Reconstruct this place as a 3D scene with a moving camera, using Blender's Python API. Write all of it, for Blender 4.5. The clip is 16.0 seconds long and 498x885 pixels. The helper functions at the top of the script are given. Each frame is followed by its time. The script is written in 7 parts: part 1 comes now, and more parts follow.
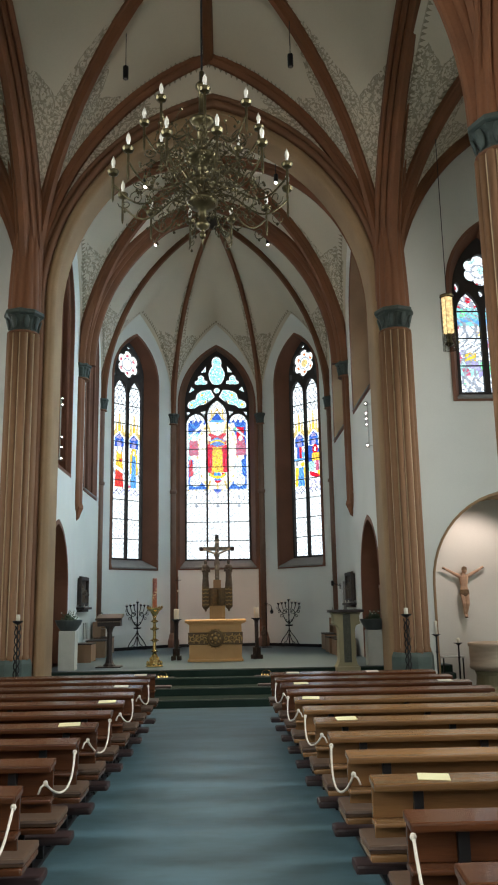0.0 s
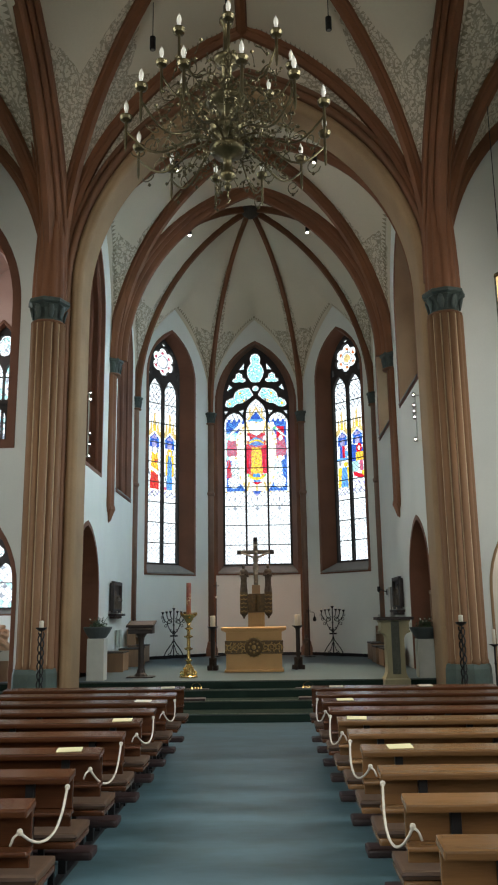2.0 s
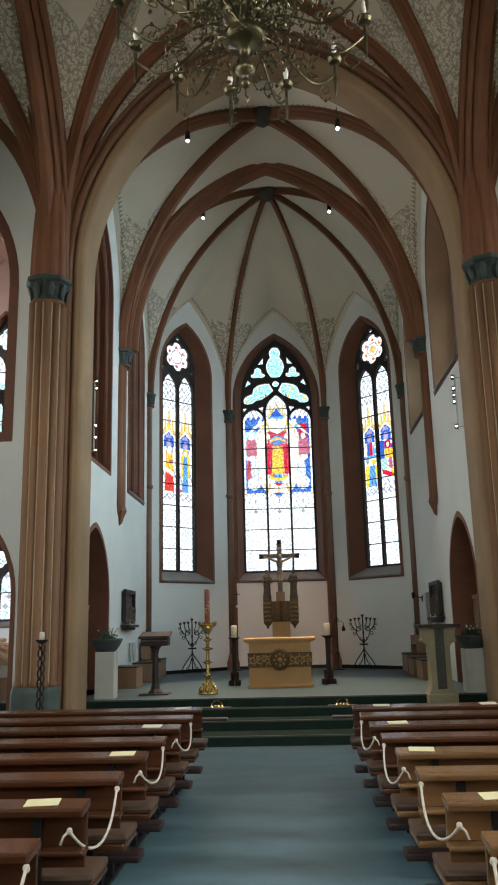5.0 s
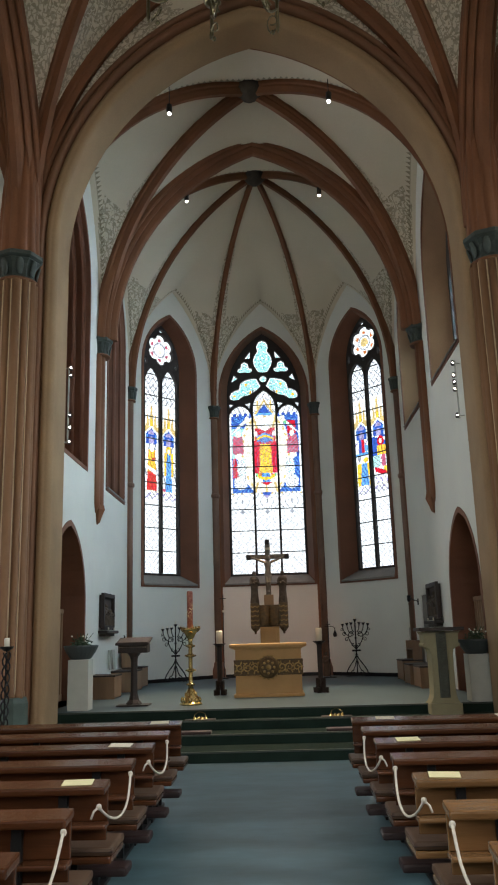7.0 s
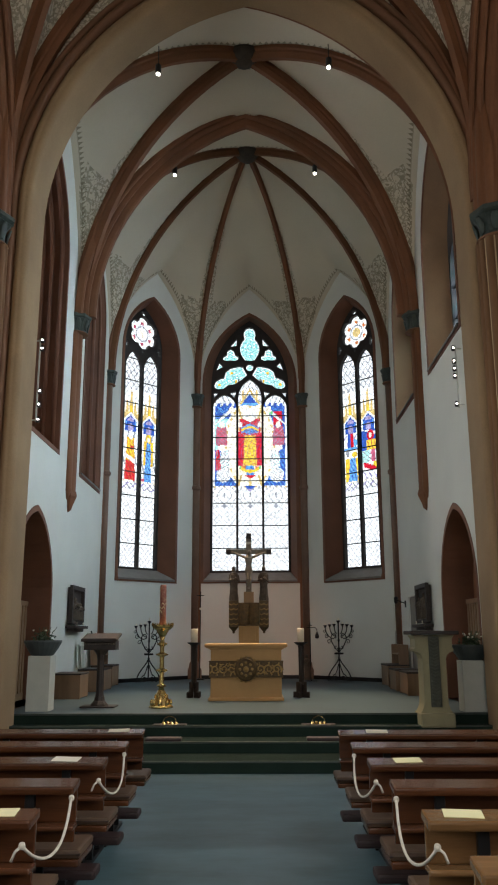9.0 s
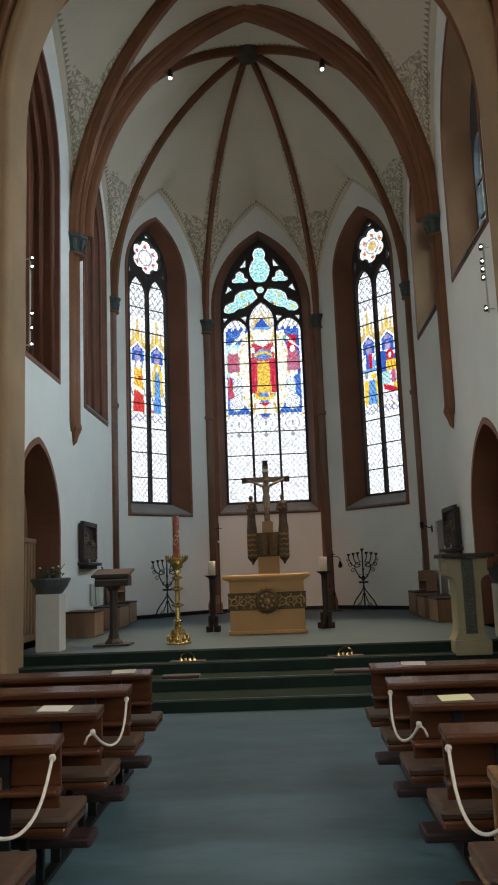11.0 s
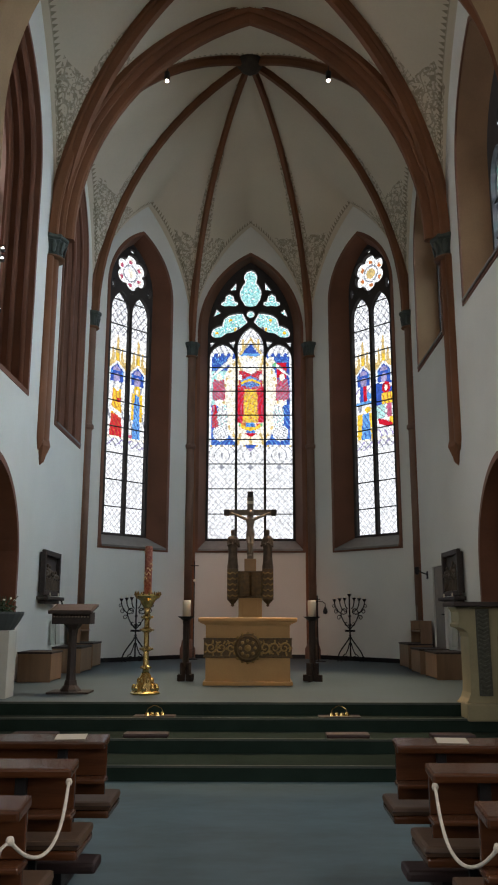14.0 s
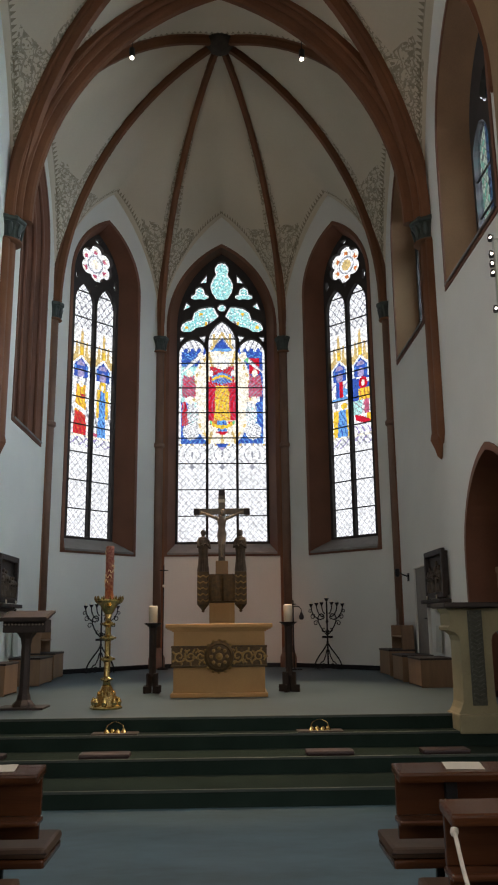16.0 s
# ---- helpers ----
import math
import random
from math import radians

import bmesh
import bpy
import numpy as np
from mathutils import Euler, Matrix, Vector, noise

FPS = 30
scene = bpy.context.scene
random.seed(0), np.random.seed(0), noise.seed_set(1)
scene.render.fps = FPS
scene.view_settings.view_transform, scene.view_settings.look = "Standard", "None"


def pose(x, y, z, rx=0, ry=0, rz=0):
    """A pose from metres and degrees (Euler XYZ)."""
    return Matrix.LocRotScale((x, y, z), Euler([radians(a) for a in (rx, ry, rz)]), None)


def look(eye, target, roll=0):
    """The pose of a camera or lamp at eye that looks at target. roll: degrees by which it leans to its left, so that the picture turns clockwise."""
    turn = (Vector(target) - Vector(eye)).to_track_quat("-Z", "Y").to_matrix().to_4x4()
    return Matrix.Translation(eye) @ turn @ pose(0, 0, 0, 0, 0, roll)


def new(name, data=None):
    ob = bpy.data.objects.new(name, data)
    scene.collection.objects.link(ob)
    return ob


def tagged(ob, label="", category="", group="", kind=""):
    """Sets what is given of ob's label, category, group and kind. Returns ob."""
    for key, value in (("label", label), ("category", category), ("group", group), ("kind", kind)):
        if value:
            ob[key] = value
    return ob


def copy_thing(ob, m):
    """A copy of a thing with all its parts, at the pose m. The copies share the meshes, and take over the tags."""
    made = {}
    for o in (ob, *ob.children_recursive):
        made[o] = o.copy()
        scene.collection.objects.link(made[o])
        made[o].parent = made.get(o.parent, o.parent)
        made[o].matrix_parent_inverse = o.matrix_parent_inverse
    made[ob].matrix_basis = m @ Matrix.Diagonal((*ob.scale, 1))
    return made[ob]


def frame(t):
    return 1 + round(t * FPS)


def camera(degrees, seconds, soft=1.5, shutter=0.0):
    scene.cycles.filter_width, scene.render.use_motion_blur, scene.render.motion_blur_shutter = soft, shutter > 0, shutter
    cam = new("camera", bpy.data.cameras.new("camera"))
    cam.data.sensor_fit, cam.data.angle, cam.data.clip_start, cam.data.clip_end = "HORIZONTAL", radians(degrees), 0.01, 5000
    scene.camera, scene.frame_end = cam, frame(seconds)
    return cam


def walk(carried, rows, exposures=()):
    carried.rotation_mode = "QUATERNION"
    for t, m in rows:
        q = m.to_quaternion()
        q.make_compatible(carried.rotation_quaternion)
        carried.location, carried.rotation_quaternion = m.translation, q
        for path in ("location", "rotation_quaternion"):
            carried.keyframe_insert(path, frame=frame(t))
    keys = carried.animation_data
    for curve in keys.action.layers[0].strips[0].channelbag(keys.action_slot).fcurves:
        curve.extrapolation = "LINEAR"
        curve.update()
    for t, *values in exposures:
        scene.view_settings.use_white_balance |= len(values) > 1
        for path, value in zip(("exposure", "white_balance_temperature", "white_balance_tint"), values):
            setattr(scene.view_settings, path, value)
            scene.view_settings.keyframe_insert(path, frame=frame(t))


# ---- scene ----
cam = camera(34.4, 16.0, 2.0)
EXPOSURES = [(0, 0.36, 6440, 8), (1.5, 0.28, 6460, 8), (4.5, 0.24, 6500, 9), (8, 0.08, 6600, 12), (10.5, -0.08, 6700, 13), (12, -0.14, 6760, 15), (16, -0.24, 6880, 18)]
PATH = [
    (0, (0.299, 0.831, 1.832), (0.356, 2.79, 2.229), -1.0),
    (0.5, (0.272, 1.165, 1.807), (0.302, 3.138, 2.121), -0.1),
    (1, (0.241, 1.451, 1.824), (0.319, 3.411, 2.206), 0.4),
    (1.5, (0.333, 1.718, 1.807), (0.385, 3.672, 2.219), -0.5),
    (2, (0.417, 1.985, 1.801), (0.367, 3.938, 2.218), -0.8),
    (2.5, (0.389, 2.312, 1.792), (0.262, 4.268, 2.19), -0.5),
    (3, (0.419, 2.574, 1.77), (0.306, 4.528, 2.175), 0.0),
    (3.5, (0.484, 2.864, 1.784), (0.318, 4.792, 2.286), 0.1),
    (4, (0.416, 3.118, 1.766), (0.219, 5.072, 2.143), -0.1),
    (4.5, (0.325, 3.346, 1.748), (0.206, 5.296, 2.179), -1.3),
    (7, (0.246, 4.698, 1.684), (0.185, 6.642, 2.149), -1.7),
    (7.5, (0.288, 4.935, 1.664), (0.215, 6.89, 2.078), -2.9),
    (8, (0.222, 5.2, 1.673), (0.204, 7.145, 2.14), -0.3),
    (10.5, (0.277, 6.472, 1.617), (0.234, 8.421, 2.062), -0.7),
    (11, (0.279, 6.704, 1.602), (0.209, 8.678, 1.915), -2.2),
    (11.5, (0.179, 6.956, 1.626), (0.238, 8.927, 1.96), -1.0),
    (12, (0.155, 7.153, 1.6), (0.209, 9.125, 1.932), -0.4),
    (12.5, (0.216, 7.449, 1.616), (0.239, 9.421, 1.952), -0.9),
    (13, (0.221, 7.651, 1.597), (0.2, 9.626, 1.916), -2.0),
    (13.5, (0.103, 7.931, 1.61), (0.092, 9.888, 2.024), 0.1),
    (14, (0.092, 8.106, 1.573), (0.079, 10.062, 1.99), 0.1),
    (14.5, (0.155, 8.38, 1.577), (0.14, 10.335, 1.998), -0.0),
    (15, (0.173, 8.542, 1.563), (0.234, 10.513, 1.896), -1.9),
    (15.5, (0.095, 8.798, 1.566), (0.173, 10.745, 2.018), -0.6),
    (16, (0.12, 8.984, 1.534), (0.174, 10.935, 1.97), -0.6),
]
walk(cam, [(t, look(eye, target, roll)) for t, eye, target, roll in PATH], EXPOSURES)

# ---- light ----
world = bpy.data.worlds.new("sky")
scene.world = world
world.use_nodes = True
wn = world.node_tree
sky = wn.nodes.new("ShaderNodeTexSky")
sky.sky_type, sky.sun_disc = "NISHITA", False
sky.sun_elevation, sky.sun_rotation = radians(38), radians(150)
wn.links.new(sky.outputs[0], wn.nodes["Background"].inputs[0])
wn.nodes["Background"].inputs[1].default_value = 0.10


def lamp(name, kind, m, energy, color, **kw):
    data = bpy.data.lights.new(name, kind)
    data.energy, data.color = energy, color
    if "size" in kw:
        data.shape, data.size, data.size_y = "RECTANGLE", kw["size"], kw["size_y"]
    if "spot" in kw:
        data.spot_size, data.spot_blend, data.shadow_soft_size = radians(kw["spot"]), 0.6, 0.05
    if "spread" in kw:
        data.spread = radians(kw["spread"])
    if "angle" in kw:
        data.angle = radians(kw["angle"])
    ob = new(name, data)
    ob.matrix_world = m
    return ob


for sx in (-1, 1):
    lamp("spot_light", "SPOT", look((sx * 1.56, 18.45, 11.55), (-sx * 0.3, 27.0, 1.3)), 640, (1.0, 0.50, 0.31), spot=20)
    lamp("spot_light", "SPOT", look((sx * 1.56, 18.4, 11.5), (sx * 0.3, 19.8, 0.6)), 800, (1.0, 0.74, 0.46), spot=22)
    lamp("spot_light", "SPOT", look((sx * 1.6, 22.2, 11.8), (sx * 0.2, 20.0, 0.6)), 3300, (1.0, 0.72, 0.45), spot=38)
lamp("niche_light", "SPOT", look((5.75, 17.5, 3.72), (5.5, 18.7, 1.9)), 66, (1.0, 0.80, 0.72), spot=130)
lamp("chapel_light", "SPOT", look((-5.3, 18.2, 3.7), (-5.2, 19.0, 1.4)), 40, (1.0, 0.6, 0.35), spot=50)
lamp("sun", "SUN", look((20, -30, 40), (0, 10, 0)), 1.0, (1.0, 0.95, 0.88), angle=10)

# ---- materials ----
def mat(name, color, rough=0.6, metal=0.0, var=0.0, scale=6.0, fine=60.0, bump=0.0, coat=0.0, color2=None, stretch=(1, 1, 1), rnd=0.0, spec=0.5):
    """A node material: base colour varied at two scales, with fine relief."""
    m = bpy.data.materials.new(name)
    m.use_nodes = True
    nt = m.node_tree
    b = nt.nodes["Principled BSDF"]
    b.inputs["Roughness"].default_value, b.inputs["Metallic"].default_value = rough, metal
    b.inputs["Coat Weight"].default_value = coat
    b.inputs["Specular IOR Level"].default_value = spec
    c2 = color2 or tuple(v * (1 - var) for v in color)
    tc = nt.nodes.new("ShaderNodeTexCoord")
    mp = nt.nodes.new("ShaderNodeMapping")
    mp.inputs["Scale"].default_value = stretch
    nt.links.new(tc.outputs["Object"], mp.inputs[0])
    n1, n2 = nt.nodes.new("ShaderNodeTexNoise"), nt.nodes.new("ShaderNodeTexNoise")
    n1.inputs["Scale"].default_value, n1.inputs["Detail"].default_value = scale, 4
    n2.inputs["Scale"].default_value, n2.inputs["Detail"].default_value = fine, 3
    for n in (n1, n2):
        nt.links.new(mp.outputs[0], n.inputs["Vector"])
    add = nt.nodes.new("ShaderNodeMath")
    add.operation = "MULTIPLY_ADD"
    add.inputs[1].default_value = 0.35
    nt.links.new(n2.outputs[0], add.inputs[0])
    nt.links.new(n1.outputs[0], add.inputs[2])
    ramp = nt.nodes.new("ShaderNodeMapRange")
    ramp.inputs["From Min"].default_value, ramp.inputs["From Max"].default_value = 0.45, 0.9
    nt.links.new(add.outputs[0], ramp.inputs[0])
    mix = nt.nodes.new("ShaderNodeMix")
    mix.data_type = "RGBA"
    mix.inputs["A"].default_value, mix.inputs["B"].default_value = (*color, 1), (*c2, 1)
    nt.links.new(ramp.outputs[0], mix.inputs["Factor"])
    out = mix.outputs["Result"]
    if rnd:
        oi = nt.nodes.new("ShaderNodeObjectInfo")
        hsv = nt.nodes.new("ShaderNodeHueSaturation")
        mr = nt.nodes.new("ShaderNodeMapRange")
        mr.inputs["To Min"].default_value, mr.inputs["To Max"].default_value = 1 - rnd, 1 + rnd
        nt.links.new(oi.outputs["Random"], mr.inputs[0])
        nt.links.new(mr.outputs[0], hsv.inputs["Value"])
        nt.links.new(out, hsv.inputs["Color"])
        out = hsv.outputs[0]
    nt.links.new(out, b.inputs["Base Color"])
    if bump:
        bp = nt.nodes.new("ShaderNodeBump")
        bp.inputs["Strength"].default_value, bp.inputs["Distance"].default_value = bump, 0.01
        nt.links.new(add.outputs[0], bp.inputs["Height"])
        nt.links.new(bp.outputs[0], b.inputs["Normal"])
    return m


def emit(name, color, strength):
    m = bpy.data.materials.new(name)
    m.use_nodes = True
    nt = m.node_tree
    nt.nodes.remove(nt.nodes["Principled BSDF"])
    e = nt.nodes.new("ShaderNodeEmission")
    e.inputs[0].default_value, e.inputs[1].default_value = (*color, 1), strength
    nt.links.new(e.outputs[0], nt.nodes["Material Output"].inputs[0])
    return m


def stained(name, color, clear=0.9):
    """Coloured window glass: light passes tinted, with faint streaks and a little gloss."""
    m = bpy.data.materials.new(name)
    m.use_nodes = True
    nt = m.node_tree
    b = nt.nodes["Principled BSDF"]
    b.inputs["Base Color"].default_value = (0.02, 0.02, 0.02, 1)
    b.inputs["Roughness"].default_value = 0.15
    tr = nt.nodes.new("ShaderNodeBsdfTransparent")
    tc = nt.nodes.new("ShaderNodeTexCoord")
    no = nt.nodes.new("ShaderNodeTexNoise")
    no.inputs["Scale"].default_value, no.inputs["Detail"].default_value = 17, 6
    nt.links.new(tc.outputs["Object"], no.inputs["Vector"])
    mr = nt.nodes.new("ShaderNodeMapRange")
    mr.inputs["From Min"].default_value, mr.inputs["From Max"].default_value = 0.3, 0.7
    nt.links.new(no.outputs[0], mr.inputs[0])
    mx = nt.nodes.new("ShaderNodeMix")
    mx.data_type = "RGBA"
    mx.inputs["A"].default_value = (*[v * 0.45 for v in color], 1)
    mx.inputs["B"].default_value = (*color, 1)
    nt.links.new(mr.outputs[0], mx.inputs["Factor"])
    nt.links.new(mx.outputs["Result"], tr.inputs[0])
    ms = nt.nodes.new("ShaderNodeMixShader")
    ms.inputs[0].default_value = clear
    nt.links.new(b.outputs[0], ms.inputs[1])
    nt.links.new(tr.outputs[0], ms.inputs[2])
    nt.links.new(ms.outputs[0], nt.nodes["Material Output"].inputs[0])
    return m


GALLERY = mat("dull pink gallery plaster", (0.52, 0.36, 0.30), 0.85, var=0.2, scale=1.0)
PLASTER = mat("white wall plaster", (0.70, 0.70, 0.64), 0.85, var=0.10, scale=0.7, fine=35, bump=0.15)
RIB = mat("red-brown painted stone", (0.215, 0.080, 0.029), 0.7, var=0.35, scale=1.2, fine=30, bump=0.2)
ARCHBROWN = mat("red-brown arch stone", (0.20, 0.088, 0.04), 0.75, var=0.3, scale=1.0, fine=30, bump=0.3)
BOSS = mat("dark brown carved boss", (0.065, 0.048, 0.034), 0.7, var=0.5, scale=9, fine=40, bump=0.8)
PLINTH = mat("grey-green plinth stone", (0.085, 0.115, 0.095), 0.7, var=0.35, scale=3, fine=40, bump=0.3)
TAN = mat("ochre sandstone", (0.35, 0.22, 0.112), 0.8, var=0.3, scale=1.0, fine=40, bump=0.3)
PIER = mat("brown sandstone", (0.255, 0.128, 0.058), 0.75, var=0.3, scale=0.8, fine=30, bump=0.3, stretch=(1, 1, 0.35))
JOINT = mat("pale painted fillet", (0.58, 0.42, 0.26), 0.8, var=0.2)
REVEAL = mat("dark brown window stone", (0.19, 0.076, 0.04), 0.75, var=0.3, scale=1.5, fine=40, bump=0.2)
SPLAY = mat("warm brown splay stone", (0.27, 0.15, 0.075), 0.8, var=0.3, scale=1.0, fine=40, bump=0.3)
SILL = mat("grey sill stone", (0.22, 0.20, 0.18), 0.7, var=0.2)
CAP = mat("dark green-grey carved stone", (0.055, 0.075, 0.064), 0.65, var=0.45, scale=5, fine=40, bump=0.5)
COLON = mat("grey-brown shaft stone", (0.21, 0.115, 0.075), 0.6, var=0.3, scale=2, fine=40, bump=0.2)
CHFLOOR = mat("dark grey-blue chancel floor", (0.040, 0.076, 0.096), 0.5, var=0.3, scale=0.9, fine=25, bump=0.05)
FLOOR = mat("blue-grey floor covering", (0.090, 0.158, 0.182), 0.42, scale=1.6, fine=9, bump=0.05, color2=(0.050, 0.085, 0.090), stretch=(0.7, 1.5, 1))
NOSING = mat("worn grey-green nosing", (0.042, 0.058, 0.046), 0.6, var=0.4, scale=4, fine=60)
GREEN = mat("dark green carpet", (0.017, 0.030, 0.023), 0.95, spec=0.08, var=0.35, scale=2.5, fine=160, bump=0.6)
LEAD = mat("black lead", (0.012, 0.012, 0.013), 0.6, var=0.2)
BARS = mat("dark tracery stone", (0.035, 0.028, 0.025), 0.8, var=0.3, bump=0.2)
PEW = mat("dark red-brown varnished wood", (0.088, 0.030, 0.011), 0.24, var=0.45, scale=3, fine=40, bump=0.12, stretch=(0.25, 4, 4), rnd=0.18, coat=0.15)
# the same pew varnish with the brightness of lit rows put into its colour
PEW_LIT = mat("lit red-brown varnished wood", (0.215, 0.108, 0.040), 0.26, var=0.4, scale=3, fine=40, bump=0.12, stretch=(0.25, 4, 4), rnd=0.15, coat=0.15)
CUSH = mat("brown leather cushion", (0.085, 0.046, 0.024), 0.55, var=0.3, scale=8, bump=0.2)
KNEEL = mat("dark red kneeler leather", (0.026, 0.011, 0.010), 0.5, var=0.3, scale=8, bump=0.2)
IRON = mat("black wrought iron", (0.018, 0.017, 0.017), 0.45, metal=0.6, var=0.3, bump=0.2)
BRASS = mat("polished brass", (0.68, 0.50, 0.20), 0.2, metal=1.0, var=0.35, scale=8)
OLDBRASS = mat("aged brass", (0.145, 0.118, 0.06), 0.36, metal=0.9, var=0.5, scale=10)
WAX = mat("ivory candle wax", (0.80, 0.74, 0.60), 0.5, var=0.06)
STONE = mat("warm altar limestone", (0.54, 0.32, 0.13), 0.7, var=0.18, scale=2, fine=50, bump=0.15)
CARVE = mat("carved gilt brown relief", (0.065, 0.042, 0.02), 0.5, metal=0.3, var=0.6, scale=18, fine=80, bump=0.8, color2=(0.14, 0.085, 0.03))
DARKWOOD = mat("dark carved oak", (0.030, 0.018, 0.013), 0.62, var=0.5, scale=14, fine=60, bump=0.5)
LIGHTWOOD = mat("light brown oak panel", (0.26, 0.155, 0.085), 0.5, var=0.25, scale=4, fine=40, bump=0.1, stretch=(3, 3, 0.4))
GREYGREEN = mat("grey-green dressed stone", (0.28, 0.245, 0.14), 0.75, var=0.2, scale=3, fine=40, bump=0.25)
WHITEPAINT = mat("off-white painted board", (0.47, 0.48, 0.42), 0.6, var=0.10)
ROPE = mat("white twisted rope", (0.58, 0.52, 0.42), 0.9, var=0.25, scale=30, fine=200, bump=0.6)
PAPER = mat("pale yellow paper card", (0.66, 0.60, 0.34), 0.8, var=0.06)
PAPERW = mat("white paper card", (0.60, 0.54, 0.42), 0.8, var=0.06)
LEAF = mat("green leaves", (0.045, 0.085, 0.035), 0.6, var=0.5, scale=20)
BOWL = mat("dark grey planter", (0.06, 0.075, 0.075), 0.5, var=0.2)
FLESH = mat("painted wood figure", (0.58, 0.38, 0.25), 0.6, var=0.35, scale=9, bump=0.2)
FIGURE = mat("dark painted oak figure", (0.12, 0.085, 0.055), 0.6, var=0.5, scale=14, bump=0.4)
REDWAX = mat("red patterned wax", (0.17, 0.008, 0.008), 0.5, color2=(0.42, 0.20, 0.13), scale=34, fine=40)
SKYWHITE = emit("overcast sky", (0.92, 0.97, 1.0), 2.6)
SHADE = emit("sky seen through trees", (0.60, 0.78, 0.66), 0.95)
SKYSIDE = emit("bright open sky", (0.84, 0.93, 1.0), 7.0)
BULB = emit("lit lamp tube", (1.0, 0.70, 0.32), 1.5)
SPOTON = emit("lit spot lens", (1.0, 0.93, 0.82), 9.0)
CLEARG = stained("clear acrylic", (0.93, 0.93, 0.91), 0.92)
GL = {
    "w": stained("white grisaille glass", (0.72, 0.76, 0.77)),
    "t": stained("pale teal glass", (0.36, 0.66, 0.63)),
    "c": stained("cyan glass", (0.19, 0.52, 0.54)),
    "b": stained("deep blue glass", (0.03, 0.085, 0.36)),
    "l": stained("light blue glass", (0.11, 0.31, 0.62)),
    "r": stained("red glass", (0.46, 0.012, 0.03)),
    "p": stained("pink glass", (0.42, 0.10, 0.17)),
    "y": stained("yellow glass", (0.68, 0.46, 0.05)),
    "g": stained("pale gold glass", (0.52, 0.40, 0.17)),
    "v": stained("violet grey glass", (0.30, 0.27, 0.46)),
    "k": stained("pale cream glass", (0.82, 0.78, 0.64)),
    "s": stained("silver grey glass", (0.26, 0.28, 0.32)),
    "o": stained("amber glass", (0.48, 0.17, 0.05)),
    "n": stained("leaded lattice glass", (0.42, 0.45, 0.49)),
    "e": stained("green glass", (0.15, 0.55, 0.25)),
}


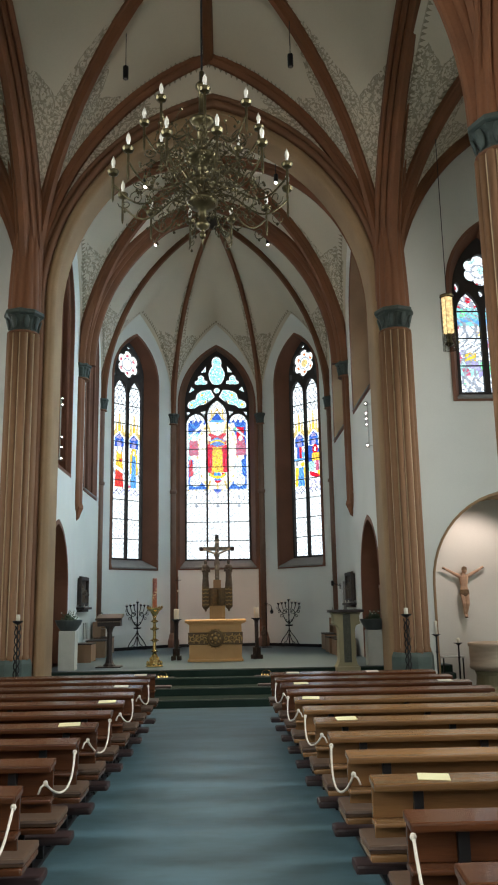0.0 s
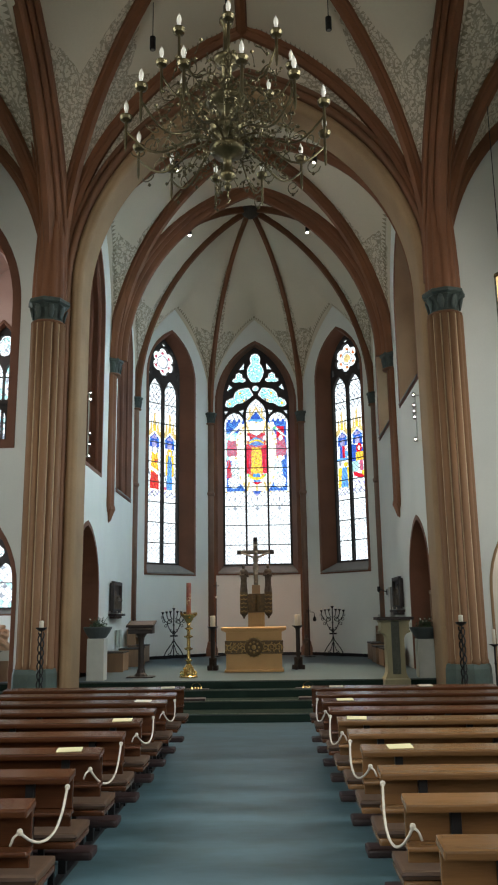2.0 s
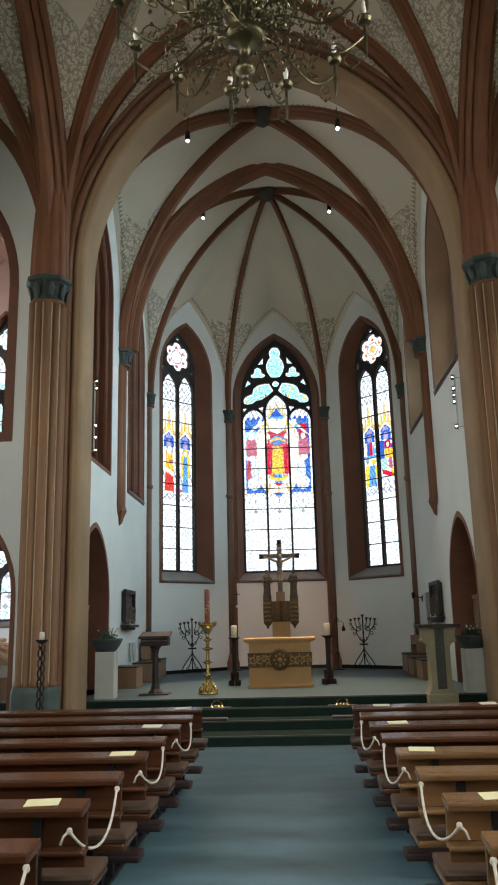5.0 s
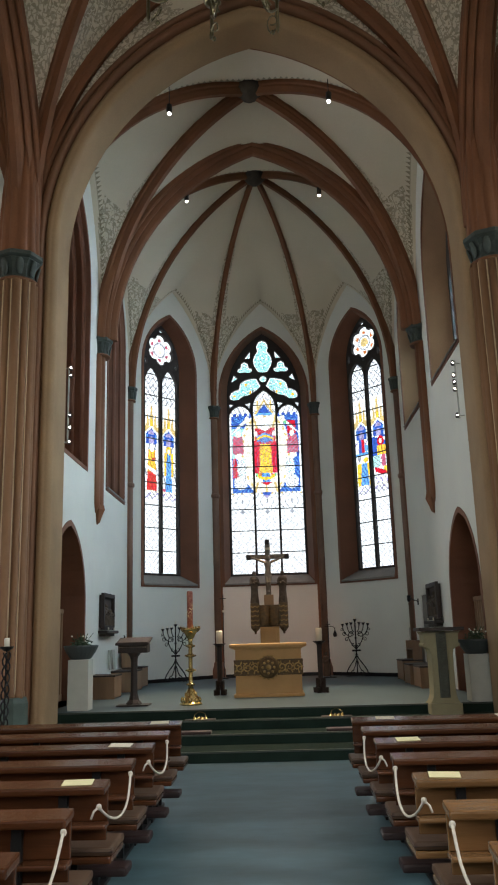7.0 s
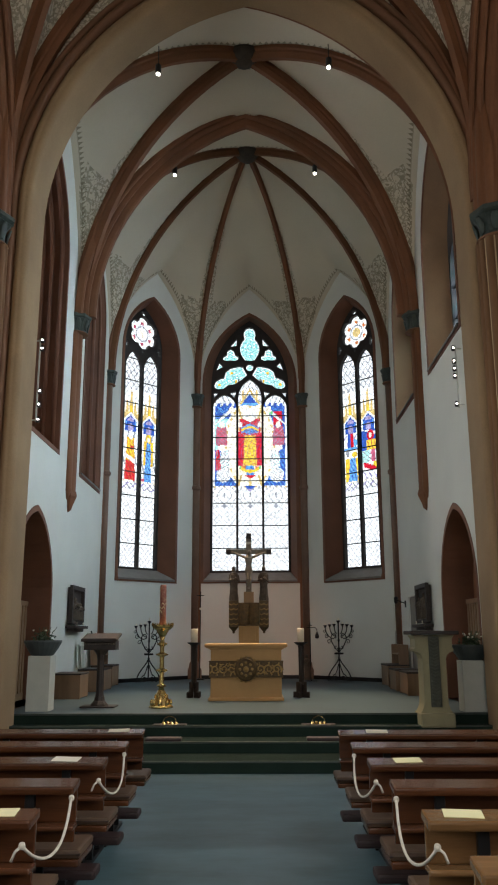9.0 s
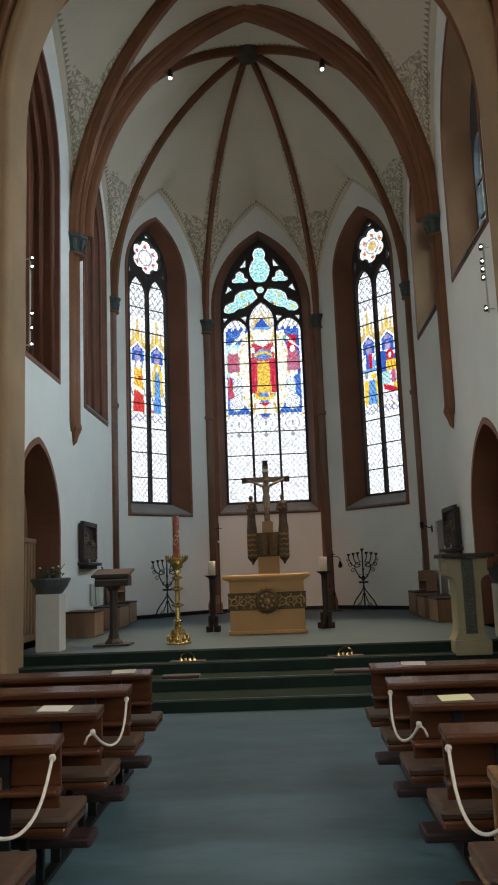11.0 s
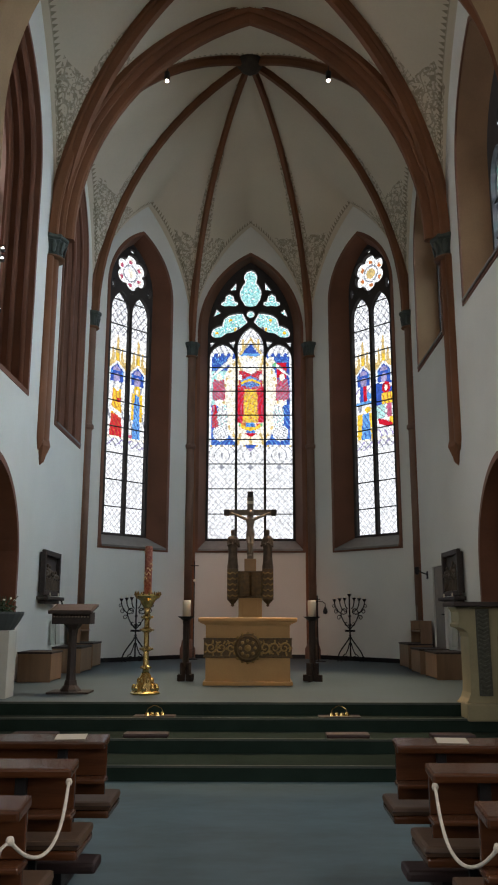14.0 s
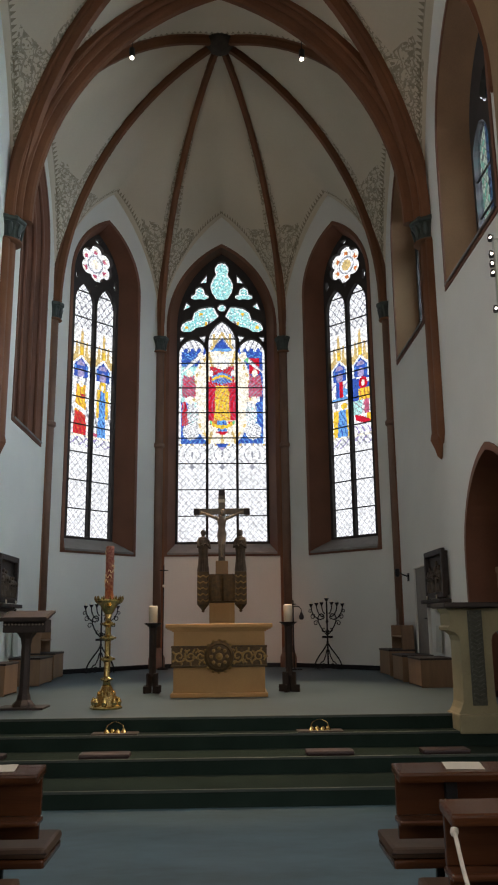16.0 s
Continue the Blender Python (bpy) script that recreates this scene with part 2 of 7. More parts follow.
def vault_material(name, reach):
    """White vault plaster with a painted dotted border beside the ribs and foliage above the springers (UV in metres)."""
    m = mat(name, (0.67, 0.59, 0.455), 0.85, var=0.10, scale=0.6, fine=25, bump=0.15)
    nt = m.node_tree
    b = nt.nodes["Principled BSDF"]
    base = b.inputs["Base Color"].links[0].from_socket
    N, L = nt.nodes.new, nt.links.new
    uv = N("ShaderNodeTexCoord")
    sep = N("ShaderNodeSeparateXYZ")
    L(uv.outputs["UV"], sep.inputs[0])

    def op(kind, a, c=None, d=None):
        n = N("ShaderNodeMath")
        n.operation = kind
        for k, v in enumerate((a, c, d)):
            if v is None:
                continue
            if isinstance(v, (int, float)):
                n.inputs[k].default_value = v
            else:
                L(v, n.inputs[k])
        return n.outputs[0]

    u, v = sep.outputs[0], sep.outputs[1]
    # a row of small pointed leaves beside each rib
    du = op("ABSOLUTE", op("SUBTRACT", op("FRACT", op("MULTIPLY", u, 7.6)), 0.5))
    rise = op("SUBTRACT", v, 0.16)
    tooth = op("LESS_THAN", op("MULTIPLY", du, 0.20), op("SUBTRACT", 0.070, op("MULTIPLY", rise, 0.62)))
    dots = op("MULTIPLY", tooth, op("MULTIPLY", op("GREATER_THAN", rise, 0.0), op("LESS_THAN", rise, 0.105)))
    line = op("LESS_THAN", op("ABSOLUTE", op("SUBTRACT", v, 0.15)), 0.011)
    dots = op("MAXIMUM", dots, op("MULTIPLY", line, 0.6))
    # foliage
    no = N("ShaderNodeTexVoronoi")
    no.feature = "DISTANCE_TO_EDGE"
    no.inputs["Scale"].default_value = 8.5
    nz = N("ShaderNodeTexNoise")
    nz.inputs["Scale"].default_value = 3.2
    nz.inputs["Detail"].default_value = 3
    L(uv.outputs["Object"], nz.inputs["Vector"])
    mixv = N("ShaderNodeMix")
    mixv.data_type = "RGBA"
    mixv.inputs["Factor"].default_value = 0.35
    L(uv.outputs["Object"], mixv.inputs["A"])
    L(nz.outputs["Color"], mixv.inputs["B"])
    L(mixv.outputs["Result"], no.inputs["Vector"])
    # upright stems with waving side shoots, and leaves between them
    wave = op("MULTIPLY", op("SINE", op("MULTIPLY", u, 11.0)), 0.045)
    shoot = op("LESS_THAN", op("ABSOLUTE", op("SUBTRACT", op("FRACT", op("MULTIPLY", op("ADD", v, wave), 4.2)), 0.5)), 0.075)
    stems = op("MAXIMUM", op("LESS_THAN", no.outputs["Distance"], 0.06), shoot)
    n2 = N("ShaderNodeTexNoise")
    n2.inputs["Scale"].default_value, n2.inputs["Detail"].default_value = 16, 3
    L(uv.outputs["Object"], n2.inputs["Vector"])
    blobs = op("GREATER_THAN", n2.outputs[0], 0.56)
    fol = op("MAXIMUM", op("MULTIPLY", stems, 0.8), blobs)
    n3 = N("ShaderNodeTexNoise")
    n3.inputs["Scale"].default_value = 1.6
    L(uv.outputs["Object"], n3.inputs["Vector"])
    top = op("ADD", op("SUBTRACT", reach, op("MULTIPLY", op("ABSOLUTE", op("SUBTRACT", v, 0.34)), 1.9)), op("MULTIPLY", n3.outputs[0], 0.8))
    reach_low = 0.35
    reach = op("MULTIPLY", op("LESS_THAN", u, top), op("GREATER_THAN", u, reach_low))
    fol = op("MULTIPLY", op("MULTIPLY", fol, reach), op("GREATER_THAN", v, 0.09))
    amount = op("MINIMUM", op("ADD", op("MULTIPLY", dots, 0.66), op("MULTIPLY", fol, 0.60)), 0.80)
    mx = N("ShaderNodeMix")
    mx.data_type = "RGBA"
    L(amount, mx.inputs["Factor"])
    L(base, mx.inputs["A"])
    mx.inputs["B"].default_value = (0.13, 0.095, 0.045, 1)
    L(mx.outputs["Result"], b.inputs["Base Color"])
    return m


WEB = vault_material("painted apse vault plaster", 3.5)
WEBN = vault_material("painted nave vault plaster", 5.2)

# ---- mesh helpers ----
from mathutils.geometry import tessellate_polygon

UP = Vector((0, 0, 1))


def obj(name, bm, material, parent=None, label="", smooth=False):
    me = bpy.data.meshes.new(name)
    bm.to_mesh(me)
    bm.free()
    for m in material if isinstance(material, (list, tuple)) else [material]:
        me.materials.append(m)
    if smooth:
        me.polygons.foreach_set("use_smooth", [True] * len(me.polygons))
    ob = new(name, me)
    if parent:
        ob.parent = parent
    if label:
        ob["label"] = label
    return ob


def part(name, bm, material, parent, label="", smooth=False):
    return obj(name, bm, material, parent, label, smooth)


def empty(name, m, label, category, group=""):
    ob = new(name)
    ob.empty_display_size = 0.1
    ob.matrix_world = m
    return tagged(ob, label, category, group)


def setting(ob, label, category=""):
    return tagged(ob, label, category, "", "structure")


def box(x0, x1, y0, y1, z0, z1, bevel=0.0, bm=None, m=None):
    own = bm or bmesh.new()
    vs = [own.verts.new(Vector(p)) for p in ((x0, y0, z0), (x1, y0, z0), (x1, y1, z0), (x0, y1, z0), (x0, y0, z1), (x1, y0, z1), (x1, y1, z1), (x0, y1, z1))]
    fs = [own.faces.new([vs[i] for i in q]) for q in ((3, 2, 1, 0), (4, 5, 6, 7), (0, 1, 5, 4), (1, 2, 6, 5), (2, 3, 7, 6), (3, 0, 4, 7))]
    if bevel:
        es = list({e for f in fs for e in f.edges})
        r = bmesh.ops.bevel(own, geom=es, offset=bevel, segments=2, profile=0.6, affect="EDGES")
        vs = list({v for f in r["faces"] for v in f.verts} | {v for v in vs if v.is_valid})
    if m is not None:
        bmesh.ops.transform(own, matrix=m, verts=vs)
    return own


def lathe(profile, seg=20, bm=None, at=(0, 0, 0), squash=1.0):
    own = bm or bmesh.new()
    rings = []
    for r, z in profile:
        if r < 1e-5:
            rings.append([own.verts.new((at[0], at[1], at[2] + z))])
        else:
            rings.append([own.verts.new((at[0] + r * math.cos(k * math.tau / seg), at[1] + squash * r * math.sin(k * math.tau / seg), at[2] + z)) for k in range(seg)])
    for a, c in zip(rings, rings[1:]):
        for k in range(seg):
            j = (k + 1) % seg
            if len(a) == 1 and len(c) > 1:
                own.faces.new((a[0], c[j], c[k]))
            elif len(c) == 1 and len(a) > 1:
                own.faces.new((a[k], a[j], c[0]))
            elif len(a) > 1:
                own.faces.new((a[k], a[j], c[j], c[k]))
    for ring, flip in ((rings[0], True), (rings[-1], False)):
        if len(ring) > 2:
            own.faces.new(ring[::-1] if flip else ring)
    return own


def tube(path, r, seg=8, bm=None, taper=None):
    own = bm or bmesh.new()
    path = [Vector(p) for p in path]
    n = len(path)
    tang = [(path[min(i + 1, n - 1)] - path[max(i - 1, 0)]).normalized() for i in range(n)]
    side = tang[0].orthogonal().normalized()
    rings = []
    for i, p in enumerate(path):
        side = (side - tang[i] * side.dot(tang[i])).normalized()
        other = tang[i].cross(side)
        rr = r * (taper[i] if taper else 1)
        rings.append([own.verts.new(p + rr * (math.cos(k * math.tau / seg) * side + math.sin(k * math.tau / seg) * other)) for k in range(seg)])
    for a, c in zip(rings, rings[1:]):
        for k in range(seg):
            j = (k + 1) % seg
            own.faces.new((a[k], a[j], c[j], c[k]))
    own.faces.new(rings[0][::-1])
    own.faces.new(rings[-1])
    return own


def sweep(path, section, side, bm=None, closed=True):
    """A section of (across, up) swept along a path that lies in the upright plane square to side."""
    own = bm or bmesh.new()
    path, side = [Vector(p) for p in path], Vector(side).normalized()
    n, rings = len(path), []
    for i, p in enumerate(path):
        t = (path[min(i + 1, n - 1)] - path[max(i - 1, 0)]).normalized()
        nrm = side.cross(t).normalized()
        rings.append([own.verts.new(p + a * side + c * nrm) for a, c in section])
    # the crown end is cut upright, so that two halves meet in one joint
    flat = path[-1] - path[0]
    flat.z = 0
    t = (path[-1] - path[-2]).normalized()
    if flat.length > 0.2 and t.dot(flat.normalized()) > 0.3:
        flat.normalize()
        for v in rings[-1]:
            v.co += t * ((path[-1] - v.co).dot(flat) / t.dot(flat))
    k = len(section)
    for a, c in zip(rings, rings[1:]):
        for i in range(k if closed else k - 1):
            j = (i + 1) % k
            own.faces.new((a[i], a[j], c[j], c[i]))
    if closed:
        own.faces.new(rings[0][::-1])
        own.faces.new(rings[-1])
    return own


def arc_up(p, q, n=16):
    """Points of an arc from springing p (upright there) to crown q."""
    p, q = Vector(p), Vector(q)
    flat = Vector((q.x - p.x, q.y - p.y, 0))
    d, r = flat.length, q.z - p.z
    flat.normalize()
    R = (d * d + r * r) / (2 * d)
    end = math.acos(max(-1, min(1, 1 - d / R)))
    return [p + flat * (R * (1 - math.cos(end * i / n))) + UP * (R * math.sin(end * i / n)) for i in range(n + 1)]


def arch2d(hw, spring, apex, n=10, c=0.0):
    """(u, z) from the left springing over the point to the right springing."""
    d, r = hw, apex - spring
    R = (d * d + r * r) / (2 * d)
    end = math.acos(max(-1, min(1, 1 - d / R)))
    left = [(c - hw + R * (1 - math.cos(end * i / n)), spring + R * math.sin(end * i / n)) for i in range(n + 1)]
    return left + [(2 * c - u, z) for u, z in left[-2::-1]]


def pointed(hw, z0, spring, apex, n=10, c=0.0):
    return [(c - hw, z0)] + arch2d(hw, spring, apex, n, c) + [(c + hw, z0)]


def slab(outer, holes, origin, ud, nd, d0, d1, bm=None):
    """A plate of that (u, z) outline with holes, from depth d0 to d1 along nd."""
    own = bm or bmesh.new()
    origin, ud, nd = Vector(origin), Vector(ud), Vector(nd)
    loops = [outer] + list(holes)
    tris = tessellate_polygon([[Vector((u, z, 0)) for u, z in lp] for lp in loops])
    flat = [p for lp in loops for p in lp]
    fr, bk = ([own.verts.new(origin + ud * u + UP * z + nd * d) for u, z in flat] for d in (d0, d1))
    for t in tris:
        own.faces.new([fr[i] for i in t])
        own.faces.new([bk[i] for i in t[::-1]])
    at = 0
    for lp in loops:
        k = len(lp)
        for i in range(k):
            a, c = at + i, at + (i + 1) % k
            own.faces.new((fr[a], fr[c], bk[c], bk[a]))
        at += k
    bmesh.ops.recalc_face_normals(own, faces=own.faces[:])
    return own


def ring(front, back, origin, ud, nd, d0, d1, bm=None):
    """The splayed band between two outlines with as many points, at depths d0 and d1."""
    own = bm or bmesh.new()
    origin, ud, nd = Vector(origin), Vector(ud), Vector(nd)
    a = [own.verts.new(origin + ud * u + UP * z + nd * d0) for u, z in front]
    c = [own.verts.new(origin + ud * u + UP * z + nd * d1) for u, z in back]
    k = len(a)
    for i in range(k):
        j = (i + 1) % k
        own.faces.new((a[i], a[j], c[j], c[i]))
    return own

# ---- plan ----
PX, PY = 4.05, (10.6, 4.0, -2.6)      # free piers
WALL_Y, WALL_T = 17.05, 0.75          # east wall of nave and aisles
SPRING = 8.15                         # springing of all arches
CH_X = 3.55                           # chancel side walls
AISLE_X = 8.3
APSE = [(-3.55, 25.13), (-1.47, 27.25), (1.47, 27.25), (3.55, 25.13)]
PLAT = 0.57                           # chancel floor

# ---- floor and steps ----
b = box(-8.9, 8.9, -9.4, 16.32, -0.3, 0)
setting(obj("floor", b, FLOOR), "blue-grey smooth nave floor with a dull sheen", "floor")
for i, (y0, y1, z) in enumerate(((16.32, 17.03, 0.1425), (17.03, 17.58, 0.285), (17.58, 17.86, 0.4275))):
    b = box(-4.9, 4.9, y0, y1 + 0.02, -0.3, z, 0.012)
    setting(obj("step", b, GREEN), "chancel step covered in dark green carpet", "step")
    setting(obj("trim", box(-4.88, 4.88, y0 - 0.005, y0 + 0.028, z - 0.018, z + 0.004, 0.002), NOSING), "dull grey-green nosing along the step edge", "trim")
bm = bmesh.new()
pl = [(-4.9, 17.88), (4.9, 17.88), (4.9, 18.3), (3.75, 18.3), (3.75, 25.2), (1.6, 27.45), (-1.6, 27.45), (-3.75, 25.2), (-3.75, 18.3), (-4.9, 18.3)]
top = [bm.verts.new((x, y, PLAT)) for x, y in pl]
bot = [bm.verts.new((x, y, -0.3)) for x, y in pl]
bm.faces.new(top)
for i in range(len(pl)):
    j = (i + 1) % len(pl)
    bm.faces.new((bot[i], bot[j], top[j], top[i]))
setting(obj("chancel_floor", bm, CHFLOOR), "raised blue-grey chancel floor", "floor")
b = box(-4.9, 4.9, 17.84, 17.885, 0.40, 0.566)
setting(obj("step", b, GREEN), "top chancel riser covered in dark green carpet", "step")
setting(obj("trim", box(-4.88, 4.88, 17.835, 17.87, 0.55, 0.574, 0.002), NOSING), "dull grey-green nosing along the chancel floor edge", "trim")

# ---- east wall of nave and aisles ----
chancel_hole = pointed(3.615, 0.002, SPRING, 12.82, 16, 0.095)
niche = pointed(1.72, 0.002, 2.2, 4.08, 12, 6.12)
rwin = pointed(0.80, 6.02, 8.55, 9.95, 10, 5.94)
gal = pointed(1.95, 5.0, 7.95, 10.75, 12, -6.45)
low = pointed(1.8, 0.002, 2.35, 4.25, 12, -6.13)
b = slab([(-8.9, -0.3), (8.9, -0.3), (8.9, 16), (-8.9, 16)], [chancel_hole, niche, rwin, gal, low], (0, WALL_Y, 0), (1, 0, 0), (0, 1, 0), 0, WALL_T)
setting(obj("wall_east", b, PLASTER), "white plastered east wall around the chancel arch", "wall")


def surround(name, inner, outer, origin, ud, nd, d0, d1, material, label):
    return setting(obj(name, slab(outer, [inner], origin, ud, nd, d0, d1), material), label, "trim")


def grow(hw, z0, spring, apex, n, c, g):
    return pointed(hw + g, z0 - g, spring, apex + g * 1.25, n, c)




def moulded_arch(name, profile, material, label, hw=3.375, apex=12.48, c=0.095):
    """An arch with jambs, its section given as (distance from the opening's edge, y)."""
    bm = bmesh.new()
    rows = []
    for g, y in profile:
        rows.append([bm.verts.new((u, y, z)) for u, z in pointed(hw + g, 0.003, SPRING, apex + g * 1.35, 22, c)])
    for r0, r1 in zip(rows, rows[1:]):
        for k in range(len(r0) - 1):
            bm.faces.new((r0[k], r0[k + 1], r1[k + 1], r1[k])).smooth = True
    bmesh.ops.recalc_face_normals(bm, faces=bm.faces[:])
    ob = setting(obj(name, bm, material), label, "arch")
    return ob


def roll(g, y, r, a0, a1, n=7):
    return [(g + r * math.cos(radians(a0 + (a1 - a0) * i / n)), y - r * math.sin(radians(a0 + (a1 - a0) * i / n))) for i in range(n + 1)]


moulded_arch("chancel_arch", [(0.205, 17.06)] + roll(0.13, 17.04, 0.075, 20, 100, 5) + roll(0.125, 17.105, 0.125, 100, 180, 7) + [(0.0, 17.2), (0.0, 17.78), (0.05, 17.86), (0.24, 17.9)], TAN, "broad rounded ochre sandstone chancel arch without capitals")
moulded_arch("arch_moulding", [(0.47, 17.06)] + roll(0.405, 16.965, 0.05, 0, 180, 8) + [(0.345, 17.0)] + roll(0.275, 16.96, 0.065, 0, 185, 8) + [(0.205, 17.0), (0.205, 17.07)], ARCHBROWN, "red-brown roll mouldings round the chancel arch")
surround("arch_trim", pointed(1.67, 0.003, 2.2, 4.02, 12, 6.12), pointed(1.718, 0.003, 2.2, 4.078, 12, 6.12), (0, 0, 0), (1, 0, 0), (0, 1, 0), 17.04, 18.2, TAN, "sandstone edge of the arched niche")
surround("arch_trim", pointed(1.72, 0.003, 2.35, 4.16, 12, -6.13), pointed(1.798, 0.003, 2.35, 4.248, 12, -6.13), (0, 0, 0), (1, 0, 0), (0, 1, 0), 17.04, 17.85, REVEAL, "brown stone edge of the arch into the side chapel")
surround("arch_trim", pointed(1.78, 5.17, 7.95, 10.55, 12, -6.45), pointed(1.948, 5.001, 7.95, 10.748, 12, -6.45), (0, 0, 0), (1, 0, 0), (0, 1, 0), 17.04, 17.85, REVEAL, "brown stone edge of the gallery opening")

# right niche: back and sides
bm = box(4.3, 7.95, 18.72, 18.9, -0.3, 4.6)
box(4.2, 4.4, 17.8, 18.9, -0.3, 4.6, bm=bm)
box(7.84, 8.04, 17.8, 18.9, -0.3, 4.6, bm=bm)
box(4.2, 8.04, 17.8, 18.9, 4.12, 4.6, bm=bm)
setting(obj("niche_wall", bm, PLASTER), "white plastered back of the arched niche", "wall")
b = box(4.41, 7.83, 17.8, 18.72, -0.3, 0.0)
setting(obj("floor", b, FLOOR), "grey floor of the arched niche", "floor")

# left side chapel with a gallery above
lw1 = pointed(0.52, 1.92, 3.05, 3.85, 8, -6.50)
lw0 = pointed(0.22, 2.1, 3.1, 3.6, 8, -7.75)
gw1 = pointed(0.46, 5.4, 8.4, 9.45, 8, -6.55)
b = slab([(-8.9, 4.7), (-3.7, 4.7), (-3.7, 13), (-8.9, 13)], [gw1], (0, 22, 0), (1, 0, 0), (0, 1, 0), 0, 0.4)
setting(obj("gallery_wall", b, GALLERY), "dull pink painted gallery wall", "wall")
b = slab([(-8.9, -0.3), (-3.7, -0.3), (-3.7, 4.7), (-8.9, 4.7)], [lw1, lw0], (0, 22, 0), (1, 0, 0), (0, 1, 0), 0, 0.4)
setting(obj("chapel_wall", b, PLASTER), "white plastered end wall of the side chapel", "wall")
bm = box(-4.35, -4.12, 17.8, 22, -0.3, 4.2)
setting(obj("chapel_wall", bm, PLASTER), "white plastered side wall of the side chapel", "wall")
bm = slab([(17.8, 4.75), (22, 4.75), (22, 13), (17.8, 13)], [pointed(0.6, 6.0, 8.0, 9.2, 8, 19.9)], (-8.6, 0, 0), (0, 1, 0), (-1, 0, 0), 0, 0.3)
lamp("window_light", "AREA", look((-8.75, 19.9, 7.5), (-6, 19.9, 7.0)), 170, (0.92, 0.96, 1.0), size=1.1, size_y=2.6)
lamp("window_light", "AREA", look((-8.75, 19.9, 2.3), (-5, 19.9, 1.8)), 120, (0.80, 0.88, 1.0), size=1.1, size_y=1.8)
setting(obj("gallery_wall", bm, GALLERY), "dull pink painted gallery side wall", "wall")
bm = slab([(17.8, -0.3), (22, -0.3), (22, 4.75), (17.8, 4.75)], [pointed(0.6, 1.2, 2.6, 3.5, 8, 19.9)], (-8.6, 0, 0), (0, 1, 0), (-1, 0, 0), 0, 0.3)
setting(obj("chapel_wall", bm, PLASTER), "white plastered outer wall of the side chapel", "wall")
bm = box(-8.6, -4.12, 17.8, 22, 4.55, 4.95)
setting(obj("gallery_floor", bm, RIB), "red-brown gallery floor over the chapel", "floor")
bm = box(-8.6, -4.12, 17.8, 22, 12.0, 12.2)
setting(obj("ceiling", bm, RIB), "red-brown gallery ceiling", "ceiling")
bm = box(-8.6, -4.36, 17.8, 22, -0.3, 0)
setting(obj("floor", bm, FLOOR), "grey chapel floor", "floor")
# diagonal ribs of the gallery vault
for p, q in (((-4.5, 18.0, 7.0), (-6.5, 20.0, 11.2)), ((-8.4, 18.0, 7.0), (-6.5, 20.0, 11.2)), ((-4.5, 21.9, 7.0), (-6.5, 20.0, 11.2)), ((-8.4, 21.9, 7.0), (-6.5, 20.0, 11.2))):
    path = arc_up(p, q, 12)
    flat = Vector((q[0] - p[0], q[1] - p[1], 0)).normalized()
    setting(obj("vault_rib", sweep(path, [(-0.11, 0), (-0.11, 0.1), (-0.05, 0.2), (0.05, 0.2), (0.11, 0.1), (0.11, 0)], UP.cross(flat)), RIB), "red-brown gallery vault rib", "rib")
bm = bmesh.new()
gx = [(-4.36, 17.82), (-8.58, 17.82), (-8.58, 21.98), (-4.36, 21.98)]
for a, c in zip(gx, gx[1:] + gx[:1]):
    mid = ((a[0] + c[0]) / 2, (a[1] + c[1]) / 2, 11.0)
    for s in (a, c):
        A = arc_up((*s, 7.0), mid, 10)
        B = arc_up((*s, 7.0), (-6.5, 20.0, 11.3), 10)
        rows = [[bm.verts.new(p.lerp(q, w / 4)) for w in range(5)] for p, q in zip(A, B)]
        for r0, r1 in zip(rows, rows[1:]):
            for k in range(4):
                bm.faces.new((r0[k], r0[k + 1], r1[k + 1], r1[k]))
setting(obj("gallery_vault", bm, GALLERY), "pale gallery vault", "ceiling")

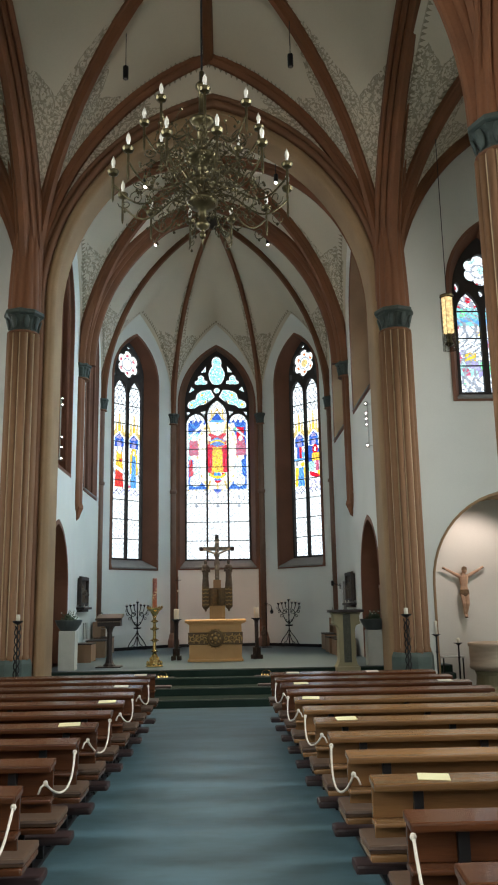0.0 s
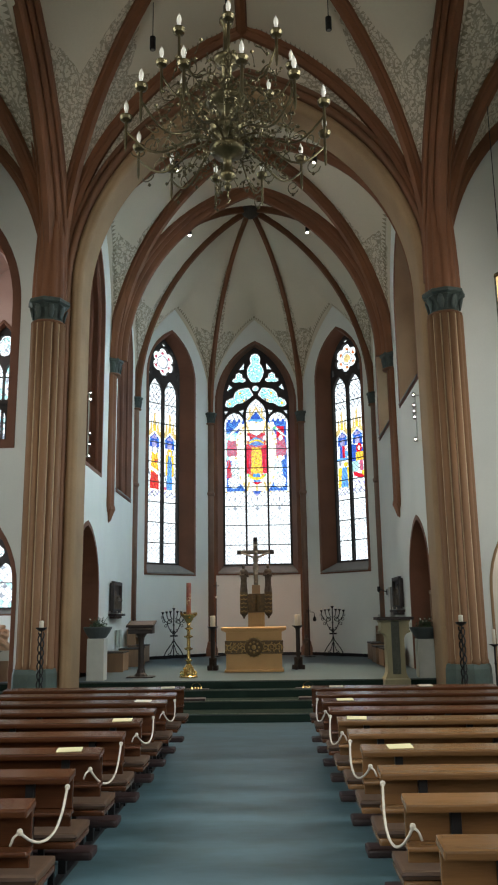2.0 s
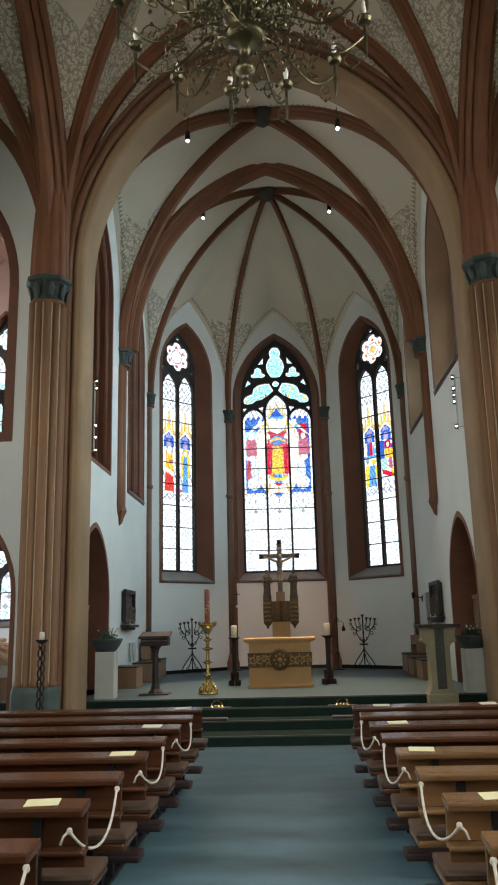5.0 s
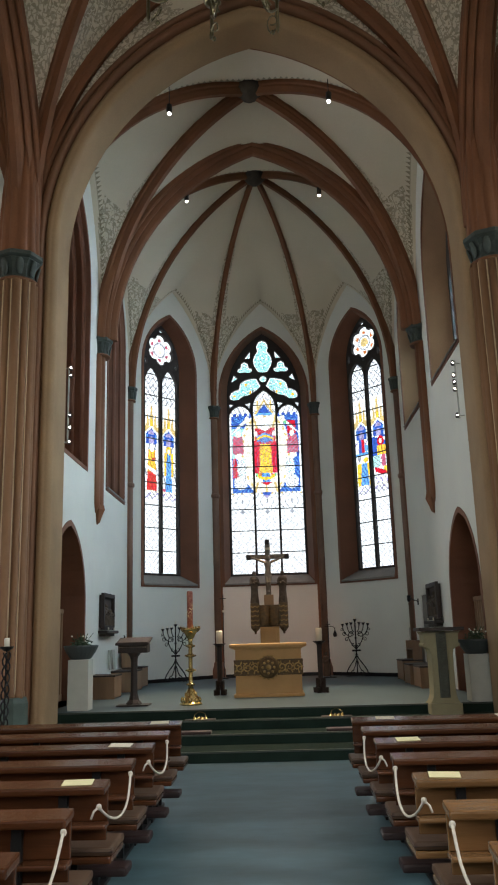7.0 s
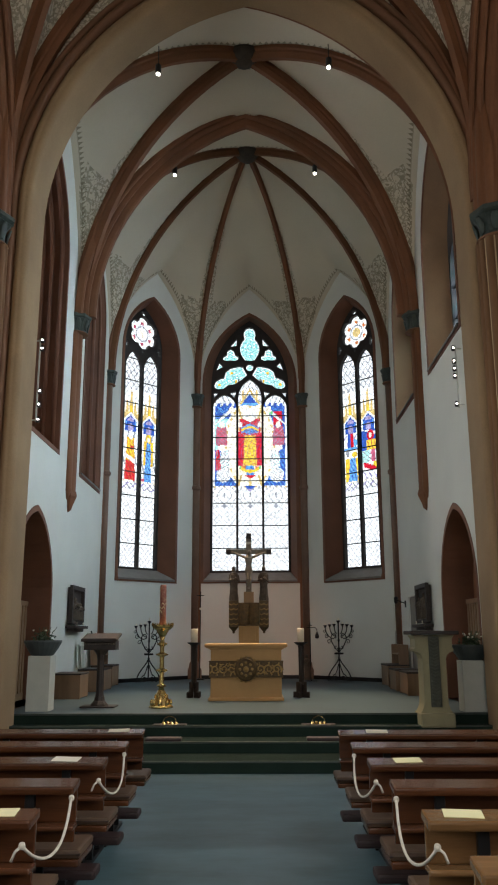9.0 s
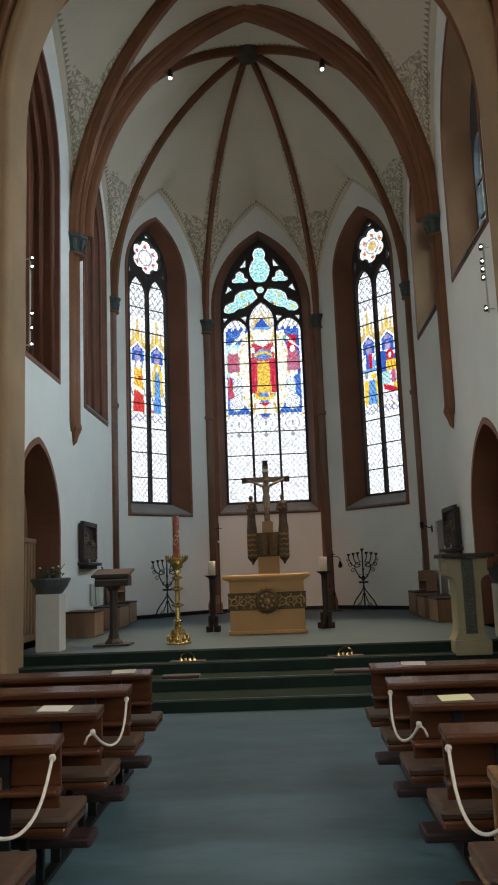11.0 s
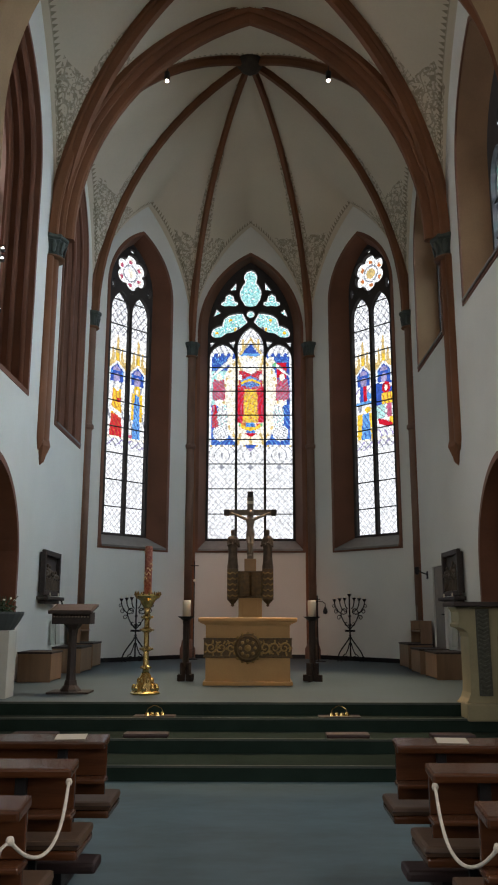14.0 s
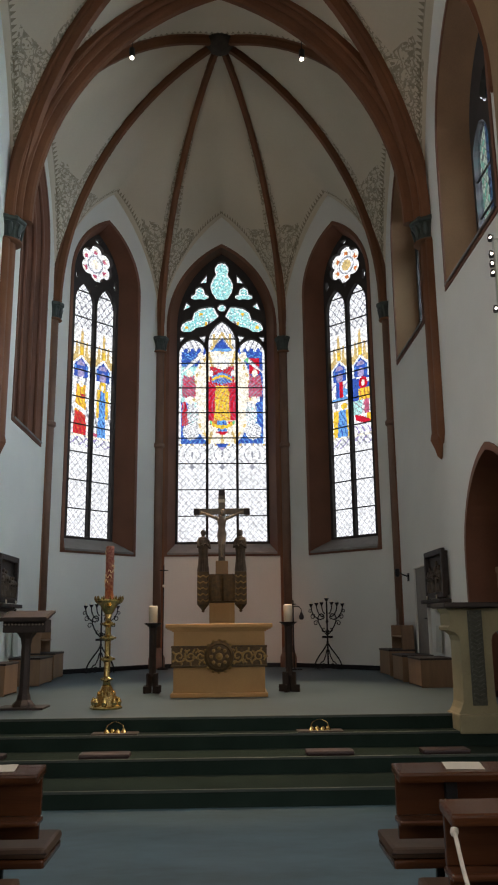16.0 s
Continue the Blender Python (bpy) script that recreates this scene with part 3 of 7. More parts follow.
# ---- chancel side walls ----
ARCH_Z = pointed(1.25, PLAT + 0.002, 2.35, 3.85, 12, 19.35)
side_holes = {-1: [pointed(1.28, 5.0, 8.9, 10.9, 12, 19.32), pointed(1.02, 5.0, 8.9, 10.6, 12, 23.42)], 1: [pointed(1.22, 6.62, 8.9, 10.9, 12, 19.37), pointed(1.08, 6.62, 8.9, 10.6, 12, 23.2)]}
SIDEWIN = {-1: ((1.28, 5.0, 19.32, 10.9), (1.02, 5.0, 23.42, 10.6)), 1: ((1.22, 6.62, 19.37, 10.9), (1.08, 6.62, 23.2, 10.6))}
for s in (-1, 1):
    o, ud, nd = (s * CH_X, 0, 0), (0, 1, 0), (s, 0, 0)
    b = slab([(17.8, 0.3), (25.14, 0.3), (25.14, 14), (17.8, 14)], [ARCH_Z] + side_holes[s], o, ud, nd, 0, 0.55)
    setting(obj("wall_south" if s > 0 else "wall_north", b, PLASTER), "white plastered chancel side wall", "wall")
    # brown edges of the wall openings
    surround("arch_trim", pointed(1.17, PLAT + 0.003, 2.35, 3.74, 12, 19.35), pointed(1.249, PLAT + 0.003, 2.35, 3.848, 12, 19.35), o, ud, nd, -0.01, 0.56, REVEAL, "brown stone edge of the low chancel arch")
    # recess behind the low arch: red-brown back with a slatted oak screen
    x0, x1 = sorted((s * 4.1, s * 4.25))
    setting(obj("recess_wall", box(x0, x1, 18.0, 20.7, 0.4, 4.3), LIGHTWOOD if s < 0 else RIB), "oak boarded back of the low arch" if s < 0 else "dark red-brown back of the low arch", "wall")
    th = empty("slatted_screen", pose(s * 3.98, 19.35, PLAT), "light oak slatted screen in the low arch", "screen", "slatted screens")
    for k in range(15):
        y = -1.12 + k * 0.16
        part("slat", box(-0.02, 0.02, y - 0.055, y + 0.055, 0, 1.62, 0.006), LIGHTWOOD, th)
    part("rail", box(-0.035, 0.035, -1.2, 1.2, 1.62, 1.70, 0.008), LIGHTWOOD, th)
    part("rail", box(-0.018, 0.03, -1.2, 1.2, 0.0, 0.12, 0.005), LIGHTWOOD, th)

# ---- stained windows ----
def cells(u0, u1, z0, z1, key, place, bm, slots, step=0.13, kind="free"):
    """Leaded glass cells over a rectangle; each one its own little pane with a lead border."""
    nu, nz = max(1, round((u1 - u0) / step)), max(1, round((z1 - z0) / (step * 1.1)))
    su, sz = (u1 - u0) / nu, (z1 - z0) / nz
    quads = []
    if kind == "quarry":
        for i in range(-1, nu * 2 + 1):
            for j in range(-1, nz * 2 + 1):
                if (i + j) % 2:
                    continue
                cu, cz = u0 + (i + 1) * su / 2, z0 + (j + 1) * sz / 2
                q = [(cu - su / 2, cz), (cu, cz - sz / 2), (cu + su / 2, cz), (cu, cz + sz / 2)]
                quads.append([(min(max(a, u0), u1), min(max(c, z0), z1)) for a, c in q])
    else:
        g = {}
        for i in range(nu + 1):
            for j in range(nz + 1):
                ju = random.uniform(-0.3, 0.3) * su if 0 < i < nu else 0
                jz = random.uniform(-0.3, 0.3) * sz if 0 < j < nz else 0
                g[i, j] = (u0 + i * su + ju, z0 + j * sz + jz)
        quads = [[g[i, j], g[i + 1, j], g[i + 1, j + 1], g[i, j + 1]] for i in range(nu) for j in range(nz)]
    for q in quads:
        cu, cz = sum(p[0] for p in q) / 4, sum(p[1] for p in q) / 4
        area = abs(sum(q[i][0] * q[(i + 1) % 4][1] - q[(i + 1) % 4][0] * q[i][1] for i in range(4))) / 2
        if area < 1e-4:
            continue
        tone = key(cu, cz)
        if tone is None:
            continue
        k = 0.85 if kind == "quarry" else (0.86 if random.random() < 0.08 else 0.995)
        inn = [(cu + (a - cu) * k, cz + (c - cz) * k) for a, c in q]
        o = [bm.verts.new(place(a, c)) for a, c in q]
        w = [bm.verts.new(place(a, c)) for a, c in inn]
        f = bm.faces.new(w)
        f.material_index = slots.index(tone) + 1
        for i in range(4):
            bm.faces.new((o[i], o[(i + 1) % 4], w[(i + 1) % 4], w[i])).material_index = slots.index("n") + 1 if kind == "quarry" else 0


SLOTS = list(GL)
GMATS = [LEAD] + [GL[k] for k in SLOTS]


def foil(c, z, rx, rz, lobes, turn=0.0, dip=0.2, n=48):
    out = []
    for i in range(n):
        a = i * math.tau / n
        r = 1 - dip + dip * abs(math.cos((a - turn) * lobes / 2)) ** 0.6
        out.append((c + rx * r * math.cos(a), z + rz * r * math.sin(a)))
    return out


def shape(f):
    """Outline of a tracery opening: a foil's numbers, or a ready outline."""
    return foil(*f) if isinstance(f[0], (int, float)) else list(f)


def within(p, poly):
    inside = False
    for (x0, z0), (x1, z1) in zip(poly, poly[1:] + poly[:1]):
        if (z0 > p[1]) != (z1 > p[1]) and p[0] < x0 + (p[1] - z0) * (x1 - x0) / (z1 - z0):
            inside = not inside
    return inside


def near(p, poly):
    best = 9.0
    for (x0, z0), (x1, z1) in zip(poly, poly[1:] + poly[:1]):
        dx, dz = x1 - x0, z1 - z0
        k = max(0, min(1, ((p[0] - x0) * dx + (p[1] - z0) * dz) / (dx * dx + dz * dz + 1e-9)))
        best = min(best, math.hypot(p[0] - x0 - k * dx, p[1] - z0 - k * dz))
    return best


WINDOW_COUNT = [0]


def window(origin, ud, nd, o, g, depth, lights, foils, key, clear_to, label, gap=2.2, spread=1.6, outside=None, stone=None, rolls=False):
    """A pointed window: o and g are (half width, bottom, springing, apex) of the opening and of the glass."""
    WINDOW_COUNT[0] += 1
    th = empty("window_%d" % WINDOW_COUNT[0], Matrix(), label, "window")
    th["kind"] = "structure"
    O, UD, ND = Vector(origin), Vector(ud), Vector(nd)
    n = 12
    front, back = pointed(*o, n), pointed(*g, n)
    lip = pointed(o[0] + 0.07, o[1] - 0.07, o[2], o[3] + 0.09, n)
    part("window_frame", slab(lip, [pointed(o[0] - 0.004, o[1] + 0.004, o[2], o[3] - 0.005, n)], O, UD, ND, -0.02, 0.03), REVEAL, th)
    part("reveal", ring(pointed(o[0] - 0.004, o[1] + 0.004, o[2], o[3] - 0.005, n), back, O, UD, ND, 0.0, depth), stone or REVEAL, th)
    if rolls:
        for w, r in ((0.22, 0.035), (0.5, 0.05), (0.78, 0.035)):
            line = pointed(*[a + (c - a) * w for a, c in zip(o, g)], n)
            part("jamb_roll", tube([O + UD * u + UP * z + ND * (depth * w - 0.01) for u, z in line], r, 6), REVEAL, th, "red-brown roll moulding", True)
    zs = g[1]
    bm = bmesh.new()
    vs = [bm.verts.new(O + UD * u + UP * z + ND * d) for u, z, d in ((-o[0] + 0.01, o[1] + 0.012, -0.05), (o[0] - 0.01, o[1] + 0.012, -0.05), (g[0], zs + 0.006, depth), (-g[0], zs + 0.006, depth), (-o[0] + 0.01, o[1] - 0.03, -0.05), (o[0] - 0.01, o[1] - 0.03, -0.05))]
    bm.faces.new(vs[:4])
    bm.faces.new((vs[0], vs[4], vs[5], vs[1]))
    part("window_sill", bm, SILL, th)
    holes = []
    for c, hw, sp, ap in lights:
        holes.append(pointed(hw, g[1] + 0.05, sp, ap, 8, c))
    outlines = [shape(f) for f in foils]
    holes += outlines
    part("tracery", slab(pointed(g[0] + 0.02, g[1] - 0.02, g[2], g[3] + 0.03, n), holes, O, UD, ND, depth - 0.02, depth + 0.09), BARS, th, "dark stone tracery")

    def place(u, z):
        return O + UD * u + UP * z + ND * (depth + 0.05)

    for c, hw, sp, ap in lights:
        z, k = g[1] + 0.03, 0
        while z < ap:
            z1 = min(z + 0.62, ap + 0.02)
            if ap - z1 < 0.2:
                z1 = ap + 0.02
            bm = bmesh.new()
            cells(c - hw - 0.02, c + hw + 0.02, z, z1, key, place, bm, SLOTS, 0.13 if z1 < clear_to + 0.1 else 0.025, "quarry" if z1 < clear_to + 0.1 else "free")
            part("pane", bm, GMATS, th)
            if k:
                part("saddle_bar", slab([(c - hw - 0.01, z - 0.012), (c + hw + 0.01, z - 0.012), (c + hw + 0.01, z + 0.012), (c - hw - 0.01, z + 0.012)], [], O, UD, ND, depth + 0.02, depth + 0.045), LEAD, th)
            z, k = z1, k + 1
    for poly in outlines:
        def tone(u, z, poly=poly):
            e = near((u, z), poly)
            if not within((u, z), poly):
                return "n" if e < 0.045 else None
            return "w" if e < 0.03 else key(u, z)

        us, zs2 = [p[0] for p in poly], [p[1] for p in poly]
        bm = bmesh.new()
        cells(min(us) - 0.03, max(us) + 0.03, min(zs2) - 0.03, max(zs2) + 0.03, tone, lambda u, z: place(u, z) + ND * 0.02, bm, SLOTS, 0.027)
        part("pane", bm, GMATS, th)
    # overcast sky outside
    bm = bmesh.new()
    w, z0, z1 = o[0] + spread, g[1] - 0.4, g[3] + 3.5
    bm.faces.new([bm.verts.new(O + UD * u + UP * z + ND * (depth + gap)) for u, z in ((-w, z0), (w, z0), (w, z1), (-w, z1))])
    setting(obj("backdrop", bm, outside or SKYWHITE), "bright overcast sky outside a window", "sky")
    return th


def pick(*weights):
    r, t = random.random(), 0
    for k, w in weights:
        t += w
        if r < t:
            return k
    return weights[-1][0]


def folds(u, z, f=60.0, tilt=0.25):
    """Dark drapery lines of painted glass."""
    return abs(math.sin(f * (u + tilt * math.sin(3.1 * z)))) > 0.93


def oval(u, z, c, h, ru, rz):
    return ((u - c) / ru) ** 2 + ((z - h) / rz) ** 2


def key_centre(u, z):
    a = abs(u)
    if z > 8.76 or (z > 8.4 and a > 0.36):
        for fu, fz in ((0.38, 8.70), (0.52, 8.95), (0.86, 8.60)):
            if math.hypot(a - fu, z - fz) < 0.045:
                return "y"
        if abs(math.sin(21 * a + 9 * math.sin(5 * z))) > 0.9:
            return "c"
        return pick(("c", 0.1), ("t", 0.78), ("w", 0.12))
    if z < 5.68:
        # violet point below the glory, then grisaille with grey leaf work
        if a < 0.17 - 1.0 * (5.68 - z):
            return "v" if z < 5.60 else "b"
        if z > 5.62:
            return "s" if abs(math.sin(20 * u)) > 0.9 else "g" if abs(math.sin(11 * u)) > 0.9 else "w"
        if z > 4.95:
            c = abs(a - 0.71) if a > 0.36 else a
            leaf = abs(math.sin(19 * c + 2.0 * math.sin(9 * z)))
            return "s" if leaf > 0.975 else "w"
        return "w"
    if a < 0.35:
        if z > 7.98:
            if a < 0.24 * (8.30 - z) / 0.28 and z < 8.30:
                return "b" if z > 8.05 else "l"
            if abs(a - 0.26 * (8.44 - z) / 0.4) < 0.035 and z > 8.02:
                return "g"
            if 0.16 < a < 0.24 and z < 8.42:
                return "g" if abs(a - 0.2) < 0.022 else "k"
            return "s" if abs(math.sin(26 * a + 14 * z)) > 0.95 else "w"
        if oval(u, z, 0, 7.66, 0.10, 0.15) < 1:
            return "k" if oval(u, z, 0, 7.60, 0.055, 0.08) < 1 else "w"
        if oval(u, z, 0, 7.72, 0.2, 0.2) < 1:
            return "w" if abs(math.sin(9 * math.atan2(z - 7.66, u))) < 0.8 else "k"
        if 7.10 < z < 7.60 and a < 0.30:
            if 7.30 < z < 7.55 and oval(a, z, 0.26, 7.42, 0.05, 0.08) < 1:
                return "w"
            if z < 7.46 - 0.5 * a and a < 0.25 and z > 7.14 + 0.25 * a:
                return "y" if abs(z - 7.36 + 0.4 * a) < 0.03 else "s" if folds(u, z, 34, 0.5) else pick(("b", 0.5), ("l", 0.5))
            return "s" if folds(u, z, 38, 0.6) else "r"
        if 6.24 < z <= 7.20:
            if a < 0.155 + 0.05 * (7.05 - z):
                return "g" if folds(u, z, 33, 0.22) else "o" if abs(math.sin(17 * z + 9 * u)) > 0.975 else "y"
            return "p" if folds(u, z, 30, 0.3) else "r"
        if 5.98 < z <= 6.24:
            arc = 6.03 + 1.5 * a * a
            if abs(z - arc - 0.05) < 0.045 and a < 0.30:
                return "e" if a > 0.24 else "y"
            if a < 0.11:
                return pick(("l", 0.6), ("b", 0.4))
            if u < 0 and z > 6.08 and a < 0.22:
                return "o"
            if 0.14 < a < 0.3 and z > 6.14:
                return "w" if random.random() < 0.6 else "r"
            return "k"
        if 5.88 < z <= 5.98 and a < 0.14 * (z - 5.86) / 0.1:
            return "r"
        return "g" if abs(math.sin(11 * math.atan2(z - 6.8, u))) > 0.93 else "k"
    if a > 0.985:
        return "w"
    glory = oval(u, z, 0, 6.84, 0.70, 1.22)
    # angels: bowing above, rose-robed beside, kneeling in white below
    if oval(a, z, 0.52, 7.86, 0.075, 0.10) < 1 or oval(a, z, 0.79, 7.42, 0.07, 0.09) < 1 or oval(a, z, 0.77, 6.74, 0.07, 0.09) < 1:
        return "k"
    if abs((z - 7.66) - 0.85 * (0.74 - a)) < 0.15 - 0.12 * a and 0.46 < a < 0.97:
        return "s" if folds(a + z, z, 24, 0.0) else ("e" if u > 0 and 0.5 < a < 0.64 and z < 7.8 else "w")
    if 6.82 < z < 7.36 and abs(a - 0.80) < 0.17 - 0.10 * abs(z - 7.0):
        return "s" if folds(a, z, 30, 0.4) else pick(("p", 0.75), ("r", 0.25))
    if u < 0 and 6.12 < z < 6.70 and 0.80 < a < 0.96 and a > 0.80 + 0.1 * (z - 6.1):
        return "s" if folds(a, z, 30, 0.5) else "r"
    if 6.12 < z < 6.70 and abs(a - 0.70) < 0.14 - 0.1 * abs(z - 6.4):
        return "s" if folds(a, z, 28, 0.6) else "t" if random.random() < 0.12 else "w"
    if oval(a, z, 0.74, 5.98, 0.20, 0.21) < 1:
        return "s" if folds(a + 0.6 * z, z, 26, 0.4) else "w"
    if glory < 1:
        return "g" if glory > 0.86 and abs(math.sin(15 * math.atan2(z - 6.84, u))) > 0.75 else "k"
    if glory < 1.12:
        return "w" if random.random() < 0.5 else "k"
    if z > 7.96:
        return "b" if oval(a % 0.16, z, 0.08, 7.99, 0.05, 0.07) < 1 else "s" if abs(math.sin(24 * a - 12 * z)) > 0.94 else "w"
    if u > 0.66 and 7.4 < z < 7.8:
        return "r" if a < 0.9 else "b"
    if z > 7.2:
        return pick(("b", 0.8), ("l", 0.2)) if z > 7.6 or u > 0 else "t"
    if z > 6.7:
        return ("t" if u < 0 else "b") if a > 0.9 else "w"
    return "l" if abs(math.sin(30 * a + 20 * z)) > 0.93 else "b"


def key_side(flip):
    """Two lights: lattice, gilded pinnacles, blue canopies, standing saints, grisaille below."""
    def key(u, z):
        if z > 9.2:
            r, a = math.hypot(u, z - 9.69), math.atan2(z - 9.69, u)
            if r < 0.17:
                return "g" if flip < 0 and r < 0.13 else "k" if r < 0.1 else "w"
            petal = abs(math.sin(3 * (a - 0.52) + 1.57))
            if 0.25 < r < 0.36 and petal > 0.85:
                return ("p" if flip > 0 else "o") if r < 0.33 else "k"
            return "s" if abs(r - 0.2) < 0.018 else "w"
        d = u - 0.3 if u > 0 else u + 0.3
        c = abs(d)
        if z > 8.05:
            return "s" if (u + 0.8 * z) % 0.17 < 0.03 or (u - 0.8 * z) % 0.17 < 0.03 else "w"
        if z > 7.40:
            top = 8.02 if c < 0.06 else 7.72
            if abs(c if c < 0.06 else c - 0.13) < 0.02 + 0.09 * (top - z) and z < top:
                return "y" if z < 7.6 and c < 0.03 else "g"
            return "w" if z > 7.6 else "k"
        if z > 7.16:
            edge = 7.38 - 0.95 * c
            return "w" if abs(z - edge) < 0.035 else "g" if z > edge else "v" if oval(d, z, 0, 7.18, 0.1, 0.1) < 1 else "b"
        if z > 6.90:
            return "w" if abs(c - 0.215) < 0.03 else "v" if oval(d, z, 0, 6.98, 0.09, 0.12) < 1 else "l" if abs(c - 0.15) < 0.02 and z > 7.04 else "b"
        if z < 5.34:
            return "w"
        if z < 5.60:
            return "s" if folds(u + z, z, 20, 0.0) else "k" if z > 5.54 else "v" if folds(u, z, 13, 1.0) else "w"
        if flip > 0 and u < 0:
            if oval(d, z, 0.02, 6.78, 0.075, 0.10) < 1:
                return "k" if oval(d, z, 0.02, 6.76, 0.045, 0.06) < 1 else "w"
            if abs(z - 6.17 + 0.5 * d) < 0.055 and c < 0.17:
                return "w"
            if abs(d - 0.01) < 0.12 + 0.05 * (6.68 - z) and z < 6.72:
                return "o" if folds(d, z, 32, 0.25) else ("r" if z < 6.12 or abs(z - 6.45) < 0.05 and d > 0 else "y")
            return "s" if z > 6.0 and folds(u, z, 16, 0.1) else "w"
        if flip > 0:
            if oval(d, z, 0.0, 6.78, 0.09, 0.12) < 1:
                return "k" if oval(d, z, 0.0, 6.75, 0.045, 0.065) < 1 else "y"
            if abs(d) < 0.065 + 0.05 * (6.66 - z) and z < 6.66:
                return "b" if folds(d, z, 34, 0.2) else "l"
            if abs(d) < 0.17 and 6.02 < z < 6.7:
                return "g" if folds(d, z, 30, 0.3) else "y"
            return "p" if z < 5.68 and d < 0 else "s" if folds(u, z, 16, 0.1) else "w"
        if u < 0:
            if z > 6.50:
                return "r" if abs(d - 0.03) < 0.05 else "b" if abs(d + 0.06) < 0.05 else "l" if oval(d, z, 0.14, 6.62, 0.08, 0.1) < 1 else "v" if folds(u, z, 18, 0.5) else "w"
            if z > 6.22:
                return "y" if oval(d, z, 0.1, 6.3, 0.1, 0.07) < 1 else "s" if oval(d, z, -0.12, 6.36, 0.06, 0.1) < 1 else "l" if z > 6.42 else "w"
            if abs(d - 0.04) < 0.09 + 0.10 * (6.2 - z):
                return "b" if folds(d, z, 28, 0.2) else "l"
            return "y" if -0.22 < d < 0.2 else "g" if folds(u, z, 24, 0.0) else "w"
        if z > 6.62:
            return "k" if oval(d, z, 0.05, 6.74, 0.05, 0.07) < 1 else "r" if oval(d, z, 0.05, 6.74, 0.12, 0.14) < 1 else "w" if abs(z - 6.86 + 0.4 * d) < 0.04 else "b"
        if z > 6.36:
            return ("o" if folds(d, z, 30, 0.3) else "y") if d > -0.08 else "b"
        if z > 6.02:
            return "p" if abs(d - 0.12) < 0.07 else "s" if folds(d, z, 22, 0.4) else "t" if d < 0 else "w"
        if z > 5.80:
            return "r" if abs(z - 5.90 + 0.4 * d) < 0.07 and abs(d) < 0.2 else "y" if d > 0.12 else "w"
        return "v" if folds(d, z, 20, 0.6) else "w"

    return key


def blob(u, z, f, seed):
    return math.sin(f * 1.3 * u + seed) * math.cos(f * z + 1.7 * seed) + 0.7 * math.sin(0.8 * f * (u + z) + 2.1 * seed)


def key_aisle(u, z):
    if z > 8.75:
        r = math.hypot(u, z - 9.02)
        if abs(r - 0.16) < 0.018 or abs(math.sin(3 * math.atan2(z - 9.02, u))) < 0.07:
            return "s"
        return "t" if blob(u, z, 11, 1) > 0.6 else "w"
    if folds(u + 0.5 * z, z, 15, 0.6) or folds(u - 0.6 * z, z, 13, 0.7):
        return "s"
    c = abs(abs(u) - 0.315)
    if z > 8.15:
        return "r" if blob(u, z, 17, 2) > 0.5 else "s" if blob(u, z, 23, 5) > 0.2 else "w"
    if z > 7.75:
        if abs(z - 7.88 + 1.2 * c * c) < 0.05:
            return "l"
        return "r" if blob(u, z, 12, 7) > 1.15 else "e" if blob(u, z, 9, 4) > 0.7 else "c"
    if z > 6.95:
        if z < 7.12 and c < 0.12:
            return "y"
        return "p" if blob(u, z, 10, 3) > 1.0 else "v" if blob(u, z, 12, 9) > 1.0 else "g" if blob(u, z, 14, 6) > 1.1 else "w"
    if z > 6.6:
        return "e" if blob(u, z, 8, 1) > 0.5 else "v" if blob(u, z, 9, 2) > 0.3 else "p" if blob(u, z, 12, 8) > 0.8 else "t"
    return "s" if abs(abs(u) - 0.315 - (z - 6.4)) < 0.02 or abs(abs(u) - 0.315 + (z - 6.4)) < 0.02 else "e" if blob(u, z, 12, 3) > 1.1 else "w"


def key_plain(u, z):
    return pick(("w", 0.62), ("t", 0.2), ("s", 0.18))


C_OPEN, C_GLASS = (1.25, 3.06, 8.5, 10.53), (1.08, 3.30, 8.6, 10.50)
S_OPEN, S_GLASS = (0.90, 3.03, 9.05, 10.55), (0.62, 3.30, 9.25, 10.42)
C_LIGHTS = [(-0.71, 0.325, 7.9, 8.28), (0, 0.325, 8.2, 8.74), (0.71, 0.325, 7.9, 8.28)]


def both(pts):
    return [tuple(pts), tuple((-x, z) for x, z in reversed(pts))]


PETAL = [(0.0, 10.31), (0.10, 10.28), (0.165, 10.17), (0.17, 10.06), (0.145, 9.97), (0.21, 9.89), (0.27, 9.75), (0.28, 9.62), (0.24, 9.47), (0.14, 9.31), (0.0, 9.28)]
C_FOILS = [tuple(PETAL + [(-x, z) for x, z in reversed(PETAL[1:-1])]), (0, 9.09, 0.105, 0.105, 1, 0, 0.0)]
C_FOILS += both([(0.07, 8.87), (0.2, 9.12), (0.32, 9.13), (0.55, 9.08), (0.68, 8.98), (0.73, 8.80), (0.84, 8.77), (0.96, 8.70), (1.01, 8.58), (0.99, 8.49), (0.9, 8.45), (0.75, 8.46), (0.62, 8.56), (0.45, 8.59), (0.25, 8.70)])
C_FOILS += both([(0.33, 9.33), (0.33, 9.43), (0.42, 9.47), (0.45, 9.60), (0.545, 9.66), (0.64, 9.60), (0.66, 9.47), (0.75, 9.43), (0.76, 9.33), (0.65, 9.29), (0.545, 9.31), (0.43, 9.29)])
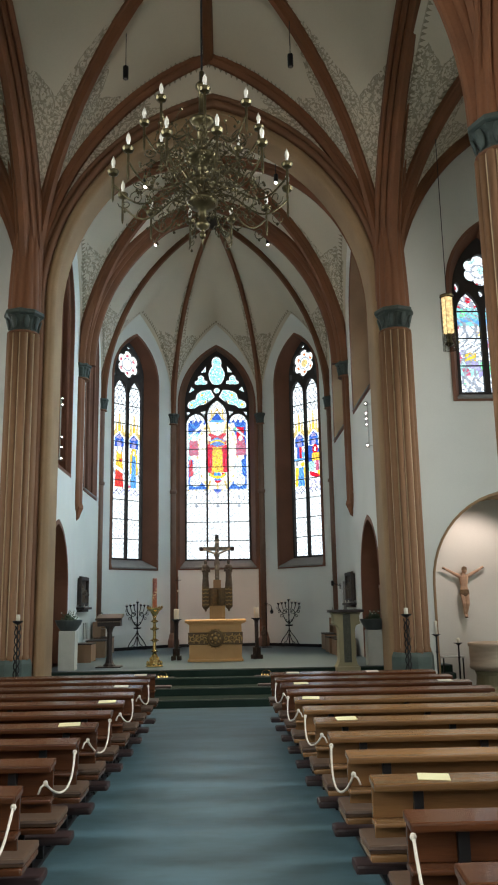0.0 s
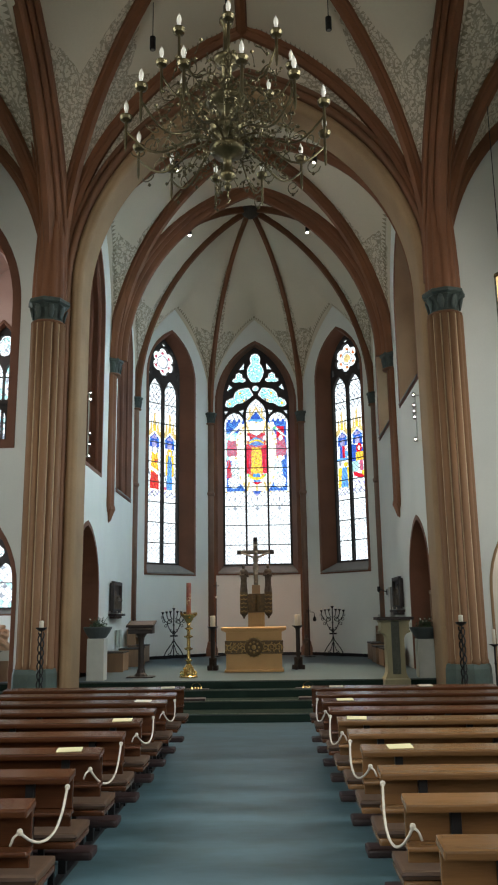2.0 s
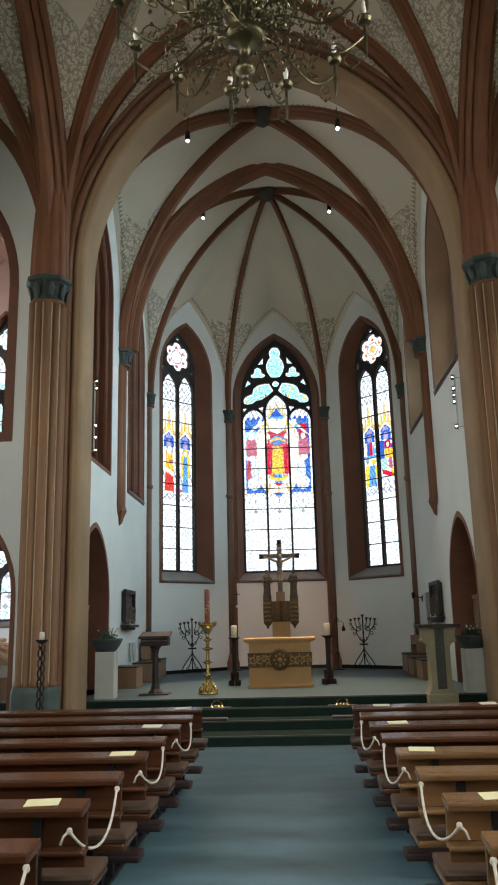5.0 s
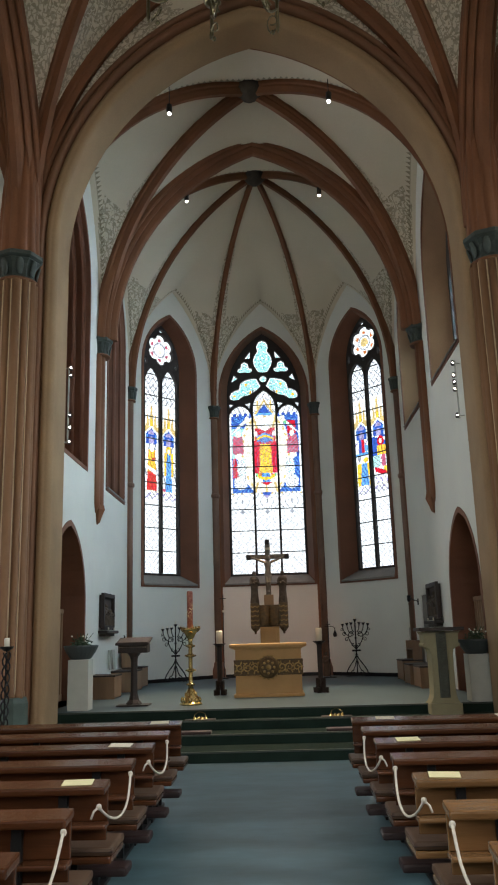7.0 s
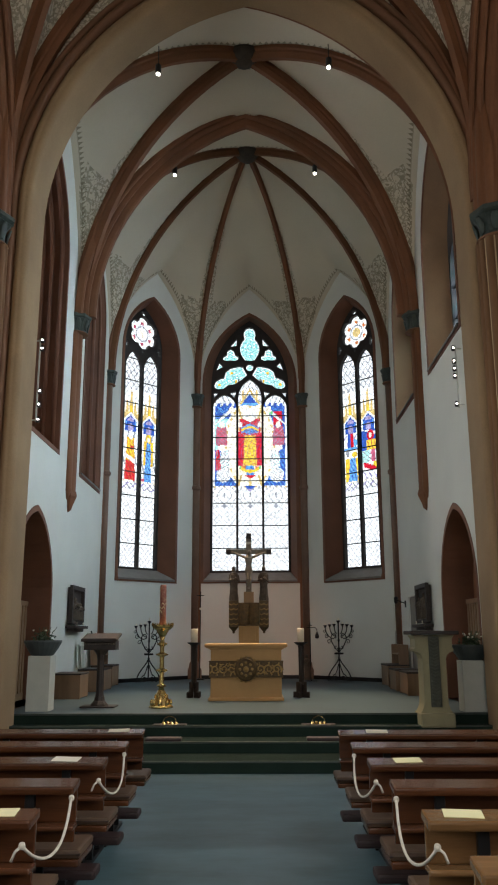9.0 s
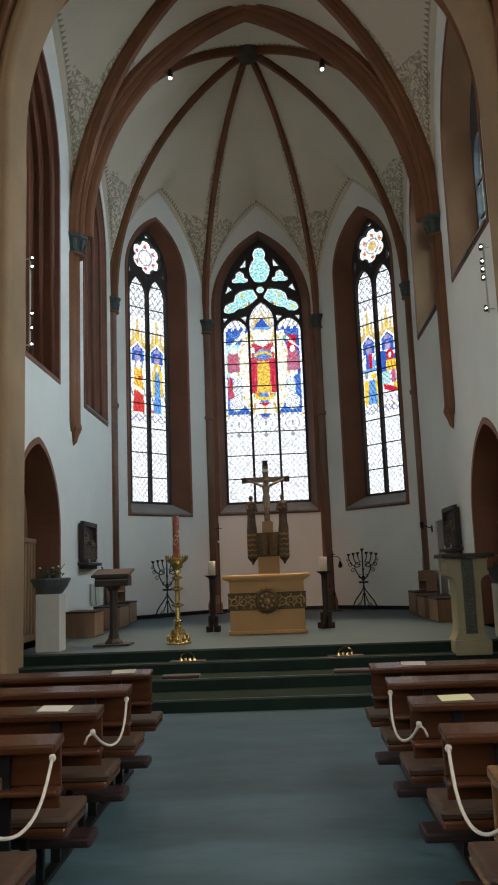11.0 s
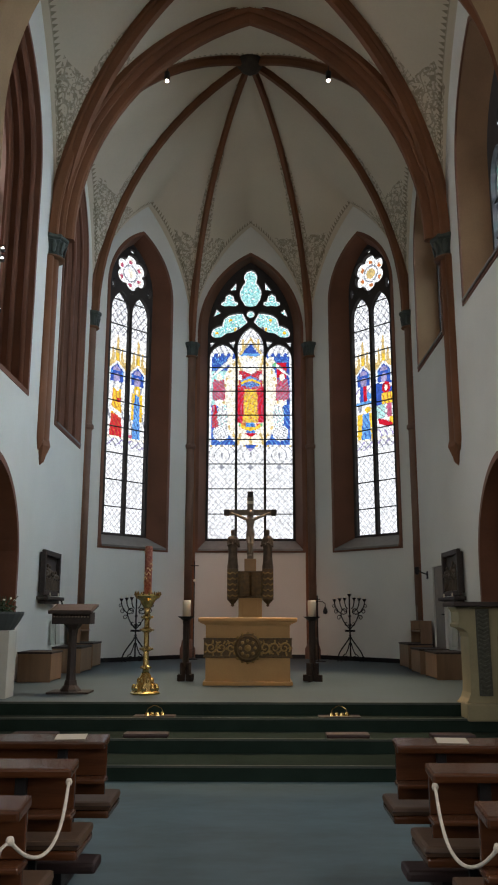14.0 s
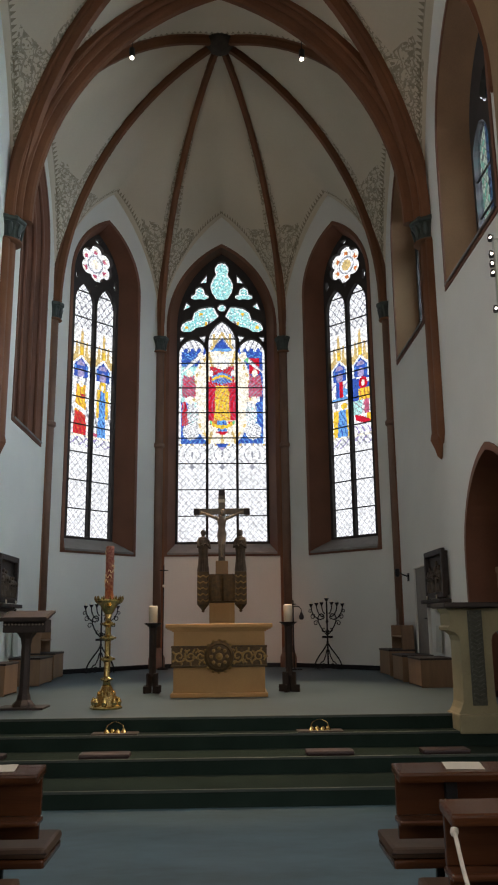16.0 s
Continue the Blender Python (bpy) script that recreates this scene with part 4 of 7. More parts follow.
for spandrel in ([(0.37, 9.97), (0.38, 9.74), (0.56, 9.72)], [(0.75, 9.12), (0.87, 9.24), (0.96, 9.0)], [(0.39, 8.38), (0.57, 8.34), (0.43, 8.18)], [(0.89, 8.34), (1.03, 8.34), (1.01, 8.19)]):
    C_FOILS += both(spandrel)
S_LIGHTS = [(-0.3, 0.265, 8.62, 9.12), (0.3, 0.265, 8.62, 9.12)]
S_FOILS = [(0, 9.69, 0.46, 0.46, 6, 0.52, 0.24), (0, 9.17, 0.05, 0.06, 3), (0, 10.25, 0.09, 0.05, 3, 0.5), (0.53, 9.28, 0.05, 0.12, 3), (-0.53, 9.28, 0.05, 0.12, 3)]
faces = list(zip(APSE, APSE[1:]))
for k, (a, c) in enumerate(faces):
    A, B = Vector((*a, 0)), Vector((*c, 0))
    ud = (B - A).normalized()
    nd = Vector((-ud.y, ud.x, 0))
    mid, half = (A + B) / 2, (B - A).length / 2
    o = C_OPEN if k == 1 else S_OPEN
    off = (k - 1) * 0.12
    b = slab([(-half - 0.02, 0.3), (half + 0.02, 0.3), (half + 0.02, 13.2), (-half - 0.02, 13.2)], [pointed(*o, 12, off)], mid, ud, nd, 0, 0.5)
    mid = mid + ud * off
    setting(obj(("wall_north_east", "wall_apse", "wall_south_east")[k], b, PLASTER), "white plastered apse wall below the vault", "wall")
    random.seed(10 + k)
    if k == 1:
        window(mid, ud, nd, C_OPEN, C_GLASS, 0.33, C_LIGHTS, C_FOILS, key_centre, 5.5, "tall three-light stained glass window with a figure in red and gold")
    else:
        window(mid, ud, nd, S_OPEN, S_GLASS, 0.40, S_LIGHTS, S_FOILS, key_side(1 if k == 0 else -1), 5.5, "tall two-light stained glass window with standing saints")
random.seed(20)
# windows of the chancel sides and the aisle
for s in (-1, 1):
    for k, (hw, z0, c, ap) in enumerate(SIDEWIN[s]):
        if s < 0 and k == 0:
            continue
        gw = 0.62 if s < 0 else 0.86
        g = (gw, z0 + 0.25, 8.9, 9.95 if s < 0 else 10.3)
        lts = [(-gw / 2, gw * 0.42, 8.5, 8.95), (gw / 2, gw * 0.42, 8.5, 8.95)]
        window((s * CH_X, c, 0), (0, 1, 0), (s, 0, 0), (hw, z0, 8.9, ap), g, 0.5 if s < 0 else 0.44, lts, [(0, 9.32, 0.28, 0.28, 4, 0, 0.2)], key_plain, 9.0, "narrow two-light leaded window in a deep brown reveal", 0.8, 0.0 if s < 0 else 0.3, SKYSIDE if s < 0 else SHADE, REVEAL if s < 0 else SPLAY, s < 0)
# daylight of the tall south windows
for c, power in ((19.37, 430), (23.2, 310)):
    lamp("window_light", "AREA", look((CH_X + 0.85, c, 8.2), (-CH_X, c + 0.3, 5.0)), power, (0.68, 0.85, 1.0), size=1.3, size_y=3.0, spread=120)
o, ud, nd = (-CH_X, 0, 0), (0, 1, 0), (-1, 0, 0)
surround("arch_trim", pointed(1.2, 5.08, 8.9, 10.8, 12, 19.32), pointed(1.279, 5.001, 8.9, 10.898, 12, 19.32), o, ud, nd, -0.01, 0.6, REVEAL, "brown stone edge of the gallery opening to the chancel")
for w in (0.12, 0.32, 0.5):
    line = pointed(1.2 - 0.03 * w, 5.1, 8.9, 10.78, 12, 19.32)
    setting(obj("arch_roll", tube([(-CH_X - w, u, z) for u, z in line], 0.045, 6), REVEAL, None, "", True), "red-brown roll moulding inside the gallery opening", "trim")
R_LIGHTS = [(-0.315, 0.255, 8.0, 8.5), (0.315, 0.255, 8.0, 8.5)]
window((5.94, WALL_Y, 0), (1, 0, 0), (0, 1, 0), (0.80, 6.02, 8.55, 9.95), (0.63, 6.18, 8.5, 9.78), 0.35, R_LIGHTS, [(0, 9.02, 0.37, 0.37, 6, 0.52, 0.22), (0, 8.47, 0.06, 0.08, 3), (0.53, 8.62, 0.05, 0.12, 3), (-0.53, 8.62, 0.05, 0.12, 3)], key_aisle, 0, "two-light stained glass window with biblical scenes", 0.7, 0.35)
window((-6.50, 22, 0), (1, 0, 0), (0, 1, 0), (0.52, 1.92, 3.05, 3.85), (0.48, 2.0, 3.05, 3.78), 0.2, [(-0.235, 0.205, 2.85, 3.15), (0.235, 0.205, 2.85, 3.15)], [(0, 3.42, 0.2, 0.2, 4, 0, 0.2)], key_plain, 9, "small bright two-light chapel window")
window((-7.75, 22, 0), (1, 0, 0), (0, 1, 0), (0.22, 2.1, 3.1, 3.6), (0.19, 2.2, 3.1, 3.54), 0.2, [(0, 0.15, 3.05, 3.45)], [], key_plain, 9, "small bright lancet chapel window")
window((-6.55, 22, 0), (1, 0, 0), (0, 1, 0), (0.46, 5.4, 8.4, 9.45), (0.44, 5.5, 8.4, 9.40), 0.2, [(-0.21, 0.19, 8.05, 8.45), (0.21, 0.19, 8.05, 8.45)], [(0, 8.88, 0.27, 0.3, 4, 0, 0.2)], key_plain, 9, "bright two-light gallery window")

# ---- vaults ----
def web(bm, uv, A, B, m=6):
    la = lb = 0.0
    rows = []
    for i, (p, q) in enumerate(zip(A, B)):
        if i:
            la, lb = la + (p - A[i - 1]).length, lb + (q - B[i - 1]).length
        gap = (p - q).length
        fixed = bm.verts.layers.int.get("fixed") or bm.verts.layers.int.new("fixed")
        rows.append([(bm.verts.new(p.lerp(q, w / m)), (la + lb) / 2, min(w / m, 1 - w / m) * gap) for w in range(m + 1)])
    for r in rows:
        r[0][0][fixed] = r[m][0][fixed] = 1
    for r0, r1 in zip(rows, rows[1:]):
        for k in range(m):
            quad = (r0[k], r0[k + 1], r1[k + 1], r1[k])
            if (quad[0][0].co - quad[1][0].co).length < 1e-4:
                quad = (r0[k], r1[k + 1], r1[k])
            try:
                f = bm.faces.new([v for v, _, _ in quad])
            except ValueError:
                continue
            f.smooth = True
            for lp, (_, u, v) in zip(f.loops, quad):
                lp[uv].uv = (u, v)


def soften(bm):
    """Joins the two halves of each web and rounds its ridge; edges at ribs and walls stay."""
    bmesh.ops.remove_doubles(bm, verts=bm.verts[:], dist=0.002)
    bmesh.ops.recalc_face_normals(bm, faces=bm.faces[:])
    fixed = bm.verts.layers.int["fixed"]
    free = [v for v in bm.verts if not v[fixed]]
    for _ in range(14):
        bmesh.ops.smooth_vert(bm, verts=free, factor=0.5, use_axis_x=True, use_axis_y=True, use_axis_z=True)


def rib(p, q, w, h, material=RIB, label="red-brown moulded vault rib", n=20, lift=0.0):
    flat = Vector((q[0] - p[0], q[1] - p[1], 0)).normalized()
    sec = [(a, c - lift) for a, c in ((-w / 2, -0.05), (-w / 2, h * 0.35), (-w * 0.36, h * 0.45), (-w * 0.36, h * 0.62), (-w * 0.2, h), (w * 0.2, h), (w * 0.36, h * 0.62), (w * 0.36, h * 0.45), (w / 2, h * 0.35), (w / 2, -0.05))]
    if w >= 0.4:
        half = [(0.5, -0.05 / h), (0.5, 0.24), (0.455, 0.33), (0.40, 0.33), (0.365, 0.27), (0.345, 0.45), (0.30, 0.58), (0.245, 0.60), (0.205, 0.52), (0.185, 0.70), (0.15, 0.88), (0.09, 0.98)]
        sec = [(-a * w, c * h - lift) for a, c in half] + [(a * w, c * h - lift) for a, c in reversed(half)]
    setting(obj("vault_rib", sweep(arc_up(p, q, n), sec, UP.cross(flat)), material), label, "rib")


def boss(x, y, z, r=0.3):
    b = lathe([(r * 0.5, 0.2), (r, 0.12), (r * 1.05, 0.0), (r * 0.8, -0.1), (r * 0.6, -0.14), (r * 0.3, -0.22), (0, -0.24)], 16)
    ob = obj("vault_boss", b, BOSS, None, "", True)
    ob.location = (x, y, z)
    setting(ob, "dark carved boss where the ribs meet", "boss")


def bay(x0, x1, y0, y1, zc, zt0, zt1, zl, name, skin, feet={}):
    """A cross vault: crown zc, transverse arches zt0 (at y0) and zt1 (at y1), side arches zl."""
    bm = bmesh.new()
    uv = bm.loops.layers.uv.new("UVMap")
    cx, cy = (x0 + x1) / 2, (y0 + y1) / 2
    for x in (x0, x1):
        for y, zt in ((y0, zt0), (y1, zt1)):
            f = feet.get((x, y), x)
            diag = arc_up((f, y, SPRING), (cx, cy, zc), 18)
            web(bm, uv, arc_up((f, y, SPRING), (cx, y, zt), 18), diag)
            web(bm, uv, arc_up((f, y, SPRING), (x, cy, zl), 18), diag)
            rib((f, y, SPRING), (cx, cy, zc - 0.02), 0.24, 0.26)
    soften(bm)
    setting(obj("vault_" + name, bm, skin), "cream plastered vault with painted foliage and dotted borders", "ceiling")
    boss(cx, cy, zc - 0.18)


ys = [WALL_Y] + list(PY) + [-9.2]
FOOT = {(-PX, WALL_Y): -3.84, (PX, WALL_Y): 3.84}
for i, (y1, y0) in enumerate(zip(ys, ys[1:])):
    bay(-PX, PX, y0, y1, 14.85, 14.1, 14.1, 13.6, "nave", WEBN, FOOT)
    for s in (-1, 1):
        x0, x1 = sorted((s * PX, s * AISLE_X))
        bay(x0, x1, y0, y1, 12.9, 12.3, 12.3, 12.9, "aisle", WEBN, FOOT)
        rib((s * PX, y0, SPRING), (0, y0, 14.1), 0.5, 0.42, label="broad red-brown transverse arch")
        rib((s * PX, y0, SPRING), (s * (PX + AISLE_X) / 2, y0, 12.3), 0.4, 0.3, label="red-brown transverse aisle arch")
        rib((s * AISLE_X, y0, SPRING), (s * (PX + AISLE_X) / 2, y0, 12.3), 0.4, 0.3, label="red-brown transverse aisle arch")
        for y in (y0, y1):
            rib((s * (3.84 if y == WALL_Y else PX), y, SPRING), (s * PX, (y0 + y1) / 2, 13.6), 0.62, 0.5, label="broad red-brown arcade arch")
    if i == 0:
        for s in (-1, 1):
            rib((s * 3.84, WALL_Y - 0.08, SPRING), (0, WALL_Y - 0.08, 14.1), 0.22, 0.2)
            rib((s * 3.84, WALL_Y - 0.08, SPRING), (s * (PX + AISLE_X) / 2, WALL_Y - 0.08, 12.3), 0.22, 0.2)
            rib((s * AISLE_X, WALL_Y - 0.08, SPRING), (s * (PX + AISLE_X) / 2, WALL_Y - 0.08, 12.3), 0.22, 0.2)
bm = tube([(0, WALL_Y - 0.1, 13.98), (0, 16.2, 14.02), (0, 15.5, 14.12), (0, 14.7, 14.3), (0, 13.95, 14.6)], 0.12, 8)
setting(obj("vault_rib", bm, RIB), "red-brown ridge rib", "rib")

# painted plaster between the chancel arch and the wall rib, and beside the aisle wall ribs
bm = bmesh.new()
uv = bm.loops.layers.uv.new("UVMap")
for s in (-1, 1):
    y = WALL_Y - 0.006
    web(bm, uv, arc_up((s * 3.60, y, SPRING), (0, y, 12.90), 18), arc_up((s * 3.84, y, SPRING), (0, y, 14.08), 18), 4)
setting(obj("painted_border", bm, WEBN), "painted foliage border on the plaster beside the wall ribs", "wall painting")

# chancel bay and apse
bay(-CH_X, CH_X, 17.85, 21.5, 13.15, 12.75, 12.9, 12.0, "chancel", WEB, {(-CH_X, 17.85): -3.74, (CH_X, 17.85): 3.74})
for s in (-1, 1):
    rib((s * 3.5, 21.5, SPRING), (0, 21.5, 13.0), 0.55, 0.36, label="broad red-brown transverse arch before the apse")
    rib((s * 3.66, 17.95, SPRING), (0, 17.95, 12.75), 0.16, 0.1)
AB = (0, 23.6, 13.5)
corners = [(-CH_X, 21.55), *APSE, (CH_X, 21.55)]
bm = bmesh.new()
uv = bm.loops.layers.uv.new("UVMap")
for (a, c) in zip(corners, corners[1:]):
    mid = ((a[0] + c[0]) / 2, (a[1] + c[1]) / 2)
    zf = 11.35 if abs(a[0] - c[0]) > 0.1 else 11.3
    for p in (a, c):
        web(bm, uv, arc_up((*p, SPRING), (*mid, zf), 18), arc_up((*p, SPRING), AB, 18))
# narrow webs from the transverse arch to the boss
for s in (-1, 1):
    web(bm, uv, arc_up((s * CH_X, 21.55, SPRING), (0, 21.55, 12.98), 18), arc_up((s * CH_X, 21.55, SPRING), AB, 18))
soften(bm)
setting(obj("vault_apse", bm, WEB), "cream plastered apse vault with painted foliage and dotted borders", "ceiling")
for a in corners:
    rib((*a, SPRING), (AB[0], AB[1], AB[2] - 0.02), 0.2, 0.24, lift=0.07)
boss(AB[0], AB[1], AB[2] - 0.16, 0.30)

# ---- piers and shafts ----
def cap_mesh(w, h, bm=None, at=(0, 0, 0)):
    """Bell of a capital: hollow sides under a polygonal abacus."""
    p = [(w * 0.74, h * 0.10), (w * 0.70, h * 0.22), (w * 0.71, h * 0.42), (w * 0.78, h * 0.60), (w * 0.93, h * 0.74), (w * 0.90, h * 0.77), (w * 0.97, h * 0.80), (w * 1.03, h * 0.84), (w * 1.03, h * 0.96), (w * 0.98, h)]
    return lathe(p, 8, bm, at)


def fluted(profile, rolls, amp, bm=None, at=(0, 0, 0)):
    """A bundle of rolls turned round an axis: profile of (radius, z), rolls round it, amp their relief."""
    own = bm or bmesh.new()
    seg = rolls * 6
    rings = []
    for r, z in profile:
        rings.append([own.verts.new((at[0] + q * math.cos(a), at[1] + q * math.sin(a), at[2] + z)) for k in range(seg) for a in [k * math.tau / seg] for q in [r * (1 - amp + amp * abs(math.cos(rolls * a / 2)) ** 0.6)]])
    for a, c in zip(rings, rings[1:]):
        for k in range(seg):
            j = (k + 1) % seg
            own.faces.new((a[k], a[j], c[j], c[k]))
    return own


def carved_capital(th, w, h, z, x=0.0):
    c = part("capital", cap_mesh(w, h, None, (x, 0, z)), CAP, th, "dark green-grey carved capital")
    part("neck_ring", lathe([(w * 0.78, 0.0), (w * 0.83, h * 0.03), (w * 0.83, h * 0.07), (w * 0.75, h * 0.11)], 20, None, (x, 0, z)), ARCHBROWN, c, "red-brown neck ring", True)
    for k in range(8):
        a = (k + 0.5) * math.tau / 8
        m = pose(x + w * 0.74 * math.cos(a), w * 0.74 * math.sin(a), z + h * 0.16, 0, 0, math.degrees(a))
        bm = lathe([(0, 0), (w * 0.10, h * 0.05), (w * 0.15, h * 0.2), (w * 0.17, h * 0.34), (w * 0.13, h * 0.5), (w * 0.06, h * 0.56), (0, h * 0.57)], 8)
        for v in bm.verts:
            v.co.x = v.co.x * 0.45 + 0.16 * w * (v.co.z / (h * 0.57)) ** 2
        bmesh.ops.transform(bm, matrix=m, verts=bm.verts[:])
        part("carved_leaf", bm, CAP, c, "", True)


def pier(x, y, radius, z0, shafts, label, r=0.09, top=7.66):
    th = empty("pier", pose(x, y, z0), label, "pier", "piers")
    H = top - z0
    part("core", lathe([(radius * 0.9, 0.0), (radius * 0.9, H)], 24), PIER, th, smooth=False)
    for k in range(shafts):
        a = (k + 0.5) * math.tau / shafts
        cx, cy = radius * math.cos(a), radius * math.sin(a)
        rr = r if k % 2 else r * 0.82
        part("shaft", lathe([(rr * 1.25, 0.88), (rr * 1.25, 0.94), (rr, 0.99), (rr, H)], 12, None, (cx, cy, 0)), PIER, th, smooth=True)
        a += math.pi / shafts
        part("fillet", box(-0.010, 0.010, -0.008, 0.012, 0.9, H, 0, None, pose(radius * 1.03 * math.cos(a), radius * 1.03 * math.sin(a), 0, 0, 0, math.degrees(a) - 90)), JOINT, th, "pale painted fillet")
    part("plinth", lathe([(radius * 1.62, 0), (radius * 1.62, 0.42), (radius * 1.50, 0.50), (radius * 1.48, 0.82), (radius * 1.38, 0.90), (radius * 0.9, 0.91)], 8), PLINTH, th, "grey-green stone plinth")
    carved_capital(th, radius * 1.46, 0.49, H)
    part("springer", fluted([(radius * 1.26, H + 0.49), (radius * 1.22, H + 1.0), (radius * 1.12, H + 1.6), (radius * 0.9, H + 2.4), (radius * 0.5, H + 3.1)], 12, 0.12), RIB, th, "red-brown painted springer of clustered rolls", True)
    return th


for s in (-1, 1):
    pier(s * 3.86, 16.80, 0.275, 0.0, 12, "clustered brown sandstone pier with a dark capital beside the chancel arch", 0.068, 7.36)
    for y in PY:
        pier(s * PX, y, 0.285, 0.0, 12, "free-standing clustered brown sandstone pier with a dark capital", 0.07)
    # corbelled wall shaft between chancel bay and apse
    th = empty("wall_shaft", pose(s * CH_X, 21.5, 4.15), "corbelled red-brown wall shaft with a dark capital", "wall shaft", "wall shafts")
    H = SPRING - 0.4 - 4.15
    for dy, r in ((-0.17, 0.1), (0, 0.14), (0.17, 0.1)):
        part("shaft", lathe([(0.02, -0.05 if dy == 0 else 0.12), (r * 0.8, 0.12 if dy == 0 else 0.25), (r, 0.3), (r, H)], 12, None, (0, dy, 0)), RIB, th, smooth=True)
    part("corbel", lathe([(0, -0.12), (0.07, -0.06), (0.10, 0.04), (0.17, 0.2), (0.15, 0.3)], 6), RIB, th, "pointed red-brown corbel")
    carved_capital(th, 0.3, 0.42, H)
    for (ax, ay) in ((s * 3.53, 25.11), (s * 1.465, 27.225)):
        th = empty("colonnette", pose(ax, ay, PLAT), "slender grey-brown apse colonnette with a dark capital", "column", "apse colonnettes")
        H = SPRING - 0.36 - PLAT
        part("shaft", lathe([(0.1, 0.4), (0.1, H)], 14), COLON, th, smooth=True)
        part("backing", box(-0.16, 0.16, -0.03, 0.12, 0.3, H, 0.01, None, pose(0, 0, 0, 0, 0, -math.degrees(math.atan2(ax, 1.2 if abs(ax) > 2 else 6)))), RIB, th, "red-brown pilaster strip")
        part("ring", lathe([(0.1, 4.9), (0.135, 4.94), (0.135, 5.0), (0.1, 5.04)], 14), COLON, th)
        part("base", lathe([(0.2, 0), (0.2, 0.22), (0.16, 0.3), (0.14, 0.4), (0.1, 0.44)], 8), COLON, th)
        carved_capital(th, 0.2, 0.38, H)

# skirting round the apse
for k, (a, c) in enumerate(faces):
    A, B = Vector((*a, 0)), Vector((*c, 0))
    ud = (B - A).normalized()
    nd = Vector((-ud.y, ud.x, 0))
    half = (B - A).length / 2
    b = slab([(-half + 0.1, PLAT), (half - 0.1, PLAT), (half - 0.1, PLAT + 0.09), (-half + 0.1, PLAT + 0.09)], [], (A + B) / 2, ud, nd, -0.02, 0.01)
    setting(obj("baseboard", b, IRON), "black skirting along the apse wall", "baseboard")

# ---- the rest of the nave, closed behind and beside the camera ----
side_lamps = []
for s in (-1, 1):
    mids = [(a + c) / 2 for a, c in zip(ys, ys[1:])]
    holes = [pointed(0.95, 3.2, 8.2, 10.4, 10, m) for m in mids]
    b = slab([(-9.4, -0.3), (17.8, -0.3), (17.8, 16), (-9.4, 16)], holes, (s * AISLE_X, 0, 0), (0, 1, 0), (s, 0, 0), 0, 0.6)
    setting(obj("wall_aisle", b, PLASTER), "white plastered outer aisle wall with tall windows", "wall")
    for m, power in zip(mids, (70, 220, 270, 260) if s < 0 else (140, 320, 350, 320)):
        lamp("window_light", "AREA", look((s * (AISLE_X + 0.3), m, 6.5), (s * 2, m, 3.5)), power, (0.93, 0.98, 1.0), size=1.8, size_y=6.0, spread=115)
b = slab([(-8.9, -0.3), (8.9, -0.3), (8.9, 16), (-8.9, 16)], [pointed(1.6, 5.0, 9.5, 12.0, 10, 0)], (0, -9.2, 0), (1, 0, 0), (0, -1, 0), 0, 0.6)
setting(obj("wall_west", b, PLASTER), "white plastered west wall", "wall")
lamp("window_light", "AREA", look((0, -9.5, 7.5), (0, 10, 4)), 620, (1.0, 0.97, 0.93), size=3.0, size_y=6.0)
b = box(-9.2, 9.2, -9.8, 28.5, 16.0, 16.3)
setting(obj("ceiling", b, PLASTER), "roof over the vaults", "ceiling")

# ---- pews ----
def pew(x0, x1, light, label, group):
    """x0: aisle end, x1: wall end; the rail's middle at y = 0, seat towards +y."""
    th = empty("pew", Matrix(), label, "pew", group)
    W = PEW_LIT if light else PEW
    lo, hi = sorted((x0, x1))
    tilt = Matrix.Translation((0, -0.02, 0.833)) @ pose(0, 0, 0, 7)
    part("top_rail", box(lo, hi, -0.10, 0.08, -0.022, 0.022, 0.012, None, tilt), W, th)
    part("back_panel", box(lo + 0.012, hi - 0.012, 0.03, 0.055, 0.632, 0.818, 0.006), W, th)
    part("lower_panel", box(lo + 0.02, hi - 0.02, 0.035, 0.058, 0.525, 0.603, 0.006), W, th)
    part("book_rail", box(lo + 0.004, hi - 0.004, -0.075, 0.05, 0.604, 0.631, 0.010), W, th)
    part("seat", box(lo - 0.005, hi + 0.005, 0.06, 0.47, 0.385, 0.428, 0.014), W, th)
    cu = part("cushion", box(lo - 0.012, hi + 0.012, 0.065, 0.465, 0.428, 0.476, 0.022), CUSH, th, "brown leather seat cushion")
    part("piping", tube([(lo - 0.012, 0.07, 0.452), (hi + 0.012, 0.07, 0.452)], 0.006, 6), KNEEL, cu)
    part("kneeler", box(lo - 0.02, hi + 0.02, -0.40, -0.20, 0.215, 0.27, 0.018), KNEEL, th, "dark red padded kneeler")
    n = 3
    for k in range(n):
        x = lo + 0.27 + (hi - lo - 0.54) * k / (n - 1)
        part("bracket", box(x - 0.028, x + 0.028, -0.02, 0.018, 0.0, 0.812, 0.006), IRON, th, "black steel support")
        part("foot", box(x - 0.03, x + 0.03, -0.36, 0.45, 0.0, 0.03, 0.006), IRON, th, "black steel foot")
        part("bracket", box(x - 0.02, x + 0.02, 0.28, 0.32, 0.03, 0.386, 0.006), IRON, th, "black steel support")
        part("bracket", box(x - 0.02, x + 0.02, -0.32, -0.28, 0.03, 0.216, 0.004), IRON, th, "black steel support")
    return th


